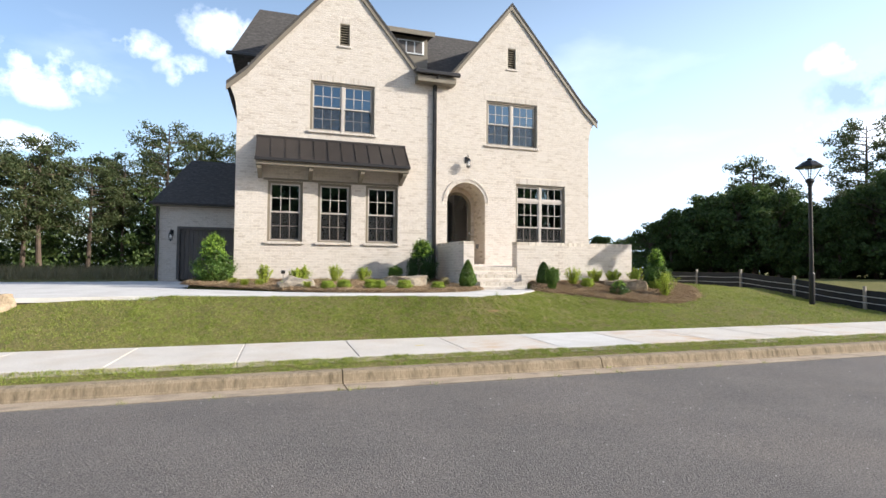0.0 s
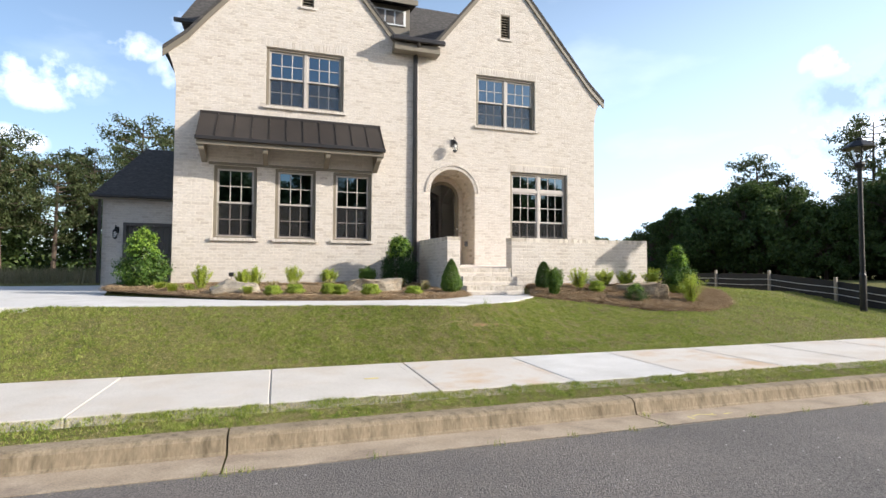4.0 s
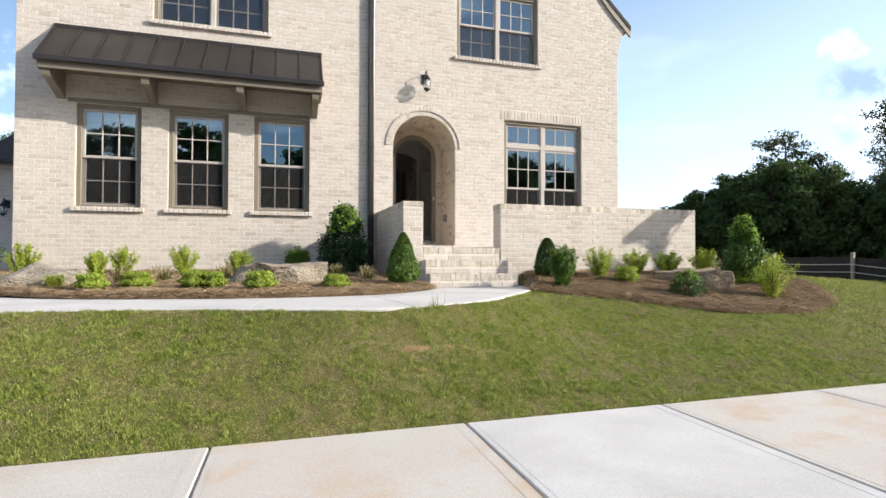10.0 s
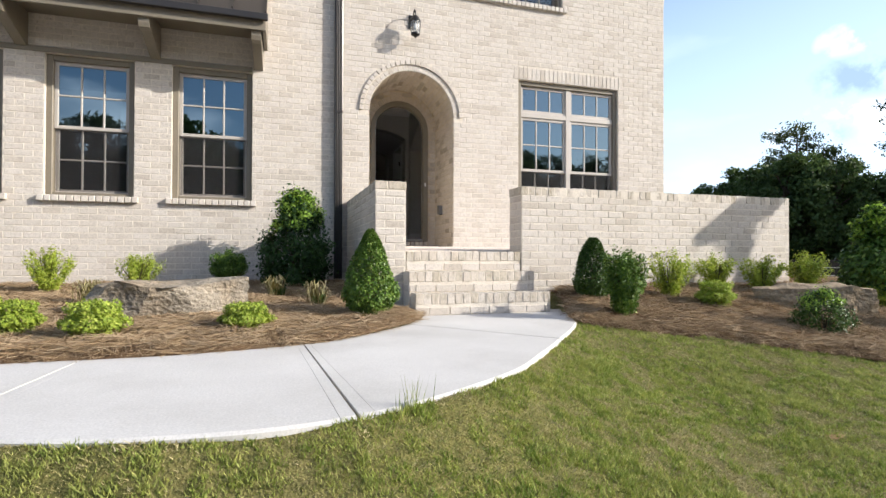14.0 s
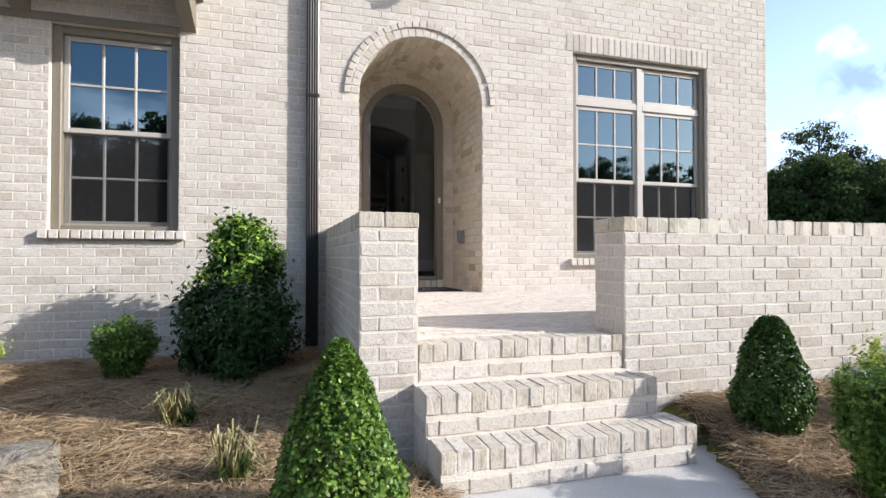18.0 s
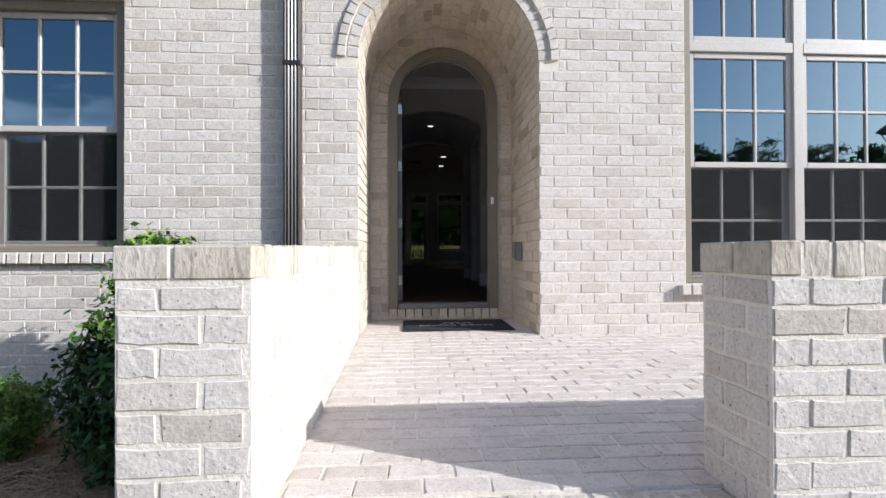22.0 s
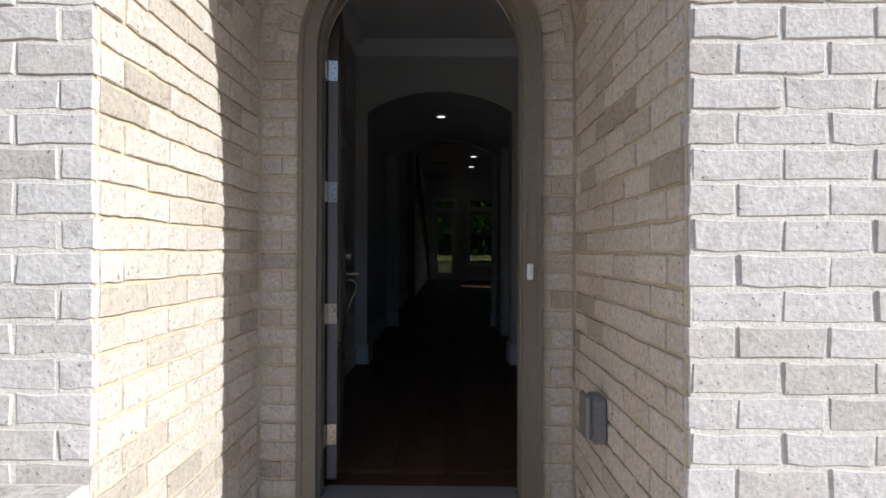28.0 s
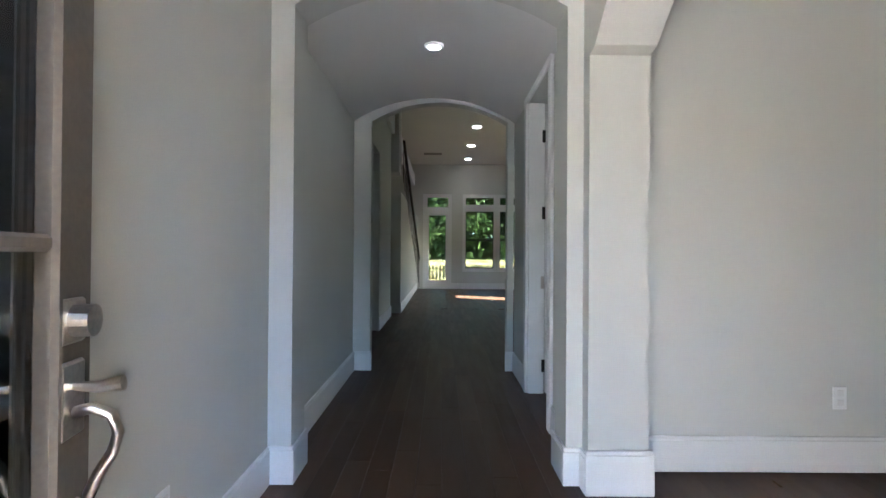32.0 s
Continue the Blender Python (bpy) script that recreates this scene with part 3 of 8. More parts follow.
def brick_mesh(w, h, d, chamfer=0.0022, seed=0):
    """One tumbled brick: local x along the wall, z up, its face at y = 0 towards -y; arrises chipped and uneven."""
    r = random.Random(seed)
    rim = [(-0.5, 0), (-0.17, 0), (0.2, 0), (0.5, 0), (0.5, 1), (0.16, 1), (-0.2, 1), (-0.5, 1)]
    e = min(0.0034, w * 0.04, h * 0.06)
    base = [(u * w + r.uniform(-e, e), v * h + r.uniform(-e, e)) for u, v in rim]
    c = [r.uniform(0.5, 1.5) * chamfer for _ in rim]
    back = [(x, d, z) for x, z in base]
    lip = [(x, q * 1.1, z) for (x, z), q in zip(base, c)]
    face = [(x - math.copysign(q, u) * (1.0 if abs(u) > 0.4 else 0.0), r.uniform(-0.0012, 0.0012), z + (q if v == 0 else -q)) for (x, z), (u, v), q in zip(base, rim, c)]
    k = len(rim)
    return Shape().add(back + lip + face, [(a + i, a + (i + 1) % k, a + k + (i + 1) % k, a + k + i) for a in (0, k) for i in range(k)] + [tuple(2 * k + i for i in range(k))])


BRICK_CACHE = {}


def brick_pieces(items, frame_of, parent, limit, near, material=BRICK, d=0.022, name="brick", rest="brickwork", h=None):
    """items: (u0, u1, z0, z1) of bricks on a face; frame_of(u, z): world pose of a brick's foot. The nearest become parts, the rest one mesh."""
    ranked = sorted(range(len(items)), key=lambda i: near((items[i][0] + items[i][1]) / 2, items[i][2]))
    single = set(ranked[:limit])
    joined = Shape()
    for i, (u0, u1, z0, z1) in enumerate(items):
        w, hh = round(u1 - u0, 3), round(z1 - z0, 4)
        m = frame_of((u0 + u1) / 2, z0)
        key = (w, hh, d, i % 5, material.name)
        if i in single:
            if key not in BRICK_CACHE:
                BRICK_CACHE[key] = brick_mesh(w, hh, d, seed=i).mesh(name)
                BRICK_CACHE[key].materials.append(material)
            ob = new(name, BRICK_CACHE[key])
            ob.parent = parent
            ob.matrix_basis = Matrix.Translation([-c for c in ORIGIN.get(parent.name, (0, 0, 0))]) @ m @ pose(0, random.uniform(-0.003, 0.0008), 0, random.uniform(-0.8, 0.8), 0, random.uniform(-0.5, 0.5))
        else:
            s = brick_mesh(w, hh, d, seed=i)
            k = m @ pose(0, random.uniform(-0.003, 0.0008), 0, random.uniform(-0.8, 0.8), 0, random.uniform(-0.5, 0.5))
            joined.add([k @ Vector(p) for p in s.v], s.f)
    if joined.v:
        me = bpy.data.meshes.new(rest)
        off = ORIGIN.get(parent.name, (0, 0, 0))
        me.from_pydata([(x - off[0], y - off[1], z - off[2]) for x, y, z in joined.v], [], joined.f)
        part(rest, me, material, parent, "", "stuff")


def courses(z0, z1, spans, joint=0.011, shift=0.0, base=0.0):
    """Running bond: bricks between z0 and z1; spans(z) gives the free stretches of a course."""
    out = []
    k0 = math.floor((z0 - base) / CH)
    for k in range(k0, math.ceil((z1 - base) / CH)):
        a, b = base + k * CH, base + (k + 1) * CH
        lo, hi = max(a, z0), min(b, z1)
        if hi - lo < 0.03:
            continue
        off = shift + (0.5 * CL if k % 2 else 0.0)
        for s0, s1 in spans((lo + hi) / 2):
            i = math.floor((s0 - off) / CL)
            while off + i * CL < s1:
                u0, u1 = max(off + i * CL, s0), min(off + (i + 1) * CL, s1)
                if u1 - u0 > 0.035:
                    out.append((u0 + joint / 2, u1 - joint / 2, lo + joint / 2, hi - joint / 2))
                i += 1
    return out


def cut(spans, a, b):
    """Takes the stretch a..b out of spans."""
    out = []
    for s0, s1 in spans:
        if b <= s0 or a >= s1:
            out.append((s0, s1))
            continue
        if a > s0:
            out.append((s0, a))
        if b < s1:
            out.append((b, s1))
    return out

# ---- the house: front wall ----
FY = 15.96            # face of the front brickwork
PORCH, FLOOR = 1.60, 1.735
AX, AR, ASP = 5.893, 0.664, 3.645   # entrance arch: middle, radius, spring line
DX, DR, DSP = 5.907, 0.507, 3.618     # door opening
BY = 16.955           # face of the brick round the door
UPPER = 4.86          # upper floor


def arch_loop(cx, r, spring, foot, n=24):
    return [(cx - r, foot), (cx + r, foot)] + [(cx + r * math.cos(math.pi * k / n), spring + r * math.sin(math.pi * k / n)) for k in range(n + 1)]


def rect(x0, z0, x1, z1):
    return [(x0, z0), (x1, z0), (x1, z1), (x0, z1)]


FACADE = [(-1.255, 0.6), (10.58, 0.6), (10.58, 5.95), (10.61, 6.25), (10.68, 6.52), (10.80, 6.76), (10.35, 7.22), (9.9, 7.75), (7.53, 10.5),
          (5.46, 7.95), (5.30, 7.72), (4.22, 7.72), (4.05, 7.95), (1.85, 10.6), (-0.55, 7.78), (-1.0, 7.22), (-1.46, 6.76), (-1.36, 6.52), (-1.29, 6.25), (-1.255, 5.95)]
LOW_WIN = [(-0.36, 0.65), (1.09, 2.10), (2.55, 3.57)]
WINDOWS = [(a, 2.225, b, 4.035) for a, b in LOW_WIN] + [(0.82, 5.645, 2.79, 7.18), (6.60, 5.65, 8.51, 7.16), (7.69, 1.97, 9.61, 4.37)]
VENTS = [(1.68, 8.37, 1.99, 9.06), (7.38, 8.34, 7.69, 9.06)]


def poly_spans(poly, z):
    xs = []
    for i in range(len(poly)):
        (x0, z0), (x1, z1) = poly[i], poly[(i + 1) % len(poly)]
        if (z0 > z) != (z1 > z):
            xs.append(x0 + (x1 - x0) * (z - z0) / (z1 - z0))
    xs.sort()
    return list(zip(xs[::2], xs[1::2]))


wall_front = slab("wall_front", Shape().plate(FACADE, [rect(*w) for w in WINDOWS + VENTS] + [arch_loop(AX, AR + 0.012, ASP, 1.45)],
                  lambda u, v, s: (u, FY + 0.0024 + s * 0.27, v)), MORTAR, "two-gabled front wall of painted cream brick", "wall")


def facade_spans(z):
    s = poly_spans(FACADE, z)
    for x0, z0, x1, z1 in WINDOWS:
        top = 0.0 if z1 < 4.1 else 0.205
        if z0 - 0.085 < z < z1 + top:
            g = 0.06 if z < z0 else 0.0
            s = cut(s, x0 - g, x1 + g)
    for x0, z0, x1, z1 in VENTS:
        if z0 - 0.08 < z < z1 + 0.2:
            s = cut(s, x0 - 0.03, x1 + 0.03)
    if z < ASP:
        s = cut(s, AX - AR, AX + AR)
        if z > ASP - 0.04:
            s = cut(s, AX - 0.822, AX + 0.822)
    elif z < ASP + 0.825:
        r = 0.825 ** 2 - (z - ASP) ** 2
        s = cut(s, AX - math.sqrt(r), AX + math.sqrt(r))
    return s


front_frame = lambda u, z: pose(u, FY, z)
# soldier courses, sills and arch rings
row_items = []
for x0, z0, x1, z1 in WINDOWS:
    if z1 > 4.1:
        n = round((x1 - x0 + 0.16) / CH)
        w = (x1 - x0 + 0.16) / n
        row_items += [(x0 - 0.08 + i * w + 0.005, x0 - 0.08 + (i + 1) * w - 0.005, z1 + 0.004, z1 + 0.2) for i in range(n)]
for x0, z0, x1, z1 in VENTS:
    n = 5
    w = (x1 - x0 + 0.06) / n
    row_items += [(x0 - 0.03 + i * w + 0.005, x0 - 0.03 + (i + 1) * w - 0.005, z1 + 0.004, z1 + 0.195) for i in range(n)]
brick_pieces(row_items, lambda u, z: pose(u, FY - 0.004, z), wall_front, 120, lambda u, z: abs(u - 8) + abs(z - 3), name="soldier_brick", rest="soldier_courses")

ring = [(AR, 0.086, 0.004, "voussoir"), (AR + 0.092, 0.066, 0.024, "hood_brick")]
for r0, dr, proud, nm in ring:
    n = int(math.pi * (r0 + dr / 2) / 0.079)
    for k in range(n):
        a = math.pi * (k + 0.5) / n
        w = math.pi * (r0 + dr / 2) / n - 0.009
        key = (nm, k % 4)
        if key not in BRICK_CACHE:
            BRICK_CACHE[key] = brick_mesh(w, dr - 0.006, 0.04, seed=k).mesh(nm)
            BRICK_CACHE[key].materials.append(BRICK)
        ob = new(nm, BRICK_CACHE[key])
        ob.parent = wall_front
        ob.matrix_basis = pose(AX + (r0 + 0.003) * math.cos(a), FY - proud, ASP + (r0 + 0.003) * math.sin(a)) @ pose(0, 0, 0, 0, 90 - math.degrees(a), 0)
# sills
for x0, z0, x1, z1 in WINDOWS:
    n = round((x1 - x0 + 0.13) / CH)
    w = (x1 - x0 + 0.13) / n
    for i in range(n):
        key = ("sill", round(w, 3), i % 4)
        if key not in BRICK_CACHE:
            BRICK_CACHE[key] = Shape().box(-w / 2 + 0.005, -0.05, 0.0, w / 2 - 0.005, 0.12, 0.078, 0.006).mesh("sill_brick")
            BRICK_CACHE[key].materials.append(BRICK)
        ob = new("sill_brick", BRICK_CACHE[key])
        ob.parent = wall_front
        ob.matrix_basis = pose(x0 - 0.065 + (i + 0.5) * w, FY - 0.01, z0 - 0.083, -3, 0, 0) @ pose(0, random.uniform(-0.003, 0.003), 0)
for x0, z0, x1, z1 in VENTS:
    part("vent_sill", Shape().box(x0 - 0.05, FY - 0.04, z0 - 0.075, x1 + 0.05, FY + 0.1, z0 - 0.004, 0.01), BRICK, wall_front)

# ---- entrance recess ----
recess = slab("wall_recess", Shape().plate(arch_loop(DX, 1.2, 3.9, 1.45, 8), [arch_loop(DX, DR, DSP, 1.62)], lambda u, v, s: (u, BY + 0.007 + s * 0.11, v)),
              RECESS_MORTAR, "cream brick wall round the arched front door", "wall")
for sx, x in ((1, AX - AR), (-1, AX + AR)):
    part("jamb", Shape().box(min(x - sx * 0.007, x - sx * 0.2), FY + 0.012, 1.4, max(x - sx * 0.007, x - sx * 0.2), BY + 0.006, ASP + 0.001), RECESS_MORTAR, recess)
vs, fs = [], []
for k in range(25):
    a = math.pi * k / 24
    for r in (AR + 0.007, AR + 0.15):
        for y in (FY + 0.012, BY + 0.006):
            vs.append((AX + r * math.cos(a), y, ASP + r * math.sin(a)))
for k in range(24):
    i = 4 * k
    fs += [(i, i + 1, i + 5, i + 4), (i + 2, i + 6, i + 7, i + 3), (i, i + 4, i + 6, i + 2), (i + 1, i + 3, i + 7, i + 5)]
part("vault_soffit", Shape().add(vs, fs), RECESS_MORTAR, recess)
side = courses(PORCH - 0.02, ASP, lambda z: [(FY + 0.014, BY - 0.002)], base=0.0, shift=FY - 0.1)
brick_pieces(side, lambda u, z: pose(AX - AR, u, z, 0, 0, 90), recess, 140, lambda u, z: abs(z - 2.7), RECESS_BRICK)
brick_pieces(side, lambda u, z: pose(AX + AR, u, z, 0, 0, -90), recess, 140, lambda u, z: abs(z - 2.7), RECESS_BRICK)


def back_spans(z):
    s = [(AX - AR + 0.004, AX + AR - 0.004)] if z < ASP else [(AX - math.sqrt(max(AR ** 2 - (z - ASP) ** 2, 0)), AX + math.sqrt(max(AR ** 2 - (z - ASP) ** 2, 0)))]
    r = DR + 0.10
    if z < 1.70:
        return cut(s, DX - DR, DX + DR)
    if z < DSP:
        return cut(s, DX - DR, DX + DR)
    if z < DSP + r:
        q = math.sqrt(r * r - (z - DSP) ** 2)
        return cut(s, DX - q, DX + q)
    return s


brick_pieces(courses(PORCH, 4.33, back_spans, shift=AX - AR), lambda u, z: pose(u, BY, z), recess, 90, lambda u, z: abs(z - 2.6), RECESS_BRICK)
n = int(math.pi * (DR + 0.05) / 0.079)
for k in range(n):
    a = math.pi * (k + 0.5) / n
    key = ("door_ring", k % 4)
    if key not in BRICK_CACHE:
        BRICK_CACHE[key] = brick_mesh(math.pi * (DR + 0.05) / n - 0.009, 0.094, 0.03, seed=k).mesh("voussoir")
        BRICK_CACHE[key].materials.append(RECESS_BRICK)
    ob = new("voussoir", BRICK_CACHE[key])
    ob.parent = recess
    ob.matrix_basis = pose(DX + (DR + 0.003) * math.cos(a), BY - 0.003, DSP + (DR + 0.003) * math.sin(a)) @ pose(0, 0, 0, 0, 90 - math.degrees(a), 0)
w = 2 * DR / 13
brick_pieces([(DX - DR + i * w + 0.005, DX - DR + (i + 1) * w - 0.005, PORCH + 0.004, 1.697) for i in range(13)], lambda u, z: pose(u, BY - 0.012, z), recess, 20, lambda u, z: 0, RECESS_BRICK, name="sill_brick", d=0.06)


def vault_frame(u, s):
    a = s / AR + 0.02
    return pose(AX, 0, ASP) @ pose(0, 0, 0, 0, -math.degrees(a), 0) @ pose(AR, u, 0, 0, 0, -90)


vault = [(a, b, k * (math.pi * AR / 26) + 0.004, k * (math.pi * AR / 26) + 0.074) for k in range(26) for a, b in
         [(max(FY + 0.014 + i * CL - (0.1 if k % 2 else 0), FY + 0.014) + 0.005, min(FY + 0.014 + (i + 1) * CL - (0.1 if k % 2 else 0), BY - 0.002) - 0.005) for i in range(7)] if b - a > 0.035]
brick_pieces(vault, vault_frame, recess, 0, lambda u, z: 0, RECESS_BRICK, d=0.02, rest="vault_bricks")

# ---- door frame and door ----
frame_door = thing("door_1", (DX, BY, FLOOR), "arched taupe wooden entrance door standing open inwards", "door", "", "structure")


def arch_band(r0, r1, spring, foot, y0, y1, cx=DX, n=28):
    """An arched frame of legs and a half ring between radii r0 and r1."""
    pts = [(1, foot), *[(math.cos(math.pi * k / n), spring, math.sin(math.pi * k / n)) for k in range(n + 1)], (-1, foot)]
    vs = []
    for p in pts:
        for r in (r0, r1):
            for y in (y0, y1):
                vs.append((cx + p[0] * r, y, p[1] if len(p) == 2 else spring + p[2] * r))
    fs = []
    for k in range(len(pts) - 1):
        i = 4 * k
        fs += [(i, i + 1, i + 5, i + 4), (i + 2, i + 6, i + 7, i + 3), (i, i + 4, i + 6, i + 2), (i + 1, i + 3, i + 7, i + 5)]
    fs += [(0, 2, 3, 1), (len(vs) - 4, len(vs) - 3, len(vs) - 1, len(vs) - 2)]
    return Shape().add(vs, fs)


part("frame", arch_band(0.419, DR - 0.006, DSP, 1.70, BY + 0.021, BY + 0.082), TRIM, frame_door, "taupe painted arched frame")
part("brick_mould", arch_band(0.432, DR - 0.002, DSP, 1.70, BY - 0.018, BY + 0.0205), TRIM, frame_door)
part("mould_bead", arch_band(0.428, 0.442, DSP, 1.70, BY - 0.024, BY - 0.0185), TRIM, frame_door)
part("mould_bead", arch_band(0.488, DR - 0.001, DSP, 1.70, BY - 0.026, BY - 0.0185), TRIM, frame_door)
part("rabbet", arch_band(0.431, 0.449, DSP, 1.73, BY + 0.0825, BY + 0.133), WHITE, frame_door, "white painted inner rabbet")
part("weatherstrip", arch_band(0.421, 0.4305, DSP, 1.735, BY + 0.0825, BY + 0.09), BLACK, frame_door)
part("inner_casing", arch_band(0.4495, 0.54, DSP, 1.735, BY + 0.131, BY + 0.15), WHITE, frame_door, "white inner casing")
part("threshold", Shape().box(DX - 0.418, BY - 0.02, 1.698, DX + 0.418, BY + 0.128, FLOOR + 0.012, 0.006), GREY_BOX, frame_door, "grey metal threshold")
part("doorbell", Shape().box(6.351, BY - 0.032, 2.664, 6.377, BY - 0.0185, 2.732, 0.004), WHITE, frame_door, "small white doorbell button")
part("bell_button", Shape().box(6.3595, BY - 0.036, 2.682, 6.3685, BY - 0.0315, 2.716, 0.003), CEIL, frame_door)
for z, h in ((2.705, 0.086), (2.585, 0.066)):
    sp = part("strike_plate", Shape().box(DX + 0.4275, BY + 0.096, z, DX + 0.4315, BY + 0.132, z + h, 0.001), DULL, frame_door, "dull metal strike plate")
    part("bolt_hole", Shape().box(DX + 0.4265, BY + 0.112, z + 0.028, DX + 0.4274, BY + 0.122, z + h - 0.028), BLACK, sp)
    for dz in (0.008, h - 0.014):
        part("screw", Shape().box(DX + 0.4265, BY + 0.108, z + dz, DX + 0.4274, BY + 0.116, z + dz + 0.007, 0.0), BLACK, sp)

# leaf: built closed along +x from its hinge, then swung open
leaf_pose = pose(5.502, 17.130, FLOOR + 0.012, 0, 0, 99.3)
LW, LSP, LR = 0.826, DSP - FLOOR - 0.012, 0.413
leaf_hole = [(0.125, 0.60), (LW - 0.125, 0.60)] + [(LW / 2 + (LR - 0.125) * math.cos(math.pi * k / 20), LSP + (LR - 0.125) * math.sin(math.pi * k / 20)) for k in range(21)]
leaf_out = [(0, 0), (LW, 0)] + [(LW / 2 + LR * math.cos(math.pi * k / 24), LSP + LR * math.sin(math.pi * k / 24)) for k in range(25)]


def on_leaf(s):
    t = Shape()
    t.v, t.f = [tuple(leaf_pose @ Vector(p)) for p in s.v], s.f
    return t


leaf = part("leaf", on_leaf(Shape().plate(leaf_out, [leaf_hole], lambda u, v, s: (u, -0.022 + 0.044 * s, v))), DOOR_PAINT, frame_door, "taupe leaf with glazed upper part")
part("glass", on_leaf(Shape().plate(leaf_hole, [], lambda u, v, s: (u, -0.003 + 0.006 * s, v))), DOOR_GLASS, leaf, "clear door glass").visible_shadow = False
for z in (1.125, 1.645):
    part("muntin", on_leaf(Shape().box(0.12, -0.028, z - 0.013, LW - 0.12, 0.028, z + 0.013, 0.006)), DOOR_PAINT, leaf)
part("muntin", on_leaf(Shape().box(LW / 2 - 0.013, -0.028, 0.58, LW / 2 + 0.013, 0.028, LSP + 0.29, 0.006)), DOOR_PAINT, leaf)
for x0, x1, z0, z1 in ((0.10, 0.125, 0.6, LSP), (LW - 0.125, LW - 0.10, 0.6, LSP), (0.10, LW - 0.10, 0.575, 0.6)):
    part("glazing_bead", on_leaf(Shape().box(x0, -0.034, z0, x1, 0.034, z1, 0.008)), DOOR_PAINT, leaf)
for x0, x1 in ((0.13, LW / 2 - 0.04), (LW / 2 + 0.04, LW - 0.13)):
    part("lower_panel", on_leaf(Shape().box(x0, -0.029, 0.17, x1, 0.029, 0.50, 0.02)), DOOR_PAINT, leaf)
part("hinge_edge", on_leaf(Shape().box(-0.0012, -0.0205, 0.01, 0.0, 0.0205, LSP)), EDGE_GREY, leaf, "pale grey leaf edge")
part("deadbolt_plate", on_leaf(Shape().box(LW - 0.105, -0.033, 0.966, LW - 0.035, -0.021, 1.038, 0.004)), NICKEL, leaf, "square satin nickel deadbolt plate")
cyl = Shape().tube([(LW - 0.07, -0.03, 1.003), (LW - 0.07, -0.062, 1.003)], 0.026, 16)
part("deadbolt_cylinder", on_leaf(cyl), NICKEL, leaf)
part("handle_plate", on_leaf(Shape().box(LW - 0.105, -0.033, 0.817, LW - 0.035, -0.021, 0.938, 0.004)), NICKEL, leaf, "tall satin nickel handle plate")
part("thumb_latch", on_leaf(Shape().tube([(LW - 0.07, -0.03, 0.898), (LW - 0.07, -0.07, 0.896), (LW - 0.07, -0.105, 0.902)], [0.007, 0.01, 0.013], 10)), NICKEL, leaf)
grip = [(LW - 0.07, -0.030, 0.856), (LW - 0.07, -0.060, 0.863), (LW - 0.07, -0.088, 0.851), (LW - 0.07, -0.098, 0.823), (LW - 0.07, -0.090, 0.791), (LW - 0.07, -0.070, 0.758), (LW - 0.07, -0.056, 0.726), (LW - 0.07, -0.050, 0.701), (LW - 0.07, -0.060, 0.679), (LW - 0.07, -0.082, 0.668)]
part("pull_grip", on_leaf(Shape().tube(grip, 0.0095, 12)), NICKEL, leaf, "curved satin nickel pull handle", smooth=True)
part("grip_foot", on_leaf(Shape().box(LW - 0.1, -0.033, 0.62, LW - 0.04, -0.021, 0.711, 0.004)), NICKEL, leaf)
# black strip put in for the shaded gap between leaf and frame
part("edge_gasket", on_leaf(Shape().box(-0.004, 0.0225, 0.01, 0.004, 0.034, LSP)), BLACK, leaf, "black strip standing for the dark gap")
for z in (0.16, 0.705, 1.255, 1.805):
    h = part("hinge", on_leaf(Shape().box(-0.0045, -0.0195, z, -0.0013, 0.0225, z + 0.092, 0.001)), NICKEL, frame_door, "satin nickel butt hinge")
    for j in range(5):
        part("knuckle", on_leaf(Shape().tube([(-0.008, 0.030, z + j * 0.0185), (-0.008, 0.030, z + j * 0.0185 + 0.0172)], 0.0075, 10)), NICKEL, h)
    part("jamb_leaf", Shape().box(DX - 0.4305, BY + 0.100, FLOOR + z + 0.012, DX - 0.4275, BY + 0.146, FLOOR + z + 0.104, 0.001), NICKEL, h)
    for a, q in ((-0.008, 0.012), (0.002, 0.034), (-0.008, 0.058), (0.002, 0.080)):
        part("screw", on_leaf(Shape().tube([(-0.0042, a, z + q), (-0.0056, a, z + q)], 0.0036, 10)), GREY_BOX, h)

# ---- windows ----
scr = bpy.data.materials.new("screen_mesh")
scr.use_nodes = True
_n, _l = scr.node_tree.nodes, scr.node_tree.links
_t, _m = _n.new("ShaderNodeBsdfTransparent"), _n.new("ShaderNodeMixShader")
_n["Principled BSDF"].inputs["Base Color"].default_value = (0.035, 0.033, 0.034, 1)
_n["Principled BSDF"].inputs["Roughness"].default_value = 0.9
_m.inputs[0].default_value = 0.22
_l.new(_t.outputs[0], _m.inputs[1])
_l.new(_n["Principled BSDF"].outputs[0], _m.inputs[2])
_l.new(_m.outputs[0], _n["Material Output"].inputs["Surface"])
PANE_CACHE = {}


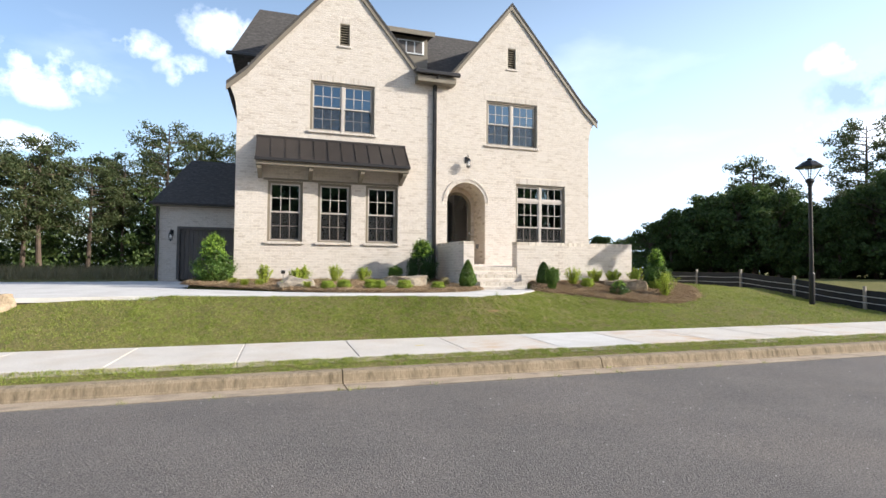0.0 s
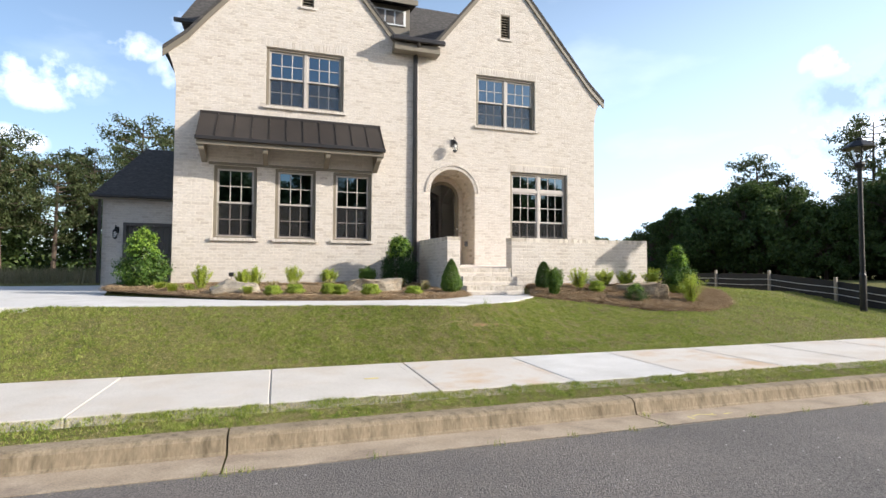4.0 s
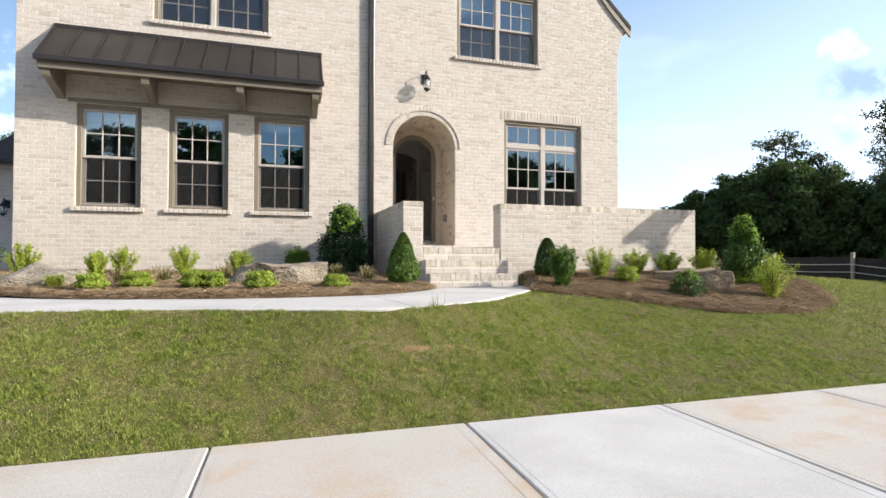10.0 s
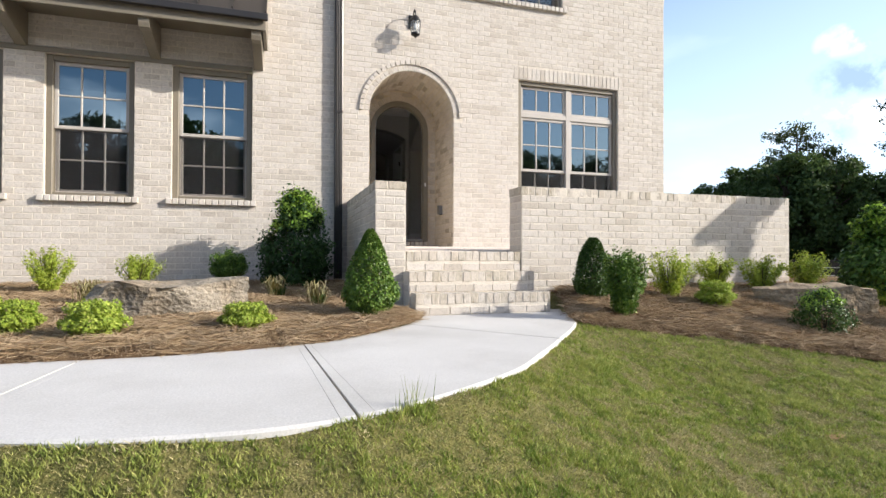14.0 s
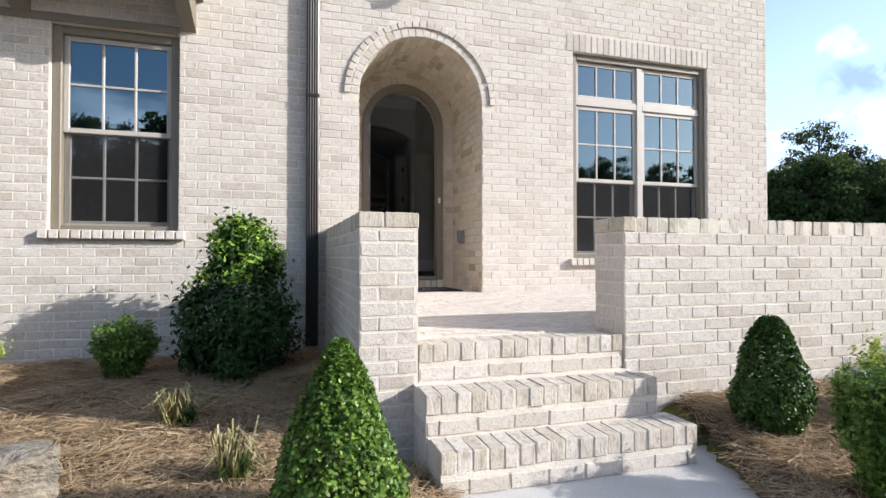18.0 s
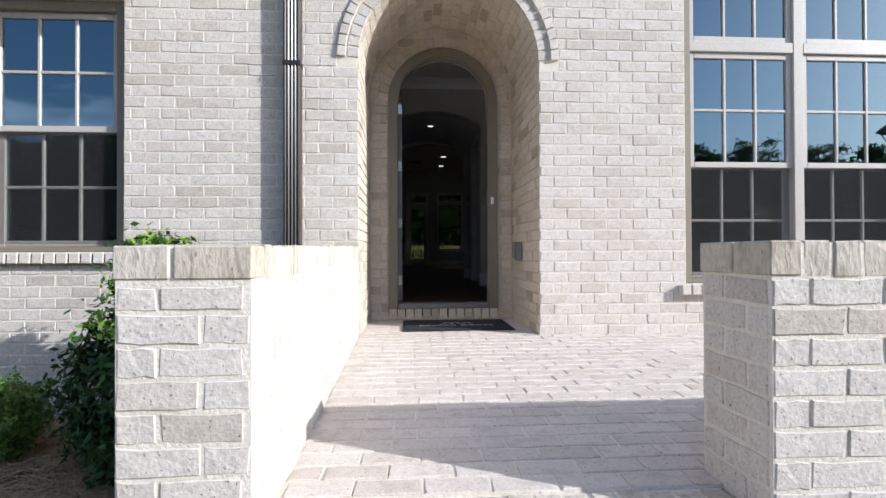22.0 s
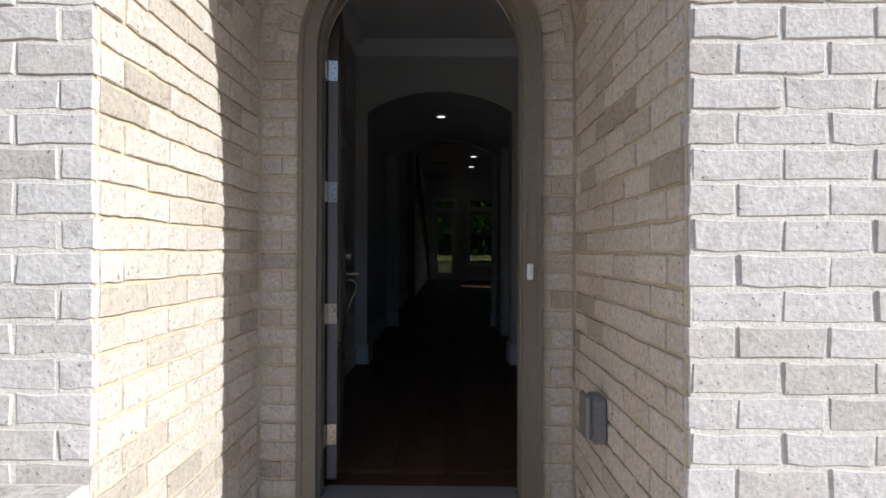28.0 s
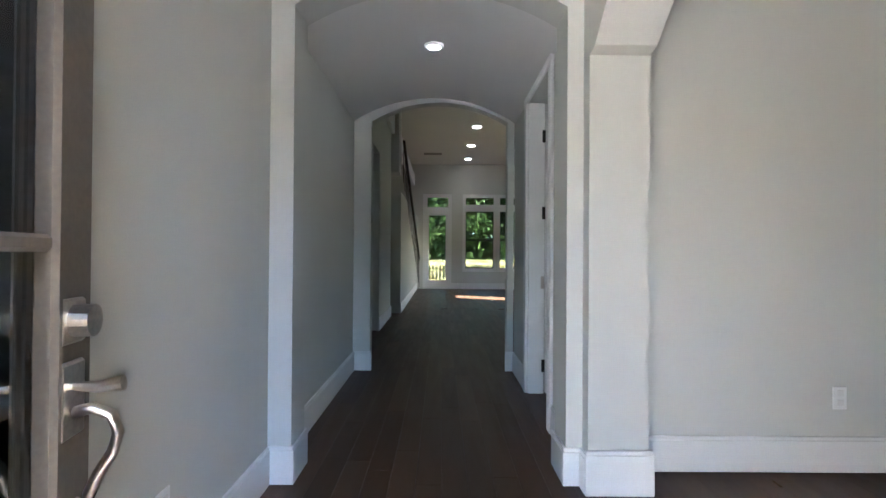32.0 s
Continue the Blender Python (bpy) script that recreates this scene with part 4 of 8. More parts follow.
def sash(win, x0, x1, z0, z1, y, cols, rows, rail=0.045):
    s = Shape()
    s.box(x0, y, z0, x0 + rail, y + 0.04, z1, 0.004).box(x1 - rail, y, z0, x1, y + 0.04, z1, 0.004)
    s.box(x0 + rail, y + 0.001, z0, x1 - rail, y + 0.039, z0 + rail, 0.004).box(x0 + rail, y + 0.001, z1 - rail, x1 - rail, y + 0.039, z1, 0.004)
    sa = part("sash", s, SASH, win)
    a0, a1, b0, b1 = x0 + rail, x1 - rail, z0 + rail, z1 - rail
    dx, dz = (a1 - a0) / cols, (b1 - b0) / rows
    for i in range(1, cols):
        part("muntin", Shape().box(a0 + i * dx - 0.011, y + 0.004, b0, a0 + i * dx + 0.011, y + 0.034, b1, 0.004), SASH, sa)
    for j in range(1, rows):
        part("muntin", Shape().box(a0, y + 0.006, b0 + j * dz - 0.011, a1, y + 0.032, b0 + j * dz + 0.011, 0.004), SASH, sa)
    key = (round(dx, 3), round(dz, 3))
    if key not in PANE_CACHE:
        PANE_CACHE[key] = Shape().add([(-dx / 2, 0, -dz / 2), (dx / 2, 0, -dz / 2), (dx / 2, 0, dz / 2), (-dx / 2, 0, dz / 2)], [(0, 1, 2, 3)]).mesh("pane")
        PANE_CACHE[key].materials.append(GLASS)
    o = ORIGIN[win.name]
    for i in range(cols):
        for j in range(rows):
            p = new("pane", PANE_CACHE[key])
            p.parent = sa
            p.matrix_basis = pose(a0 + (i + 0.5) * dx - o[0], y + 0.019 - o[1], b0 + (j + 0.5) * dz - o[2])


def double_hung(win, x0, x1, z0, z1, y):
    mid = (z0 + z1) / 2
    sash(win, x0, x1, mid - 0.02, z1, y, 3, 2)
    sash(win, x0, x1, z0, mid + 0.02, y + 0.045, 3, 2)
    part("insect_screen", Shape().box(x0 + 0.02, y + 0.012, z0 + 0.02, x1 - 0.02, y + 0.015, mid - 0.022), scr, win, "dark insect screen over the lower sash")


def window(no, x0, z0, x1, z1, label, units, transom=0.0):
    win = thing(f"window_{no}", ((x0 + x1) / 2, FY + 0.1, z0), label, "window", "", "structure")
    y = FY + 0.075
    f = 0.075
    s = Shape().box(x0, y - 0.03, z0, x0 + f, y + 0.12, z1, 0.008).box(x1 - f, y - 0.03, z0, x1, y + 0.12, z1, 0.008)
    s.box(x0 + f, y - 0.029, z1 - f, x1 - f, y + 0.12, z1, 0.008).box(x0 + f, y - 0.02, z0, x1 - f, y + 0.12, z0 + 0.04, 0.006)
    part("window_frame", s, TRIM, win, "taupe painted frame")
    xs = [x0 + f, x1 - f] if units == 1 else [x0 + f, (x0 + x1) / 2 - 0.04, (x0 + x1) / 2 + 0.04, x1 - f]
    top = z1 - f
    if units == 2:
        part("mullion", Shape().box((x0 + x1) / 2 - 0.042, y - 0.012, z0 + 0.03, (x0 + x1) / 2 + 0.042, y + 0.1, top, 0.006), SASH, win)
    if transom:
        t0 = top - transom
        for k in range(units):
            part("transom_bar", Shape().box(xs[2 * k], y - 0.01, t0 - 0.085, xs[2 * k + 1], y + 0.1, t0, 0.006), SASH, win)
            sash(win, xs[2 * k], xs[2 * k + 1], t0, top, y + 0.01, 3, 1)
        top = t0 - 0.085
    for k in range(units):
        double_hung(win, xs[2 * k], xs[2 * k + 1], z0 + 0.04, top, y + 0.01)
    return win


for i, (a, b) in enumerate(LOW_WIN):
    window(i + 1, a, 2.225, b, 4.035, "tall double-hung window under the metal awning", 1)
window(4, *WINDOWS[3], "paired double-hung window high in a brick gable", 2)
window(5, *WINDOWS[4], "paired double-hung window high in a brick gable", 2)
window(6, *WINDOWS[5], "wide paired window with a row of transom lights", 2, transom=0.44)
for k, (x0, z0, x1, z1) in enumerate(VENTS):
    v = thing("gable_vent", ((x0 + x1) / 2, FY + 0.05, z0), "narrow dark louvred vent in a brick gable", "vent", "gable vents")
    part("vent_frame", Shape().box(x0, FY + 0.02, z0, x0 + 0.035, FY + 0.12, z1).box(x1 - 0.035, FY + 0.02, z0, x1, FY + 0.12, z1).box(x0, FY + 0.021, z1 - 0.035, x1, FY + 0.12, z1 - 0.001).box(x0, FY + 0.021, z0 + 0.001, x1, FY + 0.12, z0 + 0.03), TRIM, v)
    part("backing", Shape().box(x0, FY + 0.121, z0, x1, FY + 0.13, z1), BLACK, v)
    for i in range(8):
        part("slat", Shape().obox(pose((x0 + x1) / 2, FY + 0.06, z0 + 0.07 + i * 0.078, 38), x1 - x0 - 0.072, 0.075, 0.012), TRIM, v)

# ---- awning over the three windows ----
aw = thing("awning", (1.6, FY, 4.5), "dark bronze standing-seam metal awning on taupe brackets", "awning")
ax0, ax1, atop, az, ay = -0.68, 3.77, 5.31, 4.575, FY - 0.73
part("wall_flashing", Shape().box(ax0 - 0.02, FY - 0.035, atop - 0.05, ax1 + 0.02, FY - 0.003, atop + 0.06, 0.005), ROOF_METAL, aw)
npan = 11
panels = []
for i in range(npan):
    u0, u1 = ax0 + (ax1 - ax0) * i / npan, ax0 + (ax1 - ax0) * (i + 1) / npan
    panels.append(part("metal_panel", Shape().add([(u0, FY - 0.02, atop), (u1, FY - 0.02, atop), (u1, ay, az), (u0, ay, az), (u0, FY - 0.02, atop - 0.02), (u1, FY - 0.02, atop - 0.02), (u1, ay, az - 0.02), (u0, ay, az - 0.02)],
         [(0, 1, 2, 3), (7, 6, 5, 4), (0, 4, 5, 1), (2, 6, 7, 3), (1, 5, 6, 2), (3, 7, 4, 0)]), ROOF_METAL, aw))
for i in range(npan + 1):
    u = ax0 + (ax1 - ax0) * i / npan
    part("seam", Shape().add([(u + dx, y, z + dz) for dx in (-0.008, 0.008) for y, z in ((FY - 0.02, atop), (ay - 0.005, az)) for dz in (0.0, 0.038)],
         [(0, 1, 3, 2), (4, 6, 7, 5), (1, 5, 7, 3), (0, 2, 6, 4), (2, 3, 7, 6), (0, 4, 5, 1)]), ROOF_METAL, panels[min(i, npan - 1)])
part("drip_edge", Shape().box(ax0 - 0.03, ay - 0.03, az - 0.095, ax1 + 0.03, ay + 0.02, az + 0.004, 0.012), GUTTER, aw)
part("fascia", Shape().box(ax0, ay + 0.045, az - 0.20, ax1, ay + 0.085, az - 0.022, 0.005), TRIM, aw)
for u in (ax0, ax1 - 0.04):
    part("side_fascia", Shape().add([(u + a, *p) for a in (0, 0.04) for p in ((ay + 0.061, az - 0.20), (FY - 0.003, az - 0.20), (FY - 0.003, atop - 0.03), (ay + 0.061, az - 0.01))],
         [(0, 1, 2, 3), (7, 6, 5, 4), (0, 4, 5, 1), (1, 5, 6, 2), (2, 6, 7, 3), (3, 7, 4, 0)]), TRIM, aw)
part("soffit", Shape().box(ax0 + 0.041, ay + 0.061, az - 0.055, ax1 - 0.041, FY - 0.003, az - 0.035), TRIM, aw)
part("wall_board", Shape().box(ax0 + 0.2, FY - 0.028, 4.038, ax1 - 0.2, FY - 0.002, 4.105, 0.005), TRIM, aw)
for u in (ax0 + 0.10, ax0 + 1.53, ax0 + 3.03, ax1 - 0.12):
    prof = [(FY - 0.003, az - 0.06), (ay + 0.09, az - 0.06), (ay + 0.09, az - 0.26), (ay + 0.11, az - 0.31), (ay + 0.22, az - 0.315), (ay + 0.36, az - 0.37), (FY - 0.12, az - 0.46), (FY - 0.003, az - 0.50)]
    part("bracket", Shape().plate(prof, [], lambda y, z, s, u=u: (u - 0.06 + 0.12 * s, y, z)), TRIM, aw, "curved wooden bracket")

# ---- roofs, gutters, downspout ----
roof = thing("roof", (4.7, 24.0, 9.0), "dark charcoal shingled roof with two front gables", "roof", "", "structure")


def gable_roof(left, right, y0, y1, th=0.10):
    """Slopes over a gable: left and right are lines of (x, z) from apex to eave."""
    for line in (left, right):
        vs, fs = [], []
        for x, z in line:
            for y in (y0, y1):
                vs += [(x, y, z), (x, y, z + th)]
        for i in range(len(line) - 1):
            k = 4 * i
            fs += [(k, k + 2, k + 6, k + 4), (k + 1, k + 5, k + 7, k + 3), (k, k + 4, k + 5, k + 1), (k + 2, k + 3, k + 7, k + 6)]
        m = len(vs) - 4
        fs += [(0, 1, 3, 2), (m, m + 2, m + 3, m + 1)]
        part("roof_slope", Shape().add(vs, fs), SHINGLE, roof)
        vs, fs = [], []
        for x, z in line:
            for y in (y0 + 0.012, FY + 0.004):
                vs += [(x, y, z - 0.16), (x, y, z - 0.003)]
        for i in range(len(line) - 1):
            k = 4 * i
            fs += [(k, k + 2, k + 6, k + 4), (k + 1, k + 5, k + 7, k + 3), (k, k + 4, k + 5, k + 1), (k + 2, k + 3, k + 7, k + 6)]
        part("rake_board", Shape().add(vs, fs), TRIM, roof, "taupe rake board")


gable_roof([(1.85, 10.66), (-0.55, 7.84), (-1.0, 7.27), (-1.56, 6.76)], [(1.85, 10.66), (4.05, 8.0), (4.28, 7.76)], FY - 0.06, 24)
gable_roof([(7.53, 10.56), (5.46, 8.0), (5.24, 7.78)], [(7.53, 10.56), (9.9, 7.81), (10.35, 7.28), (10.92, 6.74)], FY - 0.06, 24)
part("valley_roof", Shape().add([(4.05, FY - 0.35, 7.80), (5.48, FY - 0.35, 7.80), (5.48, 20.0, 9.4), (4.05, 20.0, 9.4), (4.05, FY - 0.35, 7.72), (5.48, FY - 0.35, 7.72), (5.48, 20, 9.3), (4.05, 20, 9.3)],
     [(0, 1, 2, 3), (7, 6, 5, 4), (0, 4, 5, 1), (1, 5, 6, 2), (3, 2, 6, 7), (0, 3, 7, 4)]), SHINGLE, roof)
part("valley_gutter", Shape().box(4.02, FY - 0.46, 7.66, 5.52, FY - 0.34, 7.79, 0.02), GUTTER, roof, "dark bronze gutter")
part("valley_soffit", Shape().box(4.1, FY - 0.335, 7.44, 5.40, FY - 0.004, 7.65, 0.01), TRIM, roof, "taupe boxed soffit")
# main hipped body behind
part("upper_wall", Shape().box(-1.1, 19.6, 5.8, 10.4, 30.0, 9.0), TRIM, roof)
hip = [(-1.75, 19.1, 8.98), (11.0, 19.1, 8.98), (11.0, 30.5, 8.98), (-1.75, 30.5, 8.98), (-0.9, 20.6, 11.35), (10.1, 20.6, 11.35), (10.1, 29, 11.35), (-0.9, 29, 11.35)]
part("hip_roof", Shape().add(hip, [(0, 1, 5, 4), (1, 2, 6, 5), (2, 3, 7, 6), (3, 0, 4, 7), (4, 5, 6, 7), (3, 2, 1, 0)]), SHINGLE, roof)
part("hip_gutter", Shape().box(-1.9, 18.98, 8.86, 1.2, 19.1, 8.98, 0.02), GUTTER, roof)
dm = thing("dormer", (4.4, 18.8, 9.5), "small taupe roof dormer with a four-light window", "dormer")
part("dormer_wall", Shape().box(3.5, 18.8, 8.9, 5.3, 21.2, 10.32, 0.01), TRIM, dm)
part("dormer_roof", Shape().add([(3.3, 18.45, 10.32), (5.5, 18.45, 10.32), (5.5, 21.6, 10.9), (3.3, 21.6, 10.9), (3.3, 18.45, 10.43), (5.5, 18.45, 10.43), (5.5, 21.6, 11.02), (3.3, 21.6, 11.02)],
     [(3, 2, 1, 0), (4, 5, 6, 7), (0, 1, 5, 4), (1, 2, 6, 5), (2, 3, 7, 6), (3, 0, 4, 7)]), SHINGLE, dm)
part("dormer_fascia", Shape().box(3.3, 18.43, 10.24, 5.5, 18.449, 10.425, 0.004), TRIM, dm)
part("dormer_frame", Shape().box(3.78, 18.76, 9.62, 5.16, 18.82, 10.16, 0.01), WHITE, dm)
for i in range(4):
    part("dormer_pane", Shape().box(3.83 + i * 0.325, 18.745, 9.68, 4.10 + i * 0.325, 18.765, 10.10), GARAGE_PAINT, dm, "dark window pane")
ds = thing("downspout", (4.73, FY - 0.05, 1.15), "dark bronze corrugated downspout on the brick wall", "downspout")
prof = [(-0.058, -0.040), (-0.046, -0.046), (-0.036, -0.036), (-0.024, -0.046), (-0.012, -0.036), (0.0, -0.046), (0.012, -0.036), (0.024, -0.046), (0.036, -0.036), (0.046, -0.046), (0.058, -0.040), (0.058, 0.040), (-0.058, 0.040)]
k = len(prof)
vs = [(4.765 + a, FY - 0.05 + b, z) for z in (1.12, 7.45) for a, b in prof]
part("pipe", Shape().add(vs, [(i, (i + 1) % k, k + (i + 1) % k, k + i) for i in range(k)] + [tuple(range(k))[::-1], tuple(range(k, 2 * k))]), GUTTER, ds)
part("outlet_elbow", Shape().tube([(4.765, FY - 0.05, 7.40), (4.765, FY - 0.15, 7.52), (4.765, FY - 0.38, 7.62), (4.765, FY - 0.4, 7.7)], 0.042, 10), GUTTER, ds)
for z in (3.55, 6.2):
    part("strap", Shape().box(4.702, FY - 0.099, z, 4.828, FY - 0.003, z + 0.03), GUTTER, ds)

# house sides, rear and upper floor, closing the place
slab("wall_left", Shape().box(-1.25, FY + 0.29, 0.6, -1.0, 33.6, 7.0), BRICK, "plain side wall of cream brick", "wall")
slab("wall_right", Shape().box(10.32, FY + 0.29, 0.6, 10.57, 22.0, 7.0), BRICK, "plain side wall of cream brick", "wall")

# ---- porch, side walls, steps ----
PY0, PZ0 = 13.46, 1.505      # porch front edge


def porch_z(y):
    return PZ0 + (PORCH - PZ0) * (y - PY0) / (FY - PY0)


porch = slab("porch_floor", Shape().add([(4.95, PY0 + 0.207, 0.8), (10.4, PY0 + 0.207, 0.8), (10.4, FY + 0.02, 0.8), (4.95, FY + 0.02, 0.8),
             (4.95, PY0 + 0.207, porch_z(PY0 + 0.207) - 0.004), (10.4, PY0 + 0.207, porch_z(PY0 + 0.207) - 0.004), (10.4, FY + 0.02, PORCH - 0.004), (4.95, FY + 0.02, PORCH - 0.004)],
             [(3, 2, 1, 0), (4, 5, 6, 7), (0, 1, 5, 4), (1, 2, 6, 5), (2, 3, 7, 6), (3, 0, 4, 7)]), MORTAR, "raised porch floor of pale brick pavers", "floor")
part("recess_floor", Shape().box(AX - AR, FY + 0.021, 1.3, AX + AR, BY + 0.006, PORCH - 0.004), MORTAR, porch)


pav = []
for k in range(int((BY - PY0 - 0.21) / 0.1016)):
    y0 = PY0 + 0.205 + k * 0.1016
    a, b = (5.225, 10.1) if y0 + 0.05 < FY else (AX - AR + 0.003, AX + AR - 0.003)
    off = (CL / 2 if k % 2 else 0) + random.uniform(-0.01, 0.01)
    x = a - off
    while x < b:
        u0, u1 = max(x, a), min(x + CL, b)
        if u1 - u0 > 0.03:
            pav.append((u0 + 0.004, u1 - 0.004, y0 + 0.004, y0 + 0.0976))
        x += CL


def paver_frame(u, y):
    z = porch_z(min(y, FY))
    return Matrix(((1, 0, 0, u), (0, 0, 1, y), (0, -1, 0, z), (0, 0, 0, 1)))


brick_pieces(pav, paver_frame, porch, 290, lambda u, y: abs(u - 6.0) + 0.3 * abs(y - 15.4), PAVER, name="paver", rest="pavers", d=0.03)

stp = thing("entrance_steps", (5.95, 13.2, 0.93), "three cream brick steps with rowlock edges up to the porch", "steps", "", "structure")
STEPS = [(PY0, PZ0, 5.225, 6.53), (13.18, 1.30, 5.19, 6.56), (12.96, 1.095, 5.20, 6.63)]
for i, (yf, zt, xa, xb) in enumerate(STEPS):
    yb = PY0 + 0.21 if i == 0 else STEPS[i - 1][0] + 0.03
    zb = zt - 0.205
    core = part("step_core", Shape().box(xa + 0.005, yf + 0.006, 0.7, xb - 0.005, yb, zt - 0.004), MORTAR, stp)
    n = round((xb - xa) / 0.0815)
    w = (xb - xa) / n
    for k in range(n):
        key = ("rowlock", round(w, 3), i, k % 4)
        if key not in BRICK_CACHE:
            g = random.Random(k)
            sh = Shape().box(-w / 2 + 0.005, 0, -0.098, w / 2 - 0.005, min(yb - yf, 0.2) - 0.004, 0, 0.003)
            sh.v = [(a + g.uniform(-0.002, 0.002), b + g.uniform(-0.002, 0.002), c + g.uniform(-0.002, 0.002)) for a, b, c in sh.v]
            BRICK_CACHE[key] = sh.mesh("rowlock_brick")
            BRICK_CACHE[key].materials.append(COPING)
        ob = new("rowlock_brick", BRICK_CACHE[key])
        ob.parent = stp
        ob.matrix_basis = Matrix.Translation((-5.95, -13.2, -0.93)) @ pose(xa + (k + 0.5) * w + random.uniform(-0.002, 0.002), yf + random.uniform(-0.004, 0.004), zt + random.uniform(-0.002, 0.002), 0, random.uniform(-0.6, 0.6), random.uniform(-0.8, 0.8))
    items = courses(zb, zt - 0.102, lambda z: [(xa + 0.004, xb - 0.004)], shift=xa + 0.07 * i, base=zb)
    brick_pieces(items, lambda u, z, yf=yf: pose(u, yf + 0.001, z), stp, 60, lambda u, z: 0)
    if i:
        for x, rz in ((xa, -90), (xb, 90)):
            its = courses(zb, zt - 0.102, lambda z: [(yf + 0.015, min(yb + 0.2, PY0))], base=zb)
            brick_pieces(its, lambda u, z, x=x, rz=rz: pose(x, u, z, 0, 0, rz), stp, 20, lambda u, z: 0)


def brick_box(name, x0, x1, y0, y1, z0, zt, label, near, single):
    """A free-standing brick wall with a rowlock coping; zt(y) is the top."""
    wob = slab(name, Shape().add([(x0 + 0.002, y0 + 0.002, z0), (x1 - 0.002, y0 + 0.002, z0), (x1 - 0.002, y1, z0), (x0 + 0.002, y1, z0),
               (x0 + 0.002, y0 + 0.002, zt(y0) - 0.005), (x1 - 0.002, y0 + 0.002, zt(y0) - 0.005), (x1 - 0.002, y1, zt(y1) - 0.005), (x0 + 0.002, y1, zt(y1) - 0.005)],
               [(3, 2, 1, 0), (4, 5, 6, 7), (0, 1, 5, 4), (1, 2, 6, 5), (2, 3, 7, 6), (3, 0, 4, 7)]), MORTAR, label, "wall")
    top = lambda y: zt(y) - 0.094
    its = courses(z0, top(y0), lambda z: [(x0, x1)], shift=x0 + 0.102)
    brick_pieces(its, lambda u, z: pose(u, y0, z), wob, single, near)
    its = courses(z0, top(y0), lambda z: [(y0 + 0.012, y1)], shift=y0)
    for x, rz in ((x0, -90), (x1, 90)):
        brick_pieces(its, lambda u, z, x=x, rz=rz: pose(x, u, z, 0, 0, rz), wob, single // 2, lambda u, z: -z)
    its = courses(z0, top(y1), lambda z: [(x0 + 0.012, x1 - 0.012)], shift=x0)
    brick_pieces(its, lambda u, z: pose(u, y1, z, 0, 0, 180), wob, 0, lambda u, z: 0)
    return wob


def coping(wob, x0, x1, y0, y1, zt, along):
    """Rowlock bricks laid across the top of a wall."""
    L = (x1 - x0) if along == "x" else (y1 - y0)
    n = round(L / 0.0815)
    w = L / n
    wid = (y1 - y0 if along == "x" else x1 - x0) - 0.001
    for k in range(n):
        c = (k + 0.5) * w
        key = ("coping", along, round(w, 3), round(wid, 3), k % 5)
        if key not in BRICK_CACHE:
            g = random.Random(k)
            s = Shape().box(-w / 2 + 0.005, -wid / 2 + g.uniform(-0.003, 0.003), -0.094, w / 2 - 0.005, wid / 2 + g.uniform(-0.003, 0.003), 0, 0.003)
            s.v = [(a + g.uniform(-0.002, 0.002), b + g.uniform(-0.002, 0.002), c + g.uniform(-0.002, 0.002)) for a, b, c in s.v]
            BRICK_CACHE[key] = s.mesh("coping_brick")
            BRICK_CACHE[key].materials.append(COPING)
        ob = new("coping_brick", BRICK_CACHE[key])
        ob.parent = wob
        j = random.uniform(-0.003, 0.003)
        if along == "x":
            ob.matrix_basis = pose(x0 + c, (y0 + y1) / 2 + j, zt(0) + j, random.uniform(-0.5, 0.5), 0, random.uniform(-0.5, 0.5))
        else:
            ob.matrix_basis = pose((x0 + x1) / 2 + j, y0 + c, zt(y0 + c) + j, 0, 0, 90 + random.uniform(-0.5, 0.5))


ltop = lambda y: 2.225 + (y - PY0) * 0.014
wl1 = brick_box("wall_porch_left", 4.90, 5.222, PY0 - 0.01, FY - 0.004, 0.75, ltop, "low cream brick wall with rowlock coping", lambda u, z: -z, 300)
pier_cap = [(4.897, 5.034), (5.038, 5.230)]
for a, b in pier_cap:
    part("cap_brick", Shape().box(a, PY0 - 0.014, 2.144, b - 0.006, PY0 + 0.09, 2.226, 0.004), COPING, wl1)
coping(wl1, 4.90, 5.222, PY0 + 0.095, FY - 0.01, ltop, "y")
rtop = lambda y: 2.235
wr1 = brick_box("wall_porch_right", 6.535, 10.46, PY0 - 0.01, PY0 + 0.305, 0.75, rtop, "long low cream brick wall with rowlock coping", lambda u, z: abs(u - 7) - 0.5 * z, 200)
part("cap_brick", Shape().box(6.529, PY0 - 0.015, 2.145, 6.615, PY0 + 0.14, 2.236, 0.004), COPING, wr1)
part("cap_brick", Shape().box(6.529, PY0 + 0.147, 2.145, 6.615, PY0 + 0.31, 2.236, 0.004), COPING, wr1)
coping(wr1, 6.62, 10.46, PY0 - 0.01, PY0 + 0.305, rtop, "x")
wr2 = slab("wall_porch_side", Shape().box(10.15, PY0 + 0.31, 0.75, 10.46, FY - 0.004, 2.20), BRICK, "return of the low cream brick wall", "wall")

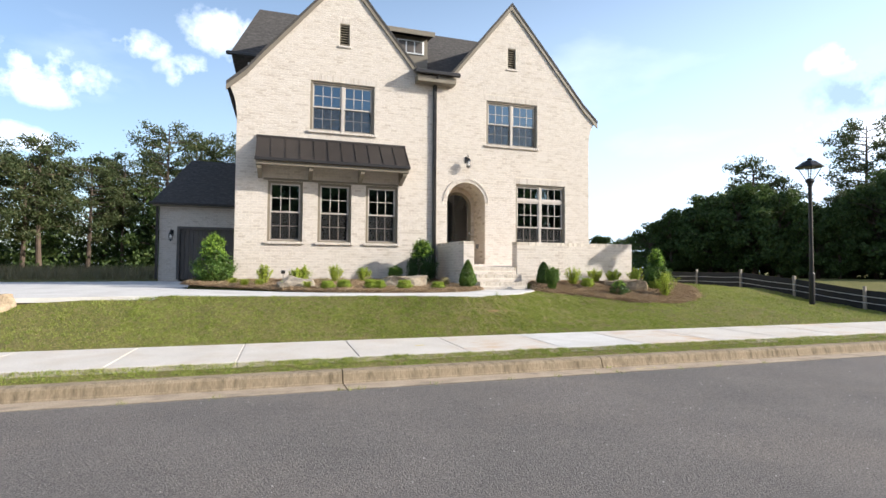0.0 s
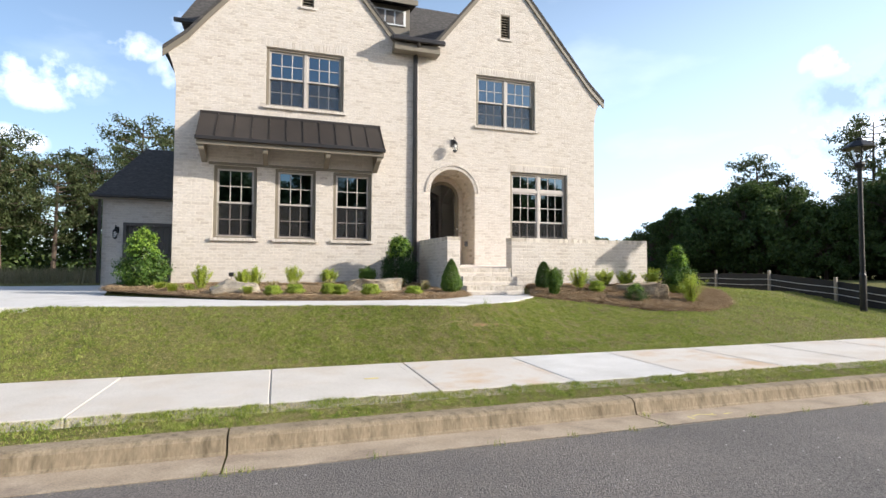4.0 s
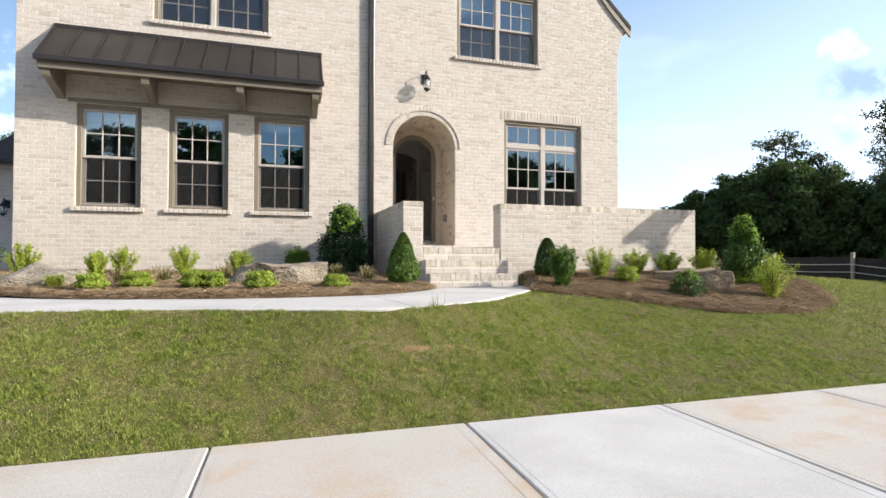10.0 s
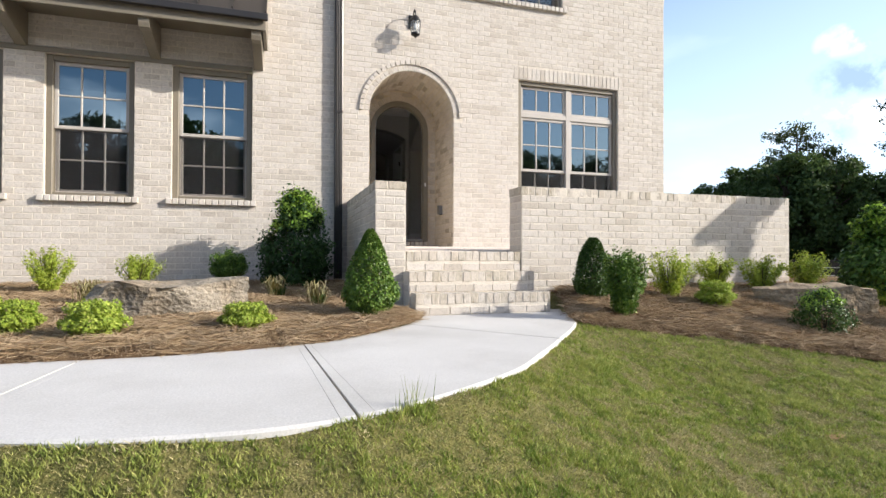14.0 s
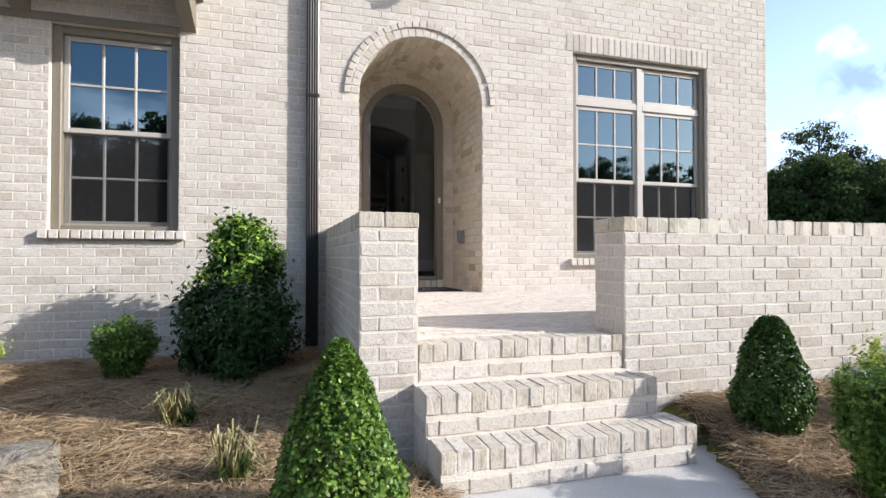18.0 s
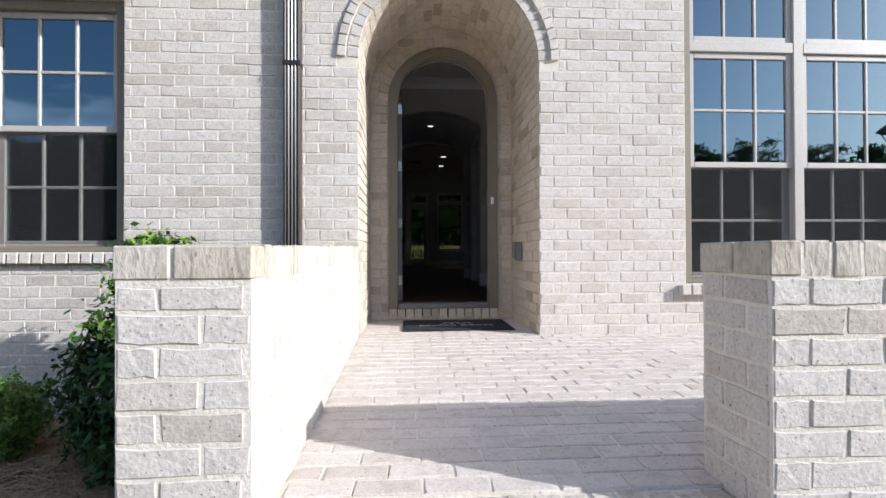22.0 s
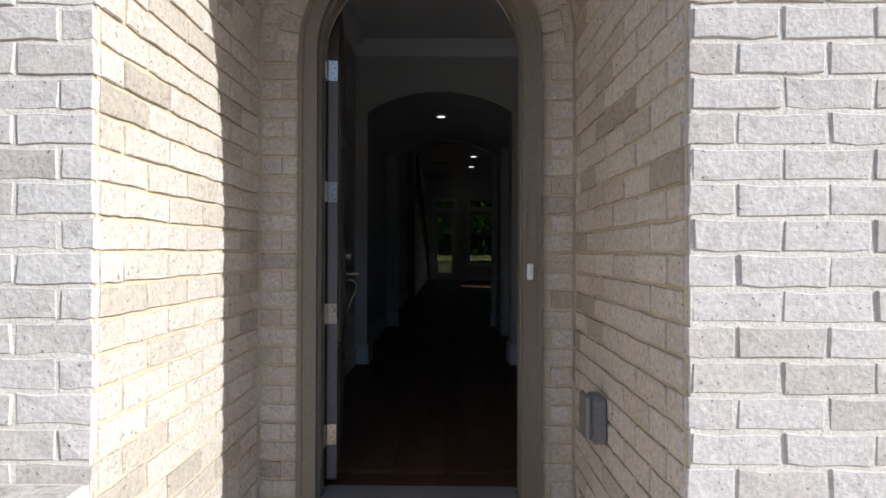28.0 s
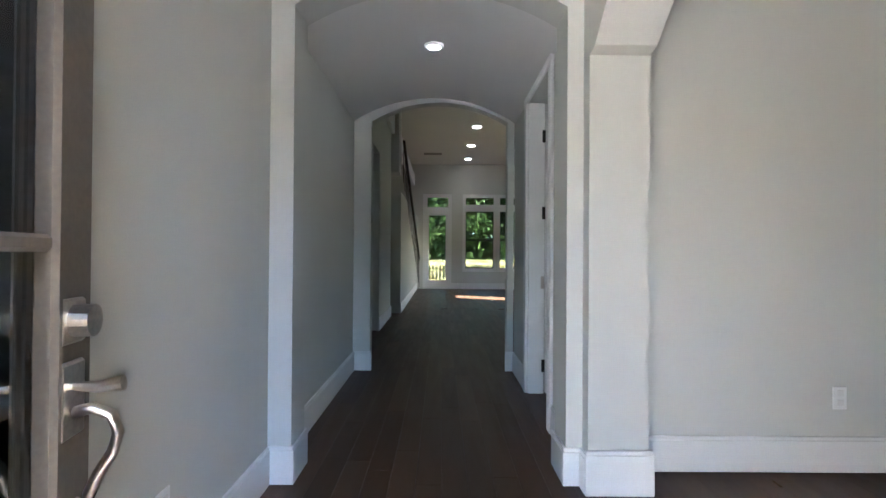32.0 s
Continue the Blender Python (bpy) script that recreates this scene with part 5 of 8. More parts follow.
# ---- interior shell ----
slab("floor", Shape().box(-1.0, FY + 0.28, 1.5, 5.03, BY + 0.13, FLOOR - 0.012).box(6.9, FY + 0.28, 1.5, 10.32, BY + 0.13, FLOOR - 0.012).box(-1.0, BY + 0.13, 1.5, 10.32, 33.4, FLOOR - 0.012), WOOD, "dark stained hardwood floor", "floor")
floor = bpy.data.objects["floor"]
its = []
for i in range(16):
    x0 = 5.14 + i * 0.128 - 0.03
    y = 17.26 - random.uniform(0, 1.0)
    while y < 27.5:
        L = random.choice((0.75, 1.0, 1.3, 1.6))
        a, b = max(y, 17.255), min(y + L, 27.5)
        if b - a > 0.1:
            its.append((x0, a, b))
        y += L
for x0, a, b in its[:290]:
    part("plank", Shape().box(x0 + 0.0004, a + 0.0004, FLOOR - 0.012, x0 + 0.1276, b - 0.0004, FLOOR, 0.0008), WOOD, floor)
s = Shape()
for x0, a, b in its[290:]:
    s.box(x0 + 0.0004, a + 0.0004, FLOOR - 0.012, x0 + 0.1276, b - 0.0004, FLOOR)
for i in range(26):
    x0 = 7.155 + i * 0.128
    y = 16.26 - random.uniform(0, 1)
    while y < 19.65:
        L = random.choice((0.75, 1.0, 1.3))
        a, b = max(y, 16.26), min(y + L, 19.65)
        if b - a > 0.1:
            s.box(x0 + 0.0004, a + 0.0004, FLOOR - 0.012, x0 + 0.1276, b - 0.0004, FLOOR)
        y += L
for i in range(24):
    x0 = 5.11 + i * 0.128
    y = 27.5
    while y < 33.3:
        L = random.choice((0.75, 1.0, 1.3))
        s.box(x0 + 0.001, y + 0.001, FLOOR - 0.012, x0 + 0.127, min(y + L, 33.3) - 0.001, FLOOR)
        y += L
part("planks", s, WOOD, floor, "", "stuff")

CZ = 4.72      # foyer ceiling
# foyer left wall and the dark room beyond
slab("wall_foyer_left", Shape().box(4.98, BY + 0.12, FLOOR, 5.155, 22.0, CZ), PLASTER, "light grey painted wall of the entrance hall", "wall")
slab("wall_door_inside", Shape().plate(rect(4.98, FLOOR, 7.0, CZ), [arch_loop(DX, 0.4495, DSP, FLOOR + 0.002)], lambda u, v, s: (u, BY + 0.118 + 0.012 * s, v)), PLASTER, "light grey wall round the entrance door", "wall")
slab("ceiling_foyer", Shape().box(4.98, BY + 0.11, CZ, 10.3, 19.585, CZ + 0.1), CEIL, "white painted ceiling", "ceiling")
slab("ceiling_dining", Shape().box(6.9, FY + 0.28, CZ, 10.32, BY + 0.11, CZ + 0.1), CEIL, "white painted ceiling", "ceiling")
slab("ceiling_front_room", Shape().box(-1.0, FY + 0.28, CZ, 4.98, 20.065, CZ + 0.1), CEIL, "white painted ceiling", "ceiling")
slab("wall_front_room_rear", Shape().box(-1.0, 20.065, FLOOR, 4.98, 20.215, CZ), PLASTER, "grey painted rear wall of the front room", "wall")
slab("wall_recess_left", Shape().box(4.98, FY + 0.28, FLOOR, 5.03, BY + 0.12, CZ), PLASTER, "grey painted wall beside the entrance recess", "wall")
slab("wall_recess_right", Shape().box(6.78, FY + 0.28, FLOOR, 6.9, BY + 0.12, CZ), PLASTER, "grey painted wall beside the entrance recess", "wall")
slab("wall_dining_rear", Shape().box(6.976, 19.745, FLOOR, 10.32, 19.865, CZ), PLASTER, "light grey painted dining room wall", "wall")
# arched opening between hall and dining room
dn = [(BY + 0.12, FLOOR), (17.5, FLOOR), (17.5, 3.80)] + [(18.455 - 0.955 * math.cos(math.pi * k / 16), 3.80 + 0.40 * (1 - math.cos(math.pi * k / 16) ** 2)) for k in range(1, 16)] + [(19.475, 3.80), (19.475, FLOOR), (19.745, FLOOR), (19.745, CZ), (BY + 0.12, CZ)]
slab("wall_dining_arch", Shape().plate(dn, [], lambda y, z, s: (6.69 + 0.285 * s, y, z)), PLASTER, "grey painted wall with an arched opening to the dining room", "wall")

# arched and vaulted passage
PX0, PX1, PSP, PRISE = 5.27, 6.61, 4.076, 0.19


def segment(x0, x1, spring, rise, n=16):
    """Points of a flat arch from x1 back to x0."""
    c = (x0 + x1) / 2
    h = (x1 - x0) / 2
    R = (h * h + rise * rise) / (2 * rise)
    a = math.asin(h / R)
    return [(c + R * math.sin(a - 2 * a * k / n), spring + rise - R + R * math.cos(a - 2 * a * k / n)) for k in range(n + 1)]


for no, y0, y1, sp, x0, x1 in ((1, 19.575, 19.815, PSP, PX0, PX1), (2, 21.995, 22.13, 4.12, 5.32, 6.63)):
    out = [(5.13, FLOOR), (x0, FLOOR)] + segment(x0, x1, sp, PRISE)[::-1] + [(x1, FLOOR), (6.69, FLOOR), (6.69, 5.0), (5.13, 5.0)]
    slab(f"wall_arch_{no}", Shape().plate(out, [], lambda u, v, s, y0=y0, y1=y1: (u, y0 + (y1 - y0) * s, v)), PLASTER, "white painted arched opening in the hall", "wall")
vs = []
for x, z in segment(5.13, 6.70, 4.11, 0.24, 20):
    vs += [(x, 19.805, z), (x, 22.005, z), (x, 19.805, z + 0.08), (x, 22.005, z + 0.08)]
fs = []
for k in range(20):
    i = 4 * k
    fs += [(i, i + 1, i + 5, i + 4), (i + 2, i + 6, i + 7, i + 3)]
slab("ceiling_vault", Shape().add(vs, fs), CEIL, "white barrel-vaulted passage ceiling", "ceiling", smooth=True)
# passage right wall with a door opening
slab("wall_passage_right", Shape().plate([(19.815, FLOOR), (20.365, FLOOR), (20.365, 4.08), (21.225, 4.08), (21.225, FLOOR), (22.005, FLOOR), (22.005, 4.4), (19.815, 4.4)], [], lambda y, z, s: (6.70 + 0.13 * s, y, z)), PLASTER, "grey passage wall with a doorway", "wall")
for y0, y1, z0, z1 in ((20.275, 20.365, FLOOR, 4.08), (21.225, 21.315, FLOOR, 4.08), (20.275, 21.315, 4.08, 4.17)):
    slab("trim_doorway", Shape().box(6.676, y0, z0, 6.70, y1, z1, 0.005), WHITE, "white painted door casing", "trim")
d2 = thing("door_2", (6.84, 21.215, FLOOR), "white panelled closet door standing open", "door", "", "structure")
dl = part("leaf", Shape().box(6.835, 21.183, FLOOR + 0.01, 7.62, 21.217, 4.07, 0.003), WHITE, d2)
slab("trim_jamb", Shape().box(6.701, 21.205, FLOOR, 6.829, 21.2245, 4.079, 0.002), WHITE, "white painted door jamb", "trim")
for z in (1.96, 3.19, 3.81):
    part("hinge", Shape().box(6.808, 21.196, z - 0.05, 6.834, 21.2045, z + 0.05, 0.002), BLACK, d2)
part("latch", Shape().box(6.80, 21.198, 2.58, 6.826, 21.2045, 2.68, 0.002), NICKEL, d2)
slab("wall_closet", Shape().box(6.83, 19.865, FLOOR, 7.9, 19.965, 4.4).box(7.8, 19.965, FLOOR, 7.9, 22.0, 4.4), PLASTER, "grey closet wall", "wall")
slab("ceiling_closet", Shape().box(6.70, 19.865, 4.41, 7.9, 22.0, 4.45), CEIL, "white closet ceiling", "ceiling")

# ---- great room beyond ----
GZ, GY = 5.66, 33.3
slab("wall_great_rear", Shape().plate(rect(3.0, FLOOR, 10.32, GZ), [rect(5.50, FLOOR + 0.001, 6.25, 4.16), rect(5.55, 4.30, 6.22, 4.62), rect(6.76, 2.38, 7.66, 4.19), rect(6.76, 4.38, 7.66, 4.62), rect(7.84, 2.38, 8.74, 4.19), rect(7.84, 4.38, 8.74, 4.62)],
     lambda u, v, s: (u, GY + 0.18 * s, v)), PLASTER, "grey rear wall with tall windows and a glazed door", "wall")
slab("ceiling_great", Shape().box(4.9, 22.13, GZ, 10.32, GY + 0.18, GZ + 0.1), CEIL, "high white great room ceiling", "ceiling")
slab("wall_great_front", Shape().box(6.83, 22.0, FLOOR, 10.32, 22.13, GZ).box(4.98, 22.0, 4.99, 6.83, 22.13, GZ), PLASTER, "grey wall of the great room", "wall")
# opening out of view, added without glass so a sun patch reaches the floor
slab("wall_great_right", Shape().plate([(22.13, FLOOR), (GY, FLOOR), (GY, GZ), (22.13, GZ)], [rect(28.0, 2.9, 28.9, 3.8)], lambda y, z, s: (10.32 + 0.2 * s, y, z)), PLASTER, "grey side wall with one unglazed opening added for the sun", "wall")
# left side: passage openings and stair
slab("wall_great_left", Shape().box(4.95, 24.5, FLOOR, 5.10, 26.2, GZ).box(4.95, 22.13, 4.3, 5.10, 24.5, GZ).box(4.95, 26.69, FLOOR, 5.24, 33.3, 4.0).box(4.95, 26.2, 4.3, 5.24, 26.69, GZ), PLASTER, "grey wall with cased openings beside the stair", "wall")
slab("wall_side_hall", Shape().box(3.0, 20.225, FLOOR, 3.1, GY, GZ), PLASTER, "grey wall of the side passage", "wall")
slab("ceiling_side_hall", Shape().box(3.0, 20.225, GZ, 4.95, GY, GZ + 0.1), CEIL, "white ceiling of the side passage", "ceiling")
slab("trim_landing", Shape().box(5.06, 22.14, 4.98, 5.16, 33.2, 5.30, 0.01), WHITE, "white trim board of the upper landing", "trim")
rl = thing("stair_railing", (5.3, 30.0, FLOOR), "black stair handrail with slim balusters", "railing")
part("handrail", Shape().tube([(5.34, 32.6, FLOOR + 0.95), (5.22, 27.6, 5.15)], 0.03, 8), BLACK, rl)
for k in range(17):
    t = k / 16
    zz = FLOOR + 0.95 + (5.15 - FLOOR - 0.95) * t
    part("baluster", Shape().box(5.33 - 0.12 * t, 32.6 - 5 * t, zz - 0.85, 5.345 - 0.12 * t, 32.615 - 5 * t, zz, 0.0), BLACK, rl)


def base_run(x0, y0, x1, y1, thick=0.016, h=0.185):
    """Baseboard with a small cap, along a wall from corner to corner."""
    a, b = (min(x0, x1), min(y0, y1)), (max(x0, x1), max(y0, y1))
    s = Shape().box(a[0], a[1], FLOOR, b[0], b[1], FLOOR + h - 0.02, 0.003)
    s.box(a[0] + 0.003, a[1] + 0.003, FLOOR + h - 0.0205, b[0] - 0.003, b[1] - 0.003, FLOOR + h, 0.003)
    slab("baseboard", s, WHITE, "white painted baseboard", "baseboard")


base_run(5.156, 18.3, 5.175, 19.555)
base_run(5.156, 17.25, 5.175, 18.29)
base_run(5.16, 19.555, 5.288, 19.574)
base_run(5.272, 19.575, 5.288, 19.825)
base_run(5.156, 19.835, 5.175, 21.975)
base_run(5.156, 21.977, 5.335, 21.994)
base_run(6.592, 19.555, 6.70, 19.574)
base_run(6.592, 19.575, 6.608, 19.825)
base_run(6.672, 19.450, 6.995, 19.474, 0.02, 0.21)
base_run(6.670, 19.475, 6.689, 19.554)
base_run(6.976, 19.475, 6.995, 19.725)
base_run(6.98, 19.726, 10.31, 19.744)
base_run(6.613, 21.977, 6.70, 21.994)
base_run(6.682, 19.835, 6.699, 20.270)
base_run(6.682, 21.320, 6.699, 21.975)
base_run(5.101, 24.48, 5.118, 26.22)
base_run(5.241, 26.67, 5.258, 33.28)
base_run(6.30, GY - 0.018, 10.3, GY - 0.001)
# crown moulding of the foyer
prof = [(0, 0), (0.0, -0.13), (0.02, -0.13), (0.05, -0.07), (0.09, -0.03), (0.11, 0)]
vs = [(x, 19.573 - d, CZ - 0.002 + z) for x in (5.157, 6.69) for d, z in prof]
m = len(prof)
slab("trim_crown", Shape().add(vs, [(i, (i + 1) % m, m + (i + 1) % m, m + i) for i in range(m)] + [tuple(range(m)), tuple(range(m, 2 * m))[::-1]]), WHITE, "white crown moulding", "trim")
vs = [(5.157 + d, y, CZ - 0.002 + z) for y in (17.25, 19.465) for d, z in prof]
slab("trim_crown_side", Shape().add(vs, [(i, (i + 1) % m, m + (i + 1) % m, m + i) for i in range(m)] + [tuple(range(m)), tuple(range(m, 2 * m))[::-1]]), WHITE, "white crown moulding", "trim")

# downlights
for x, y, z, r in ((5.935, 20.725, 4.338, 0.045), (6.77, 28.4, GZ, 0.095), (6.76, 30.4, GZ, 0.095), (6.78, 32.3, GZ, 0.095)):
    d = thing("recessed_downlight", (x, y, z), "round recessed ceiling light, switched on", "ceiling light", "recessed ceiling lights")
    part("trim_ring", Shape().lathe([(r, z - 0.008), (r + 0.022, z - 0.006), (r + 0.024, z + 0.01), (r, z + 0.01)], x, y, 24, False), WHITE, d)
    part("lens", Shape().lathe([(0.001, z - 0.007), (r - 0.002, z - 0.007), (r - 0.002, z - 0.002), (0.001, z - 0.002)], x, y, 24), LAMP_ON, d, "glowing lens")
vt = thing("ceiling_vent", (5.75, 31.5, GZ), "small grey ceiling air grille", "vent")
part("vent_frame", Shape().box(5.5, 31.4, GZ - 0.012, 6.0, 31.65, GZ - 0.001, 0.003), GREY_BOX, vt)

# outlets and switch
for x, y, z, rz, lab in ((8.08, 19.744, 2.12, 0, "white double wall outlet plate"), (5.1562, 18.62, 2.08, 90, "white double wall outlet plate")):
    o = thing("wall_outlet", (x, y, z), lab, "outlet", "wall outlets")
    q = pose(x, y, z, 0, 0, rz)
    part("plate", Shape().obox(q @ pose(0, -0.004, 0), 0.075, 0.007, 0.12, 0.003), WHITE, o)
    for dz in (-0.025, 0.025):
        part("socket", Shape().obox(q @ pose(0, -0.009, dz), 0.034, 0.003, 0.032, 0.001), CEIL, o)
sw = thing("light_switch", (7.055, 19.665, 2.86), "white light switch plate", "switch")
part("plate", Shape().box(6.9755, 19.585, 2.80, 6.983, 19.665, 2.92, 0.002), WHITE, sw)

# rear door and windows
d3 = thing("door_3", (5.87, GY, FLOOR), "white glazed rear door to the deck", "door", "", "structure")
part("leaf", Shape().plate(rect(5.55, FLOOR + 0.02, 6.20, 4.12), [rect(5.61, 2.0, 6.14, 4.05)], lambda u, v, s: (u, GY + 0.06 + 0.04 * s, v)), WHITE, d3)
part("glass", Shape().box(5.61, GY + 0.078, 2.0, 6.14, GY + 0.082, 4.05), REAR_GLASS, d3)
part("casing", Shape().plate(rect(5.42, FLOOR, 6.33, 4.72), [rect(5.51, FLOOR + 0.001, 6.24, 4.15), rect(5.56, 4.31, 6.21, 4.61)], lambda u, v, s: (u, GY - 0.022 + 0.02 * s, v)), WHITE, d3)
part("transom_glass", Shape().box(5.55, GY + 0.078, 4.30, 6.22, GY + 0.082, 4.62), REAR_GLASS, d3)
part("door_frame", Shape().plate(rect(5.502, FLOOR + 0.002, 6.248, 4.158), [rect(5.551, FLOOR + 0.021, 6.199, 4.119)], lambda u, v, s: (u, GY + 0.03 + 0.1 * s, v)), WHITE, d3)
part("lever", Shape().tube([(6.15, GY + 0.05, 2.72), (6.15, GY + 0.0, 2.72), (6.06, GY - 0.01, 2.72)], 0.01, 8), NICKEL, d3)
for k, x0 in enumerate((6.76, 7.84)):
    wv = thing(f"window_{7 + k}", (x0 + 0.45, GY, 2.38), "tall white-cased rear window with black sash", "window", "", "structure")
    part("casing", Shape().plate(rect(x0 - 0.085, 2.28, x0 + 0.985, 4.72), [rect(x0 + 0.01, 2.39, x0 + 0.89, 4.18), rect(x0 + 0.01, 4.39, x0 + 0.89, 4.61)], lambda u, v, s: (u, GY - 0.022 + 0.02 * s, v)), WHITE, wv)
    for nm, a0, b0, a1, b1 in (("meeting_rail", 0.03, 3.26, 0.87, 3.31), ("stile", 0, 2.38, 0.03, 4.19), ("stile", 0.87, 2.38, 0.90, 4.19), ("top_rail", 0.03, 4.155, 0.87, 4.19), ("bottom_rail", 0.03, 2.38, 0.87, 2.415),
                               ("transom_frame", 0, 4.38, 0.90, 4.40), ("transom_frame", 0, 4.60, 0.90, 4.62)):
        part(nm, Shape().box(x0 + a0, GY + 0.05, b0, x0 + a1, GY + 0.09, b1, 0.003), BLACK, wv)
    part("glass", Shape().box(x0, GY + 0.095, 2.38, x0 + 0.90, GY + 0.1, 4.19), REAR_GLASS, wv)
    part("transom_glass", Shape().box(x0, GY + 0.095, 4.38, x0 + 0.90, GY + 0.1, 4.62), REAR_GLASS, wv)
# deck and railing outside
slab("deck", Shape().box(3.5, GY + 0.2, 1.45, 10.3, 37.2, 1.66), DECK, "new pine deck behind the house", "deck")
dr = thing("deck_railing", (7.0, 37.0, 1.66), "new yellow pine deck railing", "railing")
part("top_rail", Shape().box(3.5, 36.93, 2.56, 10.3, 37.07, 2.60), DECK, dr)
part("rail", Shape().box(3.5, 36.97, 2.40, 10.3, 37.01, 2.555), DECK, dr)
part("bottom_rail", Shape().box(3.5, 36.97, 1.74, 10.3, 37.01, 1.83), DECK, dr)
for k in range(5):
    part("post", Shape().box(3.5 + k * 1.7 - 0.045, 37.071, 1.655, 3.5 + k * 1.7 + 0.045, 37.16, 2.60, 0.005), DECK, dr)
bal = Shape().box(-0.02, -0.02, 0, 0.02, 0.02, 0.58).mesh("baluster")
bal.materials.append(DECK)
for k in range(50):
    o = new("baluster", bal)
    o.parent = dr
    o.matrix_basis = pose(-3.4 + k * 0.135, 0, 0.17)

# ---- fixtures at the entrance ----
mt = thing("doormat", (5.98, 16.48, PORCH), "black rubber doormat with pale lettering", "doormat")
mz = PORCH + 0.004
part("mat_body", Shape().box(5.555, 16.20, mz, 6.405, 16.77, mz + 0.012, 0.004), MAT_RUG, mt)
part("border", Shape().box(5.535, 16.18, mz - 0.002, 6.425, 16.79, mz + 0.008, 0.003), MAT_RUG, mt)
# emblem drawn as plain slanted bars
em = Shape()
for x0, x1 in ((5.86, 5.92), (5.93, 5.97), (5.985, 6.02), (6.035, 6.075), (6.085, 6.12)):
    up = x0 in (5.86, 5.93, 6.035)
    y0, y1 = 16.485, 16.575
    a, b = (x0, x1) if up else (x1, x0)
    em.add([(a - 0.012, y0, mz + 0.0135), (a + 0.012, y0, mz + 0.0135), (b + 0.012, y1, mz + 0.0135), (b - 0.012, y1, mz + 0.0135)], [(0, 1, 2, 3)])
part("emblem", em, MAT_INK, mt, "pale zigzag emblem")
x = 5.672
for wd in (0.055, 0.05, 0.05, 0.047, 0.055, 0.055, None, 0.07, 0.057, 0.057, 0.052, 0.045):
    if wd is None:
        x += 0.03
        continue
    part("letter_bar", Shape().box(x, 16.385, mz + 0.0122, x + wd - 0.012, 16.43, mz + 0.0136), MAT_INK, mt)
    x += wd

wb = thing("outlet_box", (AX + AR, 16.55, 2.22), "grey weatherproof outlet box on the brick jamb", "outlet box")
part("box_body", Shape().box(AX + AR - 0.055, 16.505, 2.145, AX + AR - 0.002, 16.595, 2.30, 0.01), GREY_BOX, wb)
part("lid", Shape().box(AX + AR - 0.075, 16.50, 2.16, AX + AR - 0.056, 16.60, 2.305, 0.008), GREY_BOX, wb)


def wall_lantern(x, y, z, s=1.0):
    """A bracket lantern: back plate, curved arm, roof, cage and glass."""
    L = thing("wall_lantern", (x, y, z), "dark bronze wall lantern with seeded glass on brick", "wall lantern", "wall lanterns")
    part("back_plate", Shape().box(x - 0.055 * s, y - 0.02, z + 0.02 * s, x + 0.055 * s, y - 0.002, z + 0.20 * s, 0.006), BLACK, L)
    part("arm", Shape().tube([(x, y - 0.01, z + 0.12 * s), (x, y - 0.06 * s, z + 0.20 * s), (x, y - 0.13 * s, z + 0.23 * s), (x, y - 0.17 * s, z + 0.19 * s), (x, y - 0.17 * s, z + 0.12 * s)], 0.009 * s, 8), BLACK, L)
    cy = y - 0.17 * s
    part("cap", Shape().lathe([(0.012 * s, z + 0.14 * s), (0.05 * s, z + 0.10 * s), (0.072 * s, z + 0.06 * s), (0.072 * s, z + 0.052 * s), (0.02 * s, z + 0.05 * s)], x, cy, 14), BLACK, L)
    gl = part("globe", Shape().lathe([(0.058 * s, z + 0.05 * s), (0.066 * s, z - 0.03 * s), (0.05 * s, z - 0.11 * s)], x, cy, 14, False), SEEDED, L, "clear glass globe", smooth=True)
    part("bulb", Shape().lathe([(0.008 * s, z + 0.05 * s), (0.02 * s, z), (0.024 * s, z - 0.03 * s), (0.012 * s, z - 0.055 * s)], x, cy, 10), WHITE, gl, smooth=True)
    part("base_ring", Shape().lathe([(0.06 * s, z - 0.105 * s), (0.06 * s, z - 0.125 * s), (0.03 * s, z - 0.14 * s), (0.008 * s, z - 0.165 * s)], x, cy, 14), BLACK, L)
    for k in range(4):
        a = math.pi / 4 + k * math.pi / 2
        part("cage_bar", Shape().tube([(x + 0.07 * s * math.cos(a), cy + 0.07 * s * math.sin(a), z + 0.05 * s), (x + 0.074 * s * math.cos(a), cy + 0.074 * s * math.sin(a), z - 0.03 * s), (x + 0.058 * s * math.cos(a), cy + 0.058 * s * math.sin(a), z - 0.11 * s)], 0.005 * s, 6), BLACK, L)


wall_lantern(5.89, FY, 4.94, 1.15)

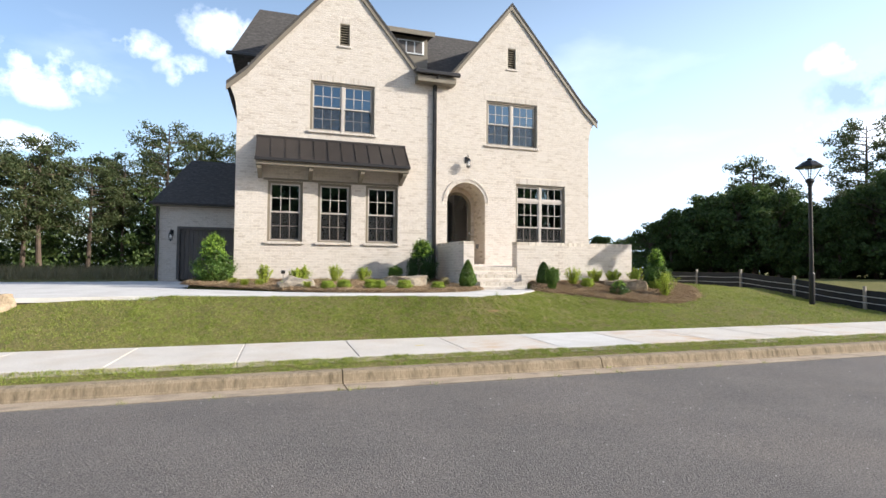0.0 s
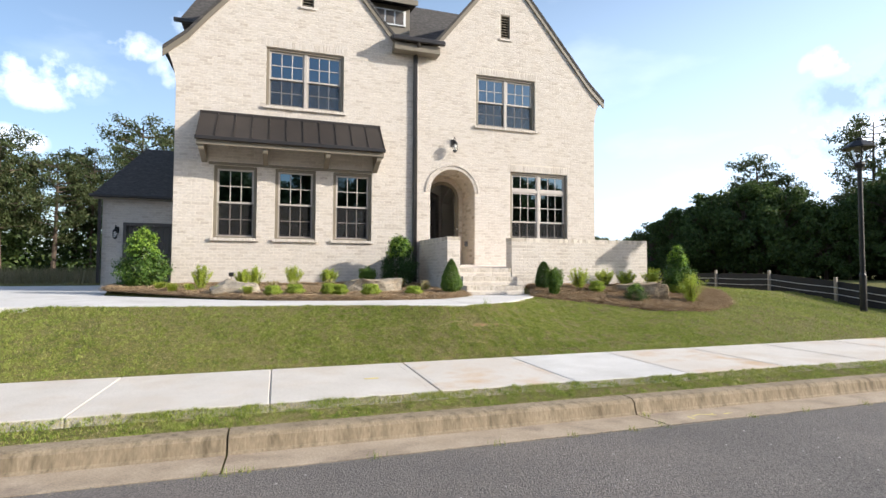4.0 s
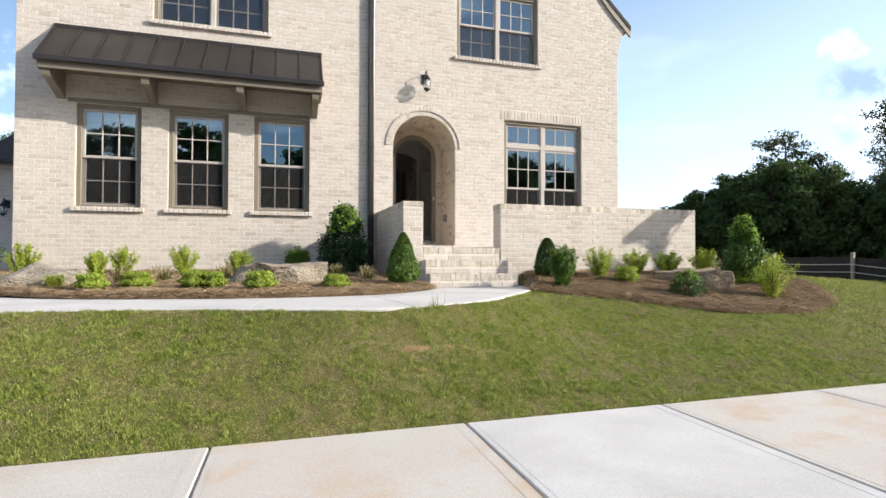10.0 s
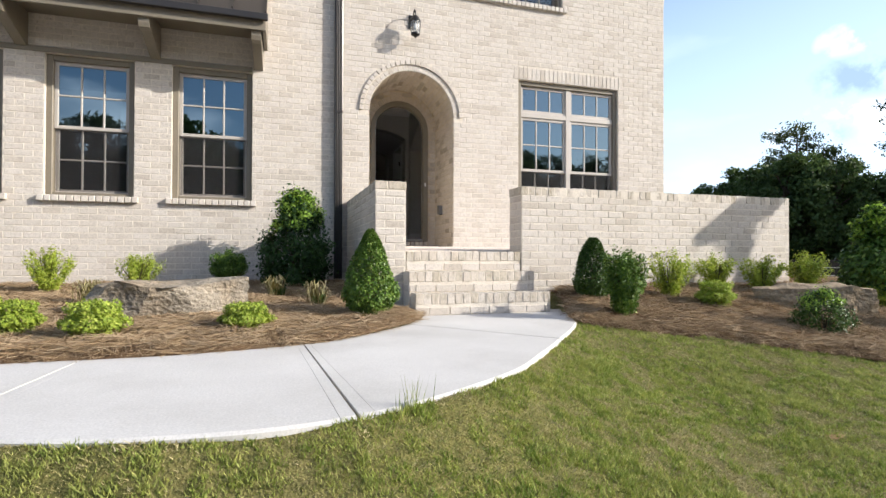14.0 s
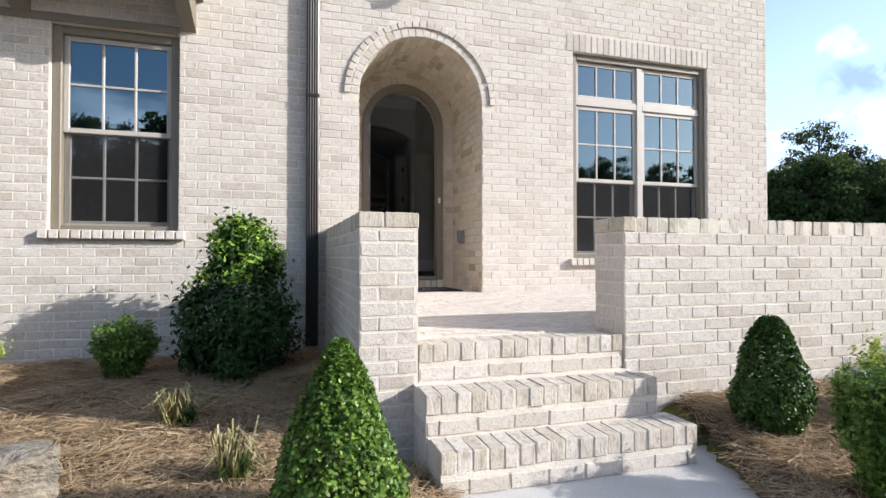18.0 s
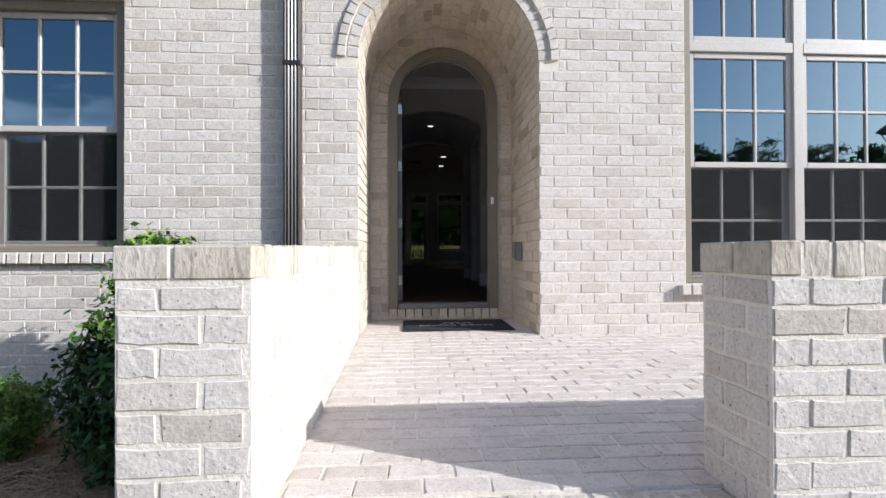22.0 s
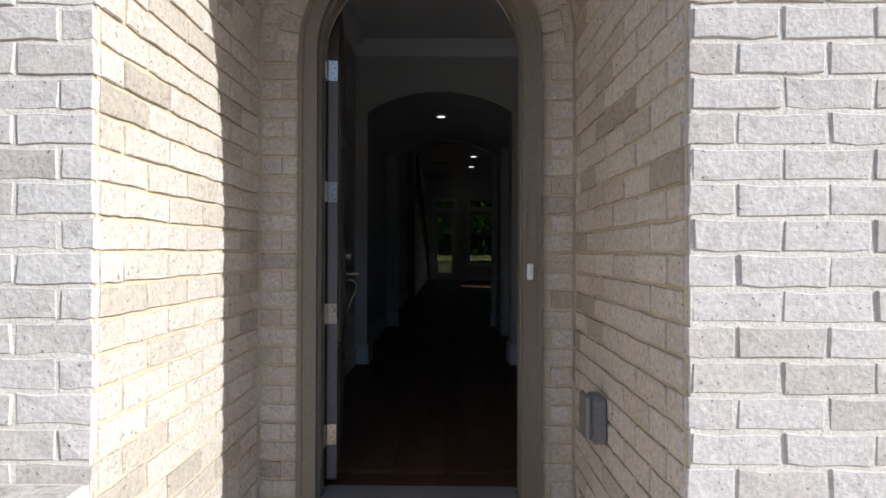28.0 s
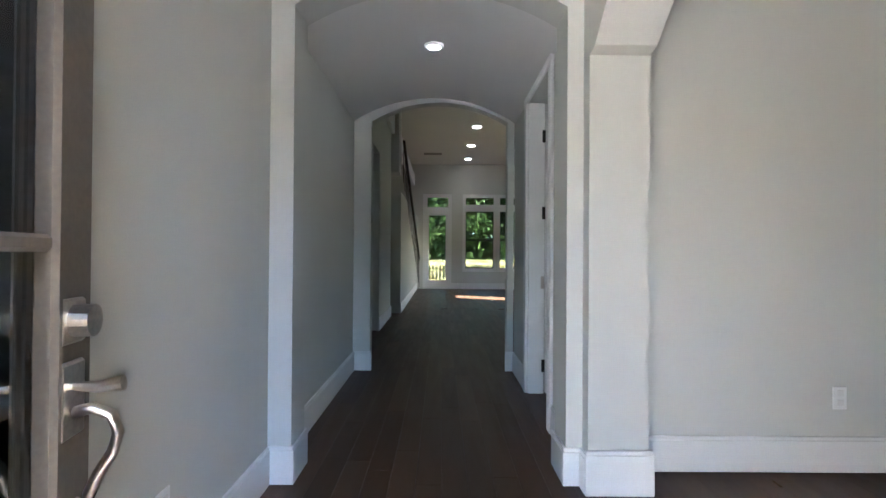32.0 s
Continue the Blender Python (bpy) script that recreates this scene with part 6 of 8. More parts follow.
# upper rooms behind the gable windows
slab("floor_upper", Shape().box(-1.0, FY + 0.28, CZ + 0.101, 10.32, 19.5, 5.0), CEIL, "upper floor between the storeys", "floor")
slab("wall_upper_rear", Shape().box(-1.0, 19.4, 5.0, 10.32, 19.55, 8.9), PLASTER, "grey painted wall of the upper rooms", "wall")
slab("ceiling_upper", Shape().box(-1.0, FY + 0.28, 7.55, 10.32, 19.4, 7.6), CEIL, "white ceiling of the upper rooms", "ceiling")
for x, z in ((1.6, 7.54), (7.3, 7.54), (8.6, CZ - 0.002)):
    g = thing("ceiling_lamp", (x, 17.6, z), "white glass ceiling lamp inside a window", "ceiling lamp", "ceiling lamps")
    part("canopy", Shape().lathe([(0.06, z), (0.06, z - 0.03), (0.012, z - 0.05), (0.012, z - 0.3)], x, 17.6, 12), NICKEL, g)
    part("shade", Shape().lathe([(0.05, z - 0.3), (0.13, z - 0.36), (0.14, z - 0.44), (0.08, z - 0.52), (0.01, z - 0.54)], x, 17.6, 16), WHITE, g, "white glass shade", smooth=True)

# ---- garage wing ----
GF = 22.0
gw = slab("wall_garage", Shape().plate(rect(-4.42, 0.6, -1.2, 3.9), [rect(-3.72, 0.62, -1.45, 2.93)], lambda u, v, s: (u, GF + 0.007 + 0.2 * s, v)), MORTAR, "cream brick garage wing in the shade", "wall")


def garage_spans(z):
    return cut([(-4.42, -1.22)], -3.72, -1.45) if z < 2.93 else [(-4.42, -1.22)]


slab("wall_garage_side", Shape().box(-4.42, GF + 0.21, 0.6, -4.2, 29.0, 3.9), BRICK, "side wall of the garage wing", "wall")
gd = thing("garage_door", (-2.6, GF + 0.12, 0.95), "grey-brown carriage-style garage door, closed", "garage door", "", "structure")
part("frame", Shape().plate(rect(-3.80, 0.95, -1.36, 3.01), [rect(-3.70, 0.951, -1.46, 2.91)], lambda u, v, s: (u, GF - 0.015 + 0.1 * s, v)), GARAGE_PAINT, gd)
for k in range(14):
    part("board", Shape().box(-3.70 + k * 0.16 + 0.003, GF + 0.10, 0.95, -3.70 + (k + 1) * 0.16 - 0.003, GF + 0.135, 2.91, 0.006), GARAGE_PAINT, gd)
part("cross_rail", Shape().box(-3.70, GF + 0.085, 1.86, -1.46, GF + 0.0995, 1.98, 0.004), GARAGE_PAINT, gd)
gr = thing("garage_roof", (-2.8, 24.5, 3.9), "steep dark shingled garage roof", "roof", "", "structure")
part("roof_slope", Shape().add([(-4.65, 21.65, 3.88), (-1.0, 21.65, 3.88), (-1.0, 24.6, 6.1), (-3.75, 24.6, 6.1), (-4.65, 29.0, 3.88), (-3.75, 27.0, 6.1), (-1.0, 27.0, 6.1), (-1.0, 29.0, 3.88)],
     [(0, 1, 2, 3), (0, 3, 5, 4), (3, 2, 6, 5), (4, 5, 6, 7), (0, 4, 7, 1)]), SHINGLE, gr)
part("fascia", Shape().box(-4.6, 21.68, 3.74, -1.26, 21.74, 3.87, 0.01), TRIM, gr)
part("gutter", Shape().box(-4.7, 21.54, 3.80, -1.26, 21.66, 3.90, 0.02), GUTTER, gr)
part("downpipe", Shape().box(-4.52, 21.88, 0.98, -4.44, 21.97, 3.75), GUTTER, gr)
wall_lantern(-3.98, GF, 2.62, 1.2)
wall_lantern(-1.32, GF, 3.05, 1.2)

# ---- ground ----
EDGE_X = np.array([-2.2, 0.1, 2.0, 2.87, 3.6, 4.28, 4.7, 5.05, 5.45, 5.85, 6.42, 7.0])
EDGE_Y = np.array([11.18, 10.74, 10.47, 10.26, 10.06, 10.09, 10.29, 10.55, 10.99, 11.46, 12.18, 12.4])
SW0, SW1 = 7.215, 8.89
VERGE = 6.79


def ground_z(x, y):
    """Height of lawn and beds."""
    x, y = np.asarray(x, float), np.asarray(y, float)
    e = np.interp(x, EDGE_X, EDGE_Y)
    z = 0.22 + 0.66 * np.clip((y - SW1) / (e - SW1), 0, 1)
    z = np.where(y < SW1, 0.13 + 0.08 * np.clip((y - VERGE) / (SW0 - VERGE), 0, 1), z)
    z = np.where(y < VERGE, 0.0, z)
    left = 0.15 * np.clip((y - 11.6) / 4.3, 0, 1) * np.clip((5.2 - x) / 0.3, 0, 1) * np.clip((x + 3.2) / 1.0, 0, 1)
    right = 0.19 * np.clip((y - 12.3) / 1.2, 0, 1) * np.clip((x - 6.5) / 0.4, 0, 1)
    z = z + left + right - 0.055 * np.clip(x - 11.5, 0, 8) * np.clip((y - 8.9) / 3, 0, 1)
    return z


def lattice(x, y, cell, seed):
    """Smooth value noise from -1 to 1 over cells of the given size."""
    u, v = np.asarray(x, float) / cell, np.asarray(y, float) / cell
    i, j = np.floor(u).astype(np.int64), np.floor(v).astype(np.int64)
    a, b = u - i, v - j
    a, b = a * a * (3 - 2 * a), b * b * (3 - 2 * b)
    h = lambda p, q: np.modf(np.abs(np.sin(p * 127.1 + q * 311.7 + seed * 74.7) * 43758.5453))[0] * 2 - 1
    return (h(i, j) * (1 - a) + h(i + 1, j) * a) * (1 - b) + (h(i, j + 1) * (1 - a) + h(i + 1, j + 1) * a) * b


def lump_z(x, y):
    """Unevenness of the lawn, fading out towards concrete."""
    fade = np.clip((np.interp(x, EDGE_X, EDGE_Y) - y - 0.04) / 0.3, 0, 1) * np.clip((y - SW1 - 0.02) / 0.2, 0, 1)
    return fade * (0.016 * lattice(x, y, 0.9, 1) + 0.012 * lattice(x, y, 0.33, 2) + 0.006 * lattice(x, y, 0.14, 3))


# curved walkway
INNER = [(5.35, 13.2), (5.24, 12.95), (5.01, 12.46), (4.75, 12.16), (4.48, 11.91), (4.14, 11.71), (3.6, 11.58), (2.97, 11.55), (2.1, 11.64), (0.5, 12.2), (-2.2, 14.5)]
OUTER = [(6.90, 13.2), (6.46, 12.2), (5.86, 11.42), (5.49, 10.99), (5.05, 10.54), (4.28, 10.10), (3.6, 10.07), (2.87, 10.27), (2.0, 10.48), (0.1, 10.75), (-2.2, 11.2)]


def smooth_line(p, n=8):
    out = []
    for i in range(len(p) - 1):
        a, b, c, d = (np.array(p[max(min(j, len(p) - 1), 0)]) for j in (i - 1, i, i + 1, i + 2))
        for k in range(n):
            t = k / n
            out.append(0.5 * (2 * b + (c - a) * t + (2 * a - 5 * b + 4 * c - d) * t * t + (3 * b - a - 3 * c + d) * t ** 3))
    return out + [np.array(p[-1])]


ia, oa = smooth_line(INNER), smooth_line(OUTER)
WZ = 0.89


def in_poly(x, y, poly):
    r = np.zeros(np.shape(x), bool)
    for i in range(len(poly)):
        (x0, y0), (x1, y1) = poly[i], poly[(i + 1) % len(poly)]
        c = ((y0 > y) != (y1 > y)) & (x < (x1 - x0) * (y - y0) / (y1 - y0 + 1e-12) + x0)
        r ^= c
    return r


def grid(xs, ys, dz=0.0):
    X, Y = np.meshgrid(xs, ys)
    Z = ground_z(X, Y) + dz
    v = np.stack([X, Y, Z], -1).reshape(-1, 3)
    nx = len(xs)
    i, j = np.meshgrid(np.arange(nx - 1), np.arange(len(ys) - 1))
    a = (j * nx + i).ravel()
    return v, np.stack([a, a + 1, a + nx + 1, a + nx], 1)


xs = np.concatenate([np.linspace(-400, -30, 12), np.linspace(-25, -6, 12), np.arange(-5, -2.5, 0.2), np.arange(-2.5, 10.5, 0.075), np.arange(10.5, 16, 0.2), np.linspace(17, 40, 20), np.linspace(60, 400, 10)])
ys = np.concatenate([np.linspace(-400, -20, 10), [-12, -2, 5.9, 6.78, 6.791], np.arange(6.85, 8.85, 0.2), [8.88], np.arange(8.891, 13.6, 0.07), np.arange(13.7, 18, 0.3), np.linspace(19, 45, 14), np.linspace(60, 400, 10)])
gv, gf = grid(xs, ys)
m_under = (gv[:, 1] < VERGE) | ((gv[:, 1] > SW0) & (gv[:, 1] < SW1))
gv[m_under, 2] -= 0.12
inside = (gv[:, 0] > -1.0) & (gv[:, 0] < 10.4) & (gv[:, 1] > 16.1) & (gv[:, 1] < 33.4)
gv[inside, 2] = 0.8
rim = np.array([a + (b - a) * k / 4 for line in (ia, oa) for a, b in zip(line, line[1:]) for k in range(4)])
to_rim = np.full(len(gv), 9.0)
near_walk = (np.abs(gv[:, 0] - 2) < 8) & (np.abs(gv[:, 1] - 12) < 4)
to_rim[near_walk] = np.sqrt(((gv[near_walk, None, :2] - rim[None]) ** 2).sum(-1)).min(1)
under = in_poly(gv[:, 0], gv[:, 1], [tuple(p) for p in ia] + [tuple(p) for p in oa[::-1]])
gv[under, 2] = WZ - 0.012 - 0.14 * np.clip((to_rim[under] - 0.1) / 0.15, 0, 1)
gv[(gv[:, 0] < -2.2) & (gv[:, 0] > -42) & (gv[:, 1] > 11.0) & (gv[:, 1] < 22), 2] = WZ - 0.15
gv[:, 2] += np.where(~inside & ~under, lump_z(gv[:, 0], gv[:, 1]), 0)
ground = part("ground", np_mesh("ground", gv, gf, SOIL), SOIL, None, "mown warm-season lawn on a sloping front yard", "structure", False, "lawn")

# road, gutter and kerb
s = Shape()
s.add([(-200, -9, -0.02), (200, -9, -0.02), (200, -1.5, 0.045), (200, 6.11, 0.03), (-200, 6.11, 0.03), (-200, -1.5, 0.045)], [(0, 1, 2, 5), (5, 2, 3, 4)])
road = slab("road", s, ASPHALT, "worn grey asphalt street", "road")
kerb = thing("kerb", (0, 6.4, 0), "weathered brown-stained concrete kerb with gutter", "kerb", "", "structure")
kp = [(6.10, -0.10), (6.095, 0.036), (6.545, 0.006), (6.565, 0.03), (6.588, 0.118), (6.61, 0.143), (6.64, 0.152), (6.775, 0.154), (6.795, 0.142), (6.80, -0.1)]
KJ = [-40, -20, -11.3, -7.3, -3.0, 0.82, 4.62, 8.5, 12.4, 16.4, 20.4, 30, 60]
for a, b in zip(KJ, KJ[1:]):
    for nm, prof, m in (("kerb_stone", kp[2:], KERB), ("gutter_pan", [kp[0], kp[1], (6.544, 0.0065), (6.544, -0.1)], GUTTER_PAN)):
        vs = [(x, y, z) for x in (a + 0.008, b - 0.008) for y, z in (prof + [(6.545, -0.1)] if nm == "kerb_stone" else prof)]
        n = len(vs) // 2
        part(nm, Shape().add(vs, [(i, (i + 1) % n, n + (i + 1) % n, n + i) for i in range(n)] + [tuple(range(n)), tuple(range(n, 2 * n))[::-1]]), m, kerb)
part("joint_filler", Shape().box(-40, 6.11, -0.1, 60, 6.79, 0.0), SOIL, kerb)

# pavement slabs
pav_ob = slab("pavement", Shape().box(-60, SW0 + 0.02, -0.05, 60, SW1 - 0.02, 0.205), CONCRETE, "pale concrete pavement along the street", "pavement")
SJ = [-60, -30, -16, -11.5, -8.3, -6.7, -5.15, -3.55, -2.0, -0.48, 1.12, 2.77, 4.34, 5.90, 7.45, 9.0, 10.6, 12.2, 13.8, 15.4, 18.6, 25, 40, 60]
for k, (a, b) in enumerate(zip(SJ, SJ[1:])):
    m = CONC_WHITE if abs(a - 4.34) < 0.01 else CONC_WARM if a in (2.77, 5.90, 10.6) else CONCRETE
    part("slab", Shape().box(a + 0.006, SW0, 0.12, b - 0.006, SW1, 0.222, 0.008), m, pav_ob)
    for u in (a + 0.05, b - 0.09):
        part("tooled_edge", Shape().box(u, SW0 + 0.04, 0.2222, u + 0.04, SW1 - 0.04, 0.2232), m, pav_ob)
part("paint_mark", Shape().box(2.12, 7.98, 0.2224, 2.28, 8.03, 0.2235), YELLOW, pav_ob)

walkway = thing("walkway", (5.0, 12.0, 0.8), "curved pale concrete garden walkway", "walkway", "", "structure")


def walk_at(f):
    k = min(int(f), len(ia) - 2)
    return ia[k] + (ia[k + 1] - ia[k]) * (f - k), oa[k] + (oa[k + 1] - oa[k]) * (f - k)


def walk_strip(name, f0, f1, n, top=WZ, m=CONC_WHITE):
    """A stretch of the walkway between two places along it, with eased edges."""
    vs, fs = [], []
    for i in range(n + 1):
        p, q = walk_at(f0 + (f1 - f0) * i / n)
        d = (q - p) / np.linalg.norm(q - p)
        for r, z in ((p, top - 0.1), (p, top - 0.010), (p + d * 0.015, top), (q - d * 0.015, top), (q, top - 0.010), (q, top - 0.1)):
            vs.append((r[0], r[1], z))
    for k in range(n):
        fs += [(6 * k + i, 6 * k + (i + 1) % 6, 6 * k + 6 + (i + 1) % 6, 6 * k + 6 + i) for i in range(6)]
    fs += [tuple(range(6)), tuple(range(6 * n, 6 * n + 6))[::-1]]
    part(name, Shape().add(vs, fs), m, walkway)


cuts = [0, 16, 40, 56, 68, len(ia) - 1]
for a, b in zip(cuts, cuts[1:]):
    step = [np.linalg.norm((sum(walk_at(c + e)) - sum(walk_at(c))) / 2) / abs(e) for c, e in ((a, 0.5), (b, -0.5))]
    g0, g1 = 0.006 / step[0], 0.006 / step[1]
    b0, b1 = 0.055 / step[0], 0.055 / step[1]
    walk_strip("walkway_edge", a + g0, a + b0, 1)
    walk_strip("walkway_slab", a + b0 + 0.25 * g0, b - b1 - 0.25 * g1, 2 * (b - a))
    walk_strip("walkway_edge", b - b1, b - g1, 1)
    walk_strip("joint_filler", a, a + b0 + 0.01 / step[0], 1, WZ - 0.012, KERB)
    walk_strip("joint_filler", b - b1 - 0.01 / step[1], b, 1, WZ - 0.012, KERB)
drive = slab("driveway", Shape().add([(x, y, z) for z in (0.8, WZ - 0.004) for x, y in ((-2.2, 11.2), (-2.2, 14.5), (-2.5, 15.4), (-2.3, 16.4), (-1.35, 22.0), (-4.5, 22.0), (-9, 21), (-40, 17), (-40, 9.8), (-9, 10.0))],
             [tuple(range(10))[::-1], tuple(range(10, 20)), *[(i, (i + 1) % 10, 10 + (i + 1) % 10, 10 + i) for i in range(10)]]), CONC_WHITE, "wide pale concrete driveway", "driveway")

# ---- planting beds ----
LBED = [tuple(p + (q - p) / np.linalg.norm(q - p) * 0.05) for p, q in zip(ia, oa)] + [(-2.5, 15.3), (-2.2, 16.5), (-1.26, 16.5), (-1.26, 15.9), (4.85, 15.9), (4.85, 13.3), (5.25, 13.25)]
RBED = [(6.90, 13.44), (6.84, 13.1), (6.66, 12.7), (6.44, 12.2), (6.95, 11.95), (7.5, 11.75), (8.0, 11.42), (8.5, 11.12), (9.1, 10.92), (9.9, 10.85), (10.8, 11.15), (11.4, 11.65), (12.0, 12.5), (12.0, 13.6), (10.8, 14.6), (10.5, 13.45)]


def scatter(n, poly, seed):
    g = np.random.default_rng(seed)
    p = np.array(poly)
    q = g.uniform(p.min(0), p.max(0), (n, 2))
    return q[in_poly(q[:, 0], q[:, 1], poly)]


def to_edge(x, y, poly):
    """Distance to the outline of a bed."""
    best = np.full(np.shape(x), 9.0)
    for (x0, y0), (x1, y1) in zip(poly, poly[1:] + poly[:1]):
        t = np.clip(((x - x0) * (x1 - x0) + (y - y0) * (y1 - y0)) / ((x1 - x0) ** 2 + (y1 - y0) ** 2 + 1e-12), 0, 1)
        best = np.minimum(best, np.hypot(x - x0 - t * (x1 - x0), y - y0 - t * (y1 - y0)))
    return best


def bed_lift(x, y, poly):
    """Straw heaped unevenly, thinning out at the rim."""
    heap = 0.03 + 0.02 * lattice(x, y, 0.45, 5) + 0.016 * lattice(x, y, 0.16, 6)
    return heap * np.clip(to_edge(x, y, poly) / 0.09, 0, 1) - 0.012 * (to_edge(x, y, poly) < 0.03)


def straw(points, n_len, material, lift, seed, width=0.0035, flat=0.35):
    """Thin strands lying about in tangled tufts: one narrow quad each."""
    g = np.random.default_rng(seed)
    n = len(points)
    z = ground_z(points[:, 0], points[:, 1]) + g.uniform(0.0, lift, n)
    c = np.column_stack([points, z])
    a = 3.5 * lattice(points[:, 0], points[:, 1], 0.22, 8) + g.normal(0, 0.75, n)
    L = g.uniform(*n_len, n)[:, None]
    d = np.column_stack([np.cos(a), np.sin(a), g.normal(0, flat, n)])
    w = np.column_stack([-np.sin(a), np.cos(a), g.normal(0, 0.5, n)]) * width
    v = np.stack([c - d * L / 2 - w, c - d * L / 2 + w, c + d * L / 2 + w * 0.6, c + d * L / 2 - w * 0.6], 1).reshape(-1, 3)
    return v, np.arange(4 * n).reshape(-1, 4)


for nm, poly, cnt, seed in (("left", LBED, 190000, 3), ("right", RBED, 115000, 4)):
    v2, f2 = grid(np.arange(-2.8, 12.2, 0.03), np.arange(10.6, 16.6, 0.03), 0.018)
    cx, cy = v2[f2].mean(1)[:, 0], v2[f2].mean(1)[:, 1]
    f2 = f2[in_poly(cx, cy, poly)]
    used = np.unique(f2)
    mp = np.zeros(len(v2), int)
    mp[used] = np.arange(len(used))
    v2 = v2[used]
    v2[:, 2] += bed_lift(v2[:, 0], v2[:, 1], poly)
    bed = part("planting_bed", np_mesh("planting_bed", v2, mp[f2], STRAW_BED), STRAW_BED, None, "planting bed covered with brown pine straw", "structure", False, "planting bed")
    pts = scatter(cnt, poly, seed)
    sv, sf = straw(pts, (0.09, 0.21), STRAW, 0.035, seed, 0.0014, 0.2)
    sv[:, 2] += 0.018 + np.repeat(bed_lift(pts[:, 0], pts[:, 1], poly), 4)
    part("pine_straw", np_mesh("pine_straw", sv, sf, STRAW), STRAW, bed, "", "stuff")


# ---- plants ----
def shell(n, g, rx, rz, fill=0.55, bumps=0.12):
    d = g.normal(size=(n, 3))
    d /= np.linalg.norm(d, axis=1)[:, None]
    lump = 1 + bumps * (np.sin(d[:, 0] * 7 + 1) * np.cos(d[:, 1] * 6) + np.sin(d[:, 2] * 8 + 2))
    r = (fill + (1 - fill) * g.random(n) ** 0.5) * lump
    return d * r[:, None] * np.array([rx, rx, rz])


def cone_shape(n, g, rx, h, blunt=0.62, lumps=0.07):
    t = g.random(n) ** 1.1
    prof = np.clip(0.62 + 1.5 * t, 0, 1) * np.clip((1.02 - t) / 0.8, 0, 1) ** blunt
    a = g.uniform(0, 2 * np.pi, n)
    lump = lumps * (np.sin(3 * a + 9 * t) + np.sin(7 * a - 13 * t + 1) + 0.8 * np.sin(13 * a + 31 * t) + 0.8 * np.sin(11 * a - 37 * t))
    r = rx * np.minimum(prof, 1) * (0.62 + 0.38 * g.random(n) ** 0.45) * (1 + lump)
    return np.column_stack([r * np.cos(a), r * np.sin(a), h * (0.02 + 0.98 * t)])


def spray(n, g, rx, h, stems=26):
    k = g.integers(0, stems, n)
    sa, sr = g.uniform(0, 2 * np.pi, stems), g.uniform(0.15, 1, stems)
    top = g.uniform(0.72, 1.05, stems)
    t = 0.03 + 0.97 * g.random(n) ** 0.8
    r = rx * sr[k] * t ** 0.8
    p = np.column_stack([r * np.cos(sa[k]), r * np.sin(sa[k]), h * t * top[k] * (1 - 0.25 * sr[k] ** 2)])
    return p + g.normal(0, rx * 0.07, (n, 3))


def plant(name, at, pts, leaf, aspect, material, label, category, group, stems, height):
    t = thing(name, at, label, category, group)
    out = pts - np.array([0, 0, 0.35 * height])
    v, f = leaf_quads(pts, leaf * rng.uniform(0.7, 1.25, len(pts)), aspect, 0.5, out)
    ob = part("foliage", np_mesh("foliage", v, f, material), material, t)
    g = random.Random(len(pts))
    st = Shape()
    rx = np.abs(pts[:, 0]).max()
    for k in range(stems):
        a = g.uniform(0, 6.28)
        r = g.uniform(0.1, 0.75) * rx
        st.tube([(at[0], at[1], at[2] - 0.05), (at[0] + 0.4 * r * math.cos(a), at[1] + 0.4 * r * math.sin(a), at[2] + height * 0.35), (at[0] + r * math.cos(a), at[1] + r * math.sin(a), at[2] + height * g.uniform(0.6, 0.85))], [0.008, 0.005, 0.002], 5)
    part("woody_base", st, TWIG, t)
    return t


def gz(x, y):
    return float(ground_z(x, y)) + 0.03

SEED = [100]


def gen():
    SEED[0] += 1
    return np.random.default_rng(SEED[0])


def spirea(x, y, w, h, lime=True):
    p = spray(5200 if lime else 7000, gen(), w * 0.56, h * 1.06, 34)
    if not lime:
        core = shell(6500, gen(), w * 0.46, h * 0.44, 0.45, 0.14)
        core[:, :2] *= (0.72 + 0.5 * (core[:, 2:] / h + 0.44))
        core[:, 2] += h * 0.5
        p = np.concatenate([p, core])
    plant("spirea_shrub", (x, y, gz(x, y)), p, 0.030, 0.45, SPIREA if lime else CONE_LEAF, "small yellow-green upright shrub in pine straw" if lime else "small dark green upright shrub in pine straw", "shrub", "young shrubs along the wall", 16, h)


def box_ball(x, y, w, h):
    p = shell(5200, gen(), w * 0.54, h * 0.56, 0.5, 0.16)
    p[:, 2] += h * 0.5
    plant("boxwood_mound", (x, y, gz(x, y)), p, 0.023, 0.6, BOX_LIME, "low lime-green boxwood mound in pine straw", "shrub", "low boxwood mounds", 10, h * 0.7)


def box_cone(x, y, w, h, n=17000, blunt=0.62, material=CONE_LEAF, label="clipped cone-shaped green boxwood with a few bare twigs"):
    plant("boxwood_cone", (x, y, gz(x, y)), cone_shape(n, gen(), w * 0.54, h, blunt, 0.045), 0.023, 0.62, material, label, "shrub", "clipped boxwood cones", 26, h * 0.75)


FRESH = leaf_mat("fresh_shoots", [(0.30, 0.47, 0.06), (0.40, 0.55, 0.09), (0.20, 0.36, 0.04)])


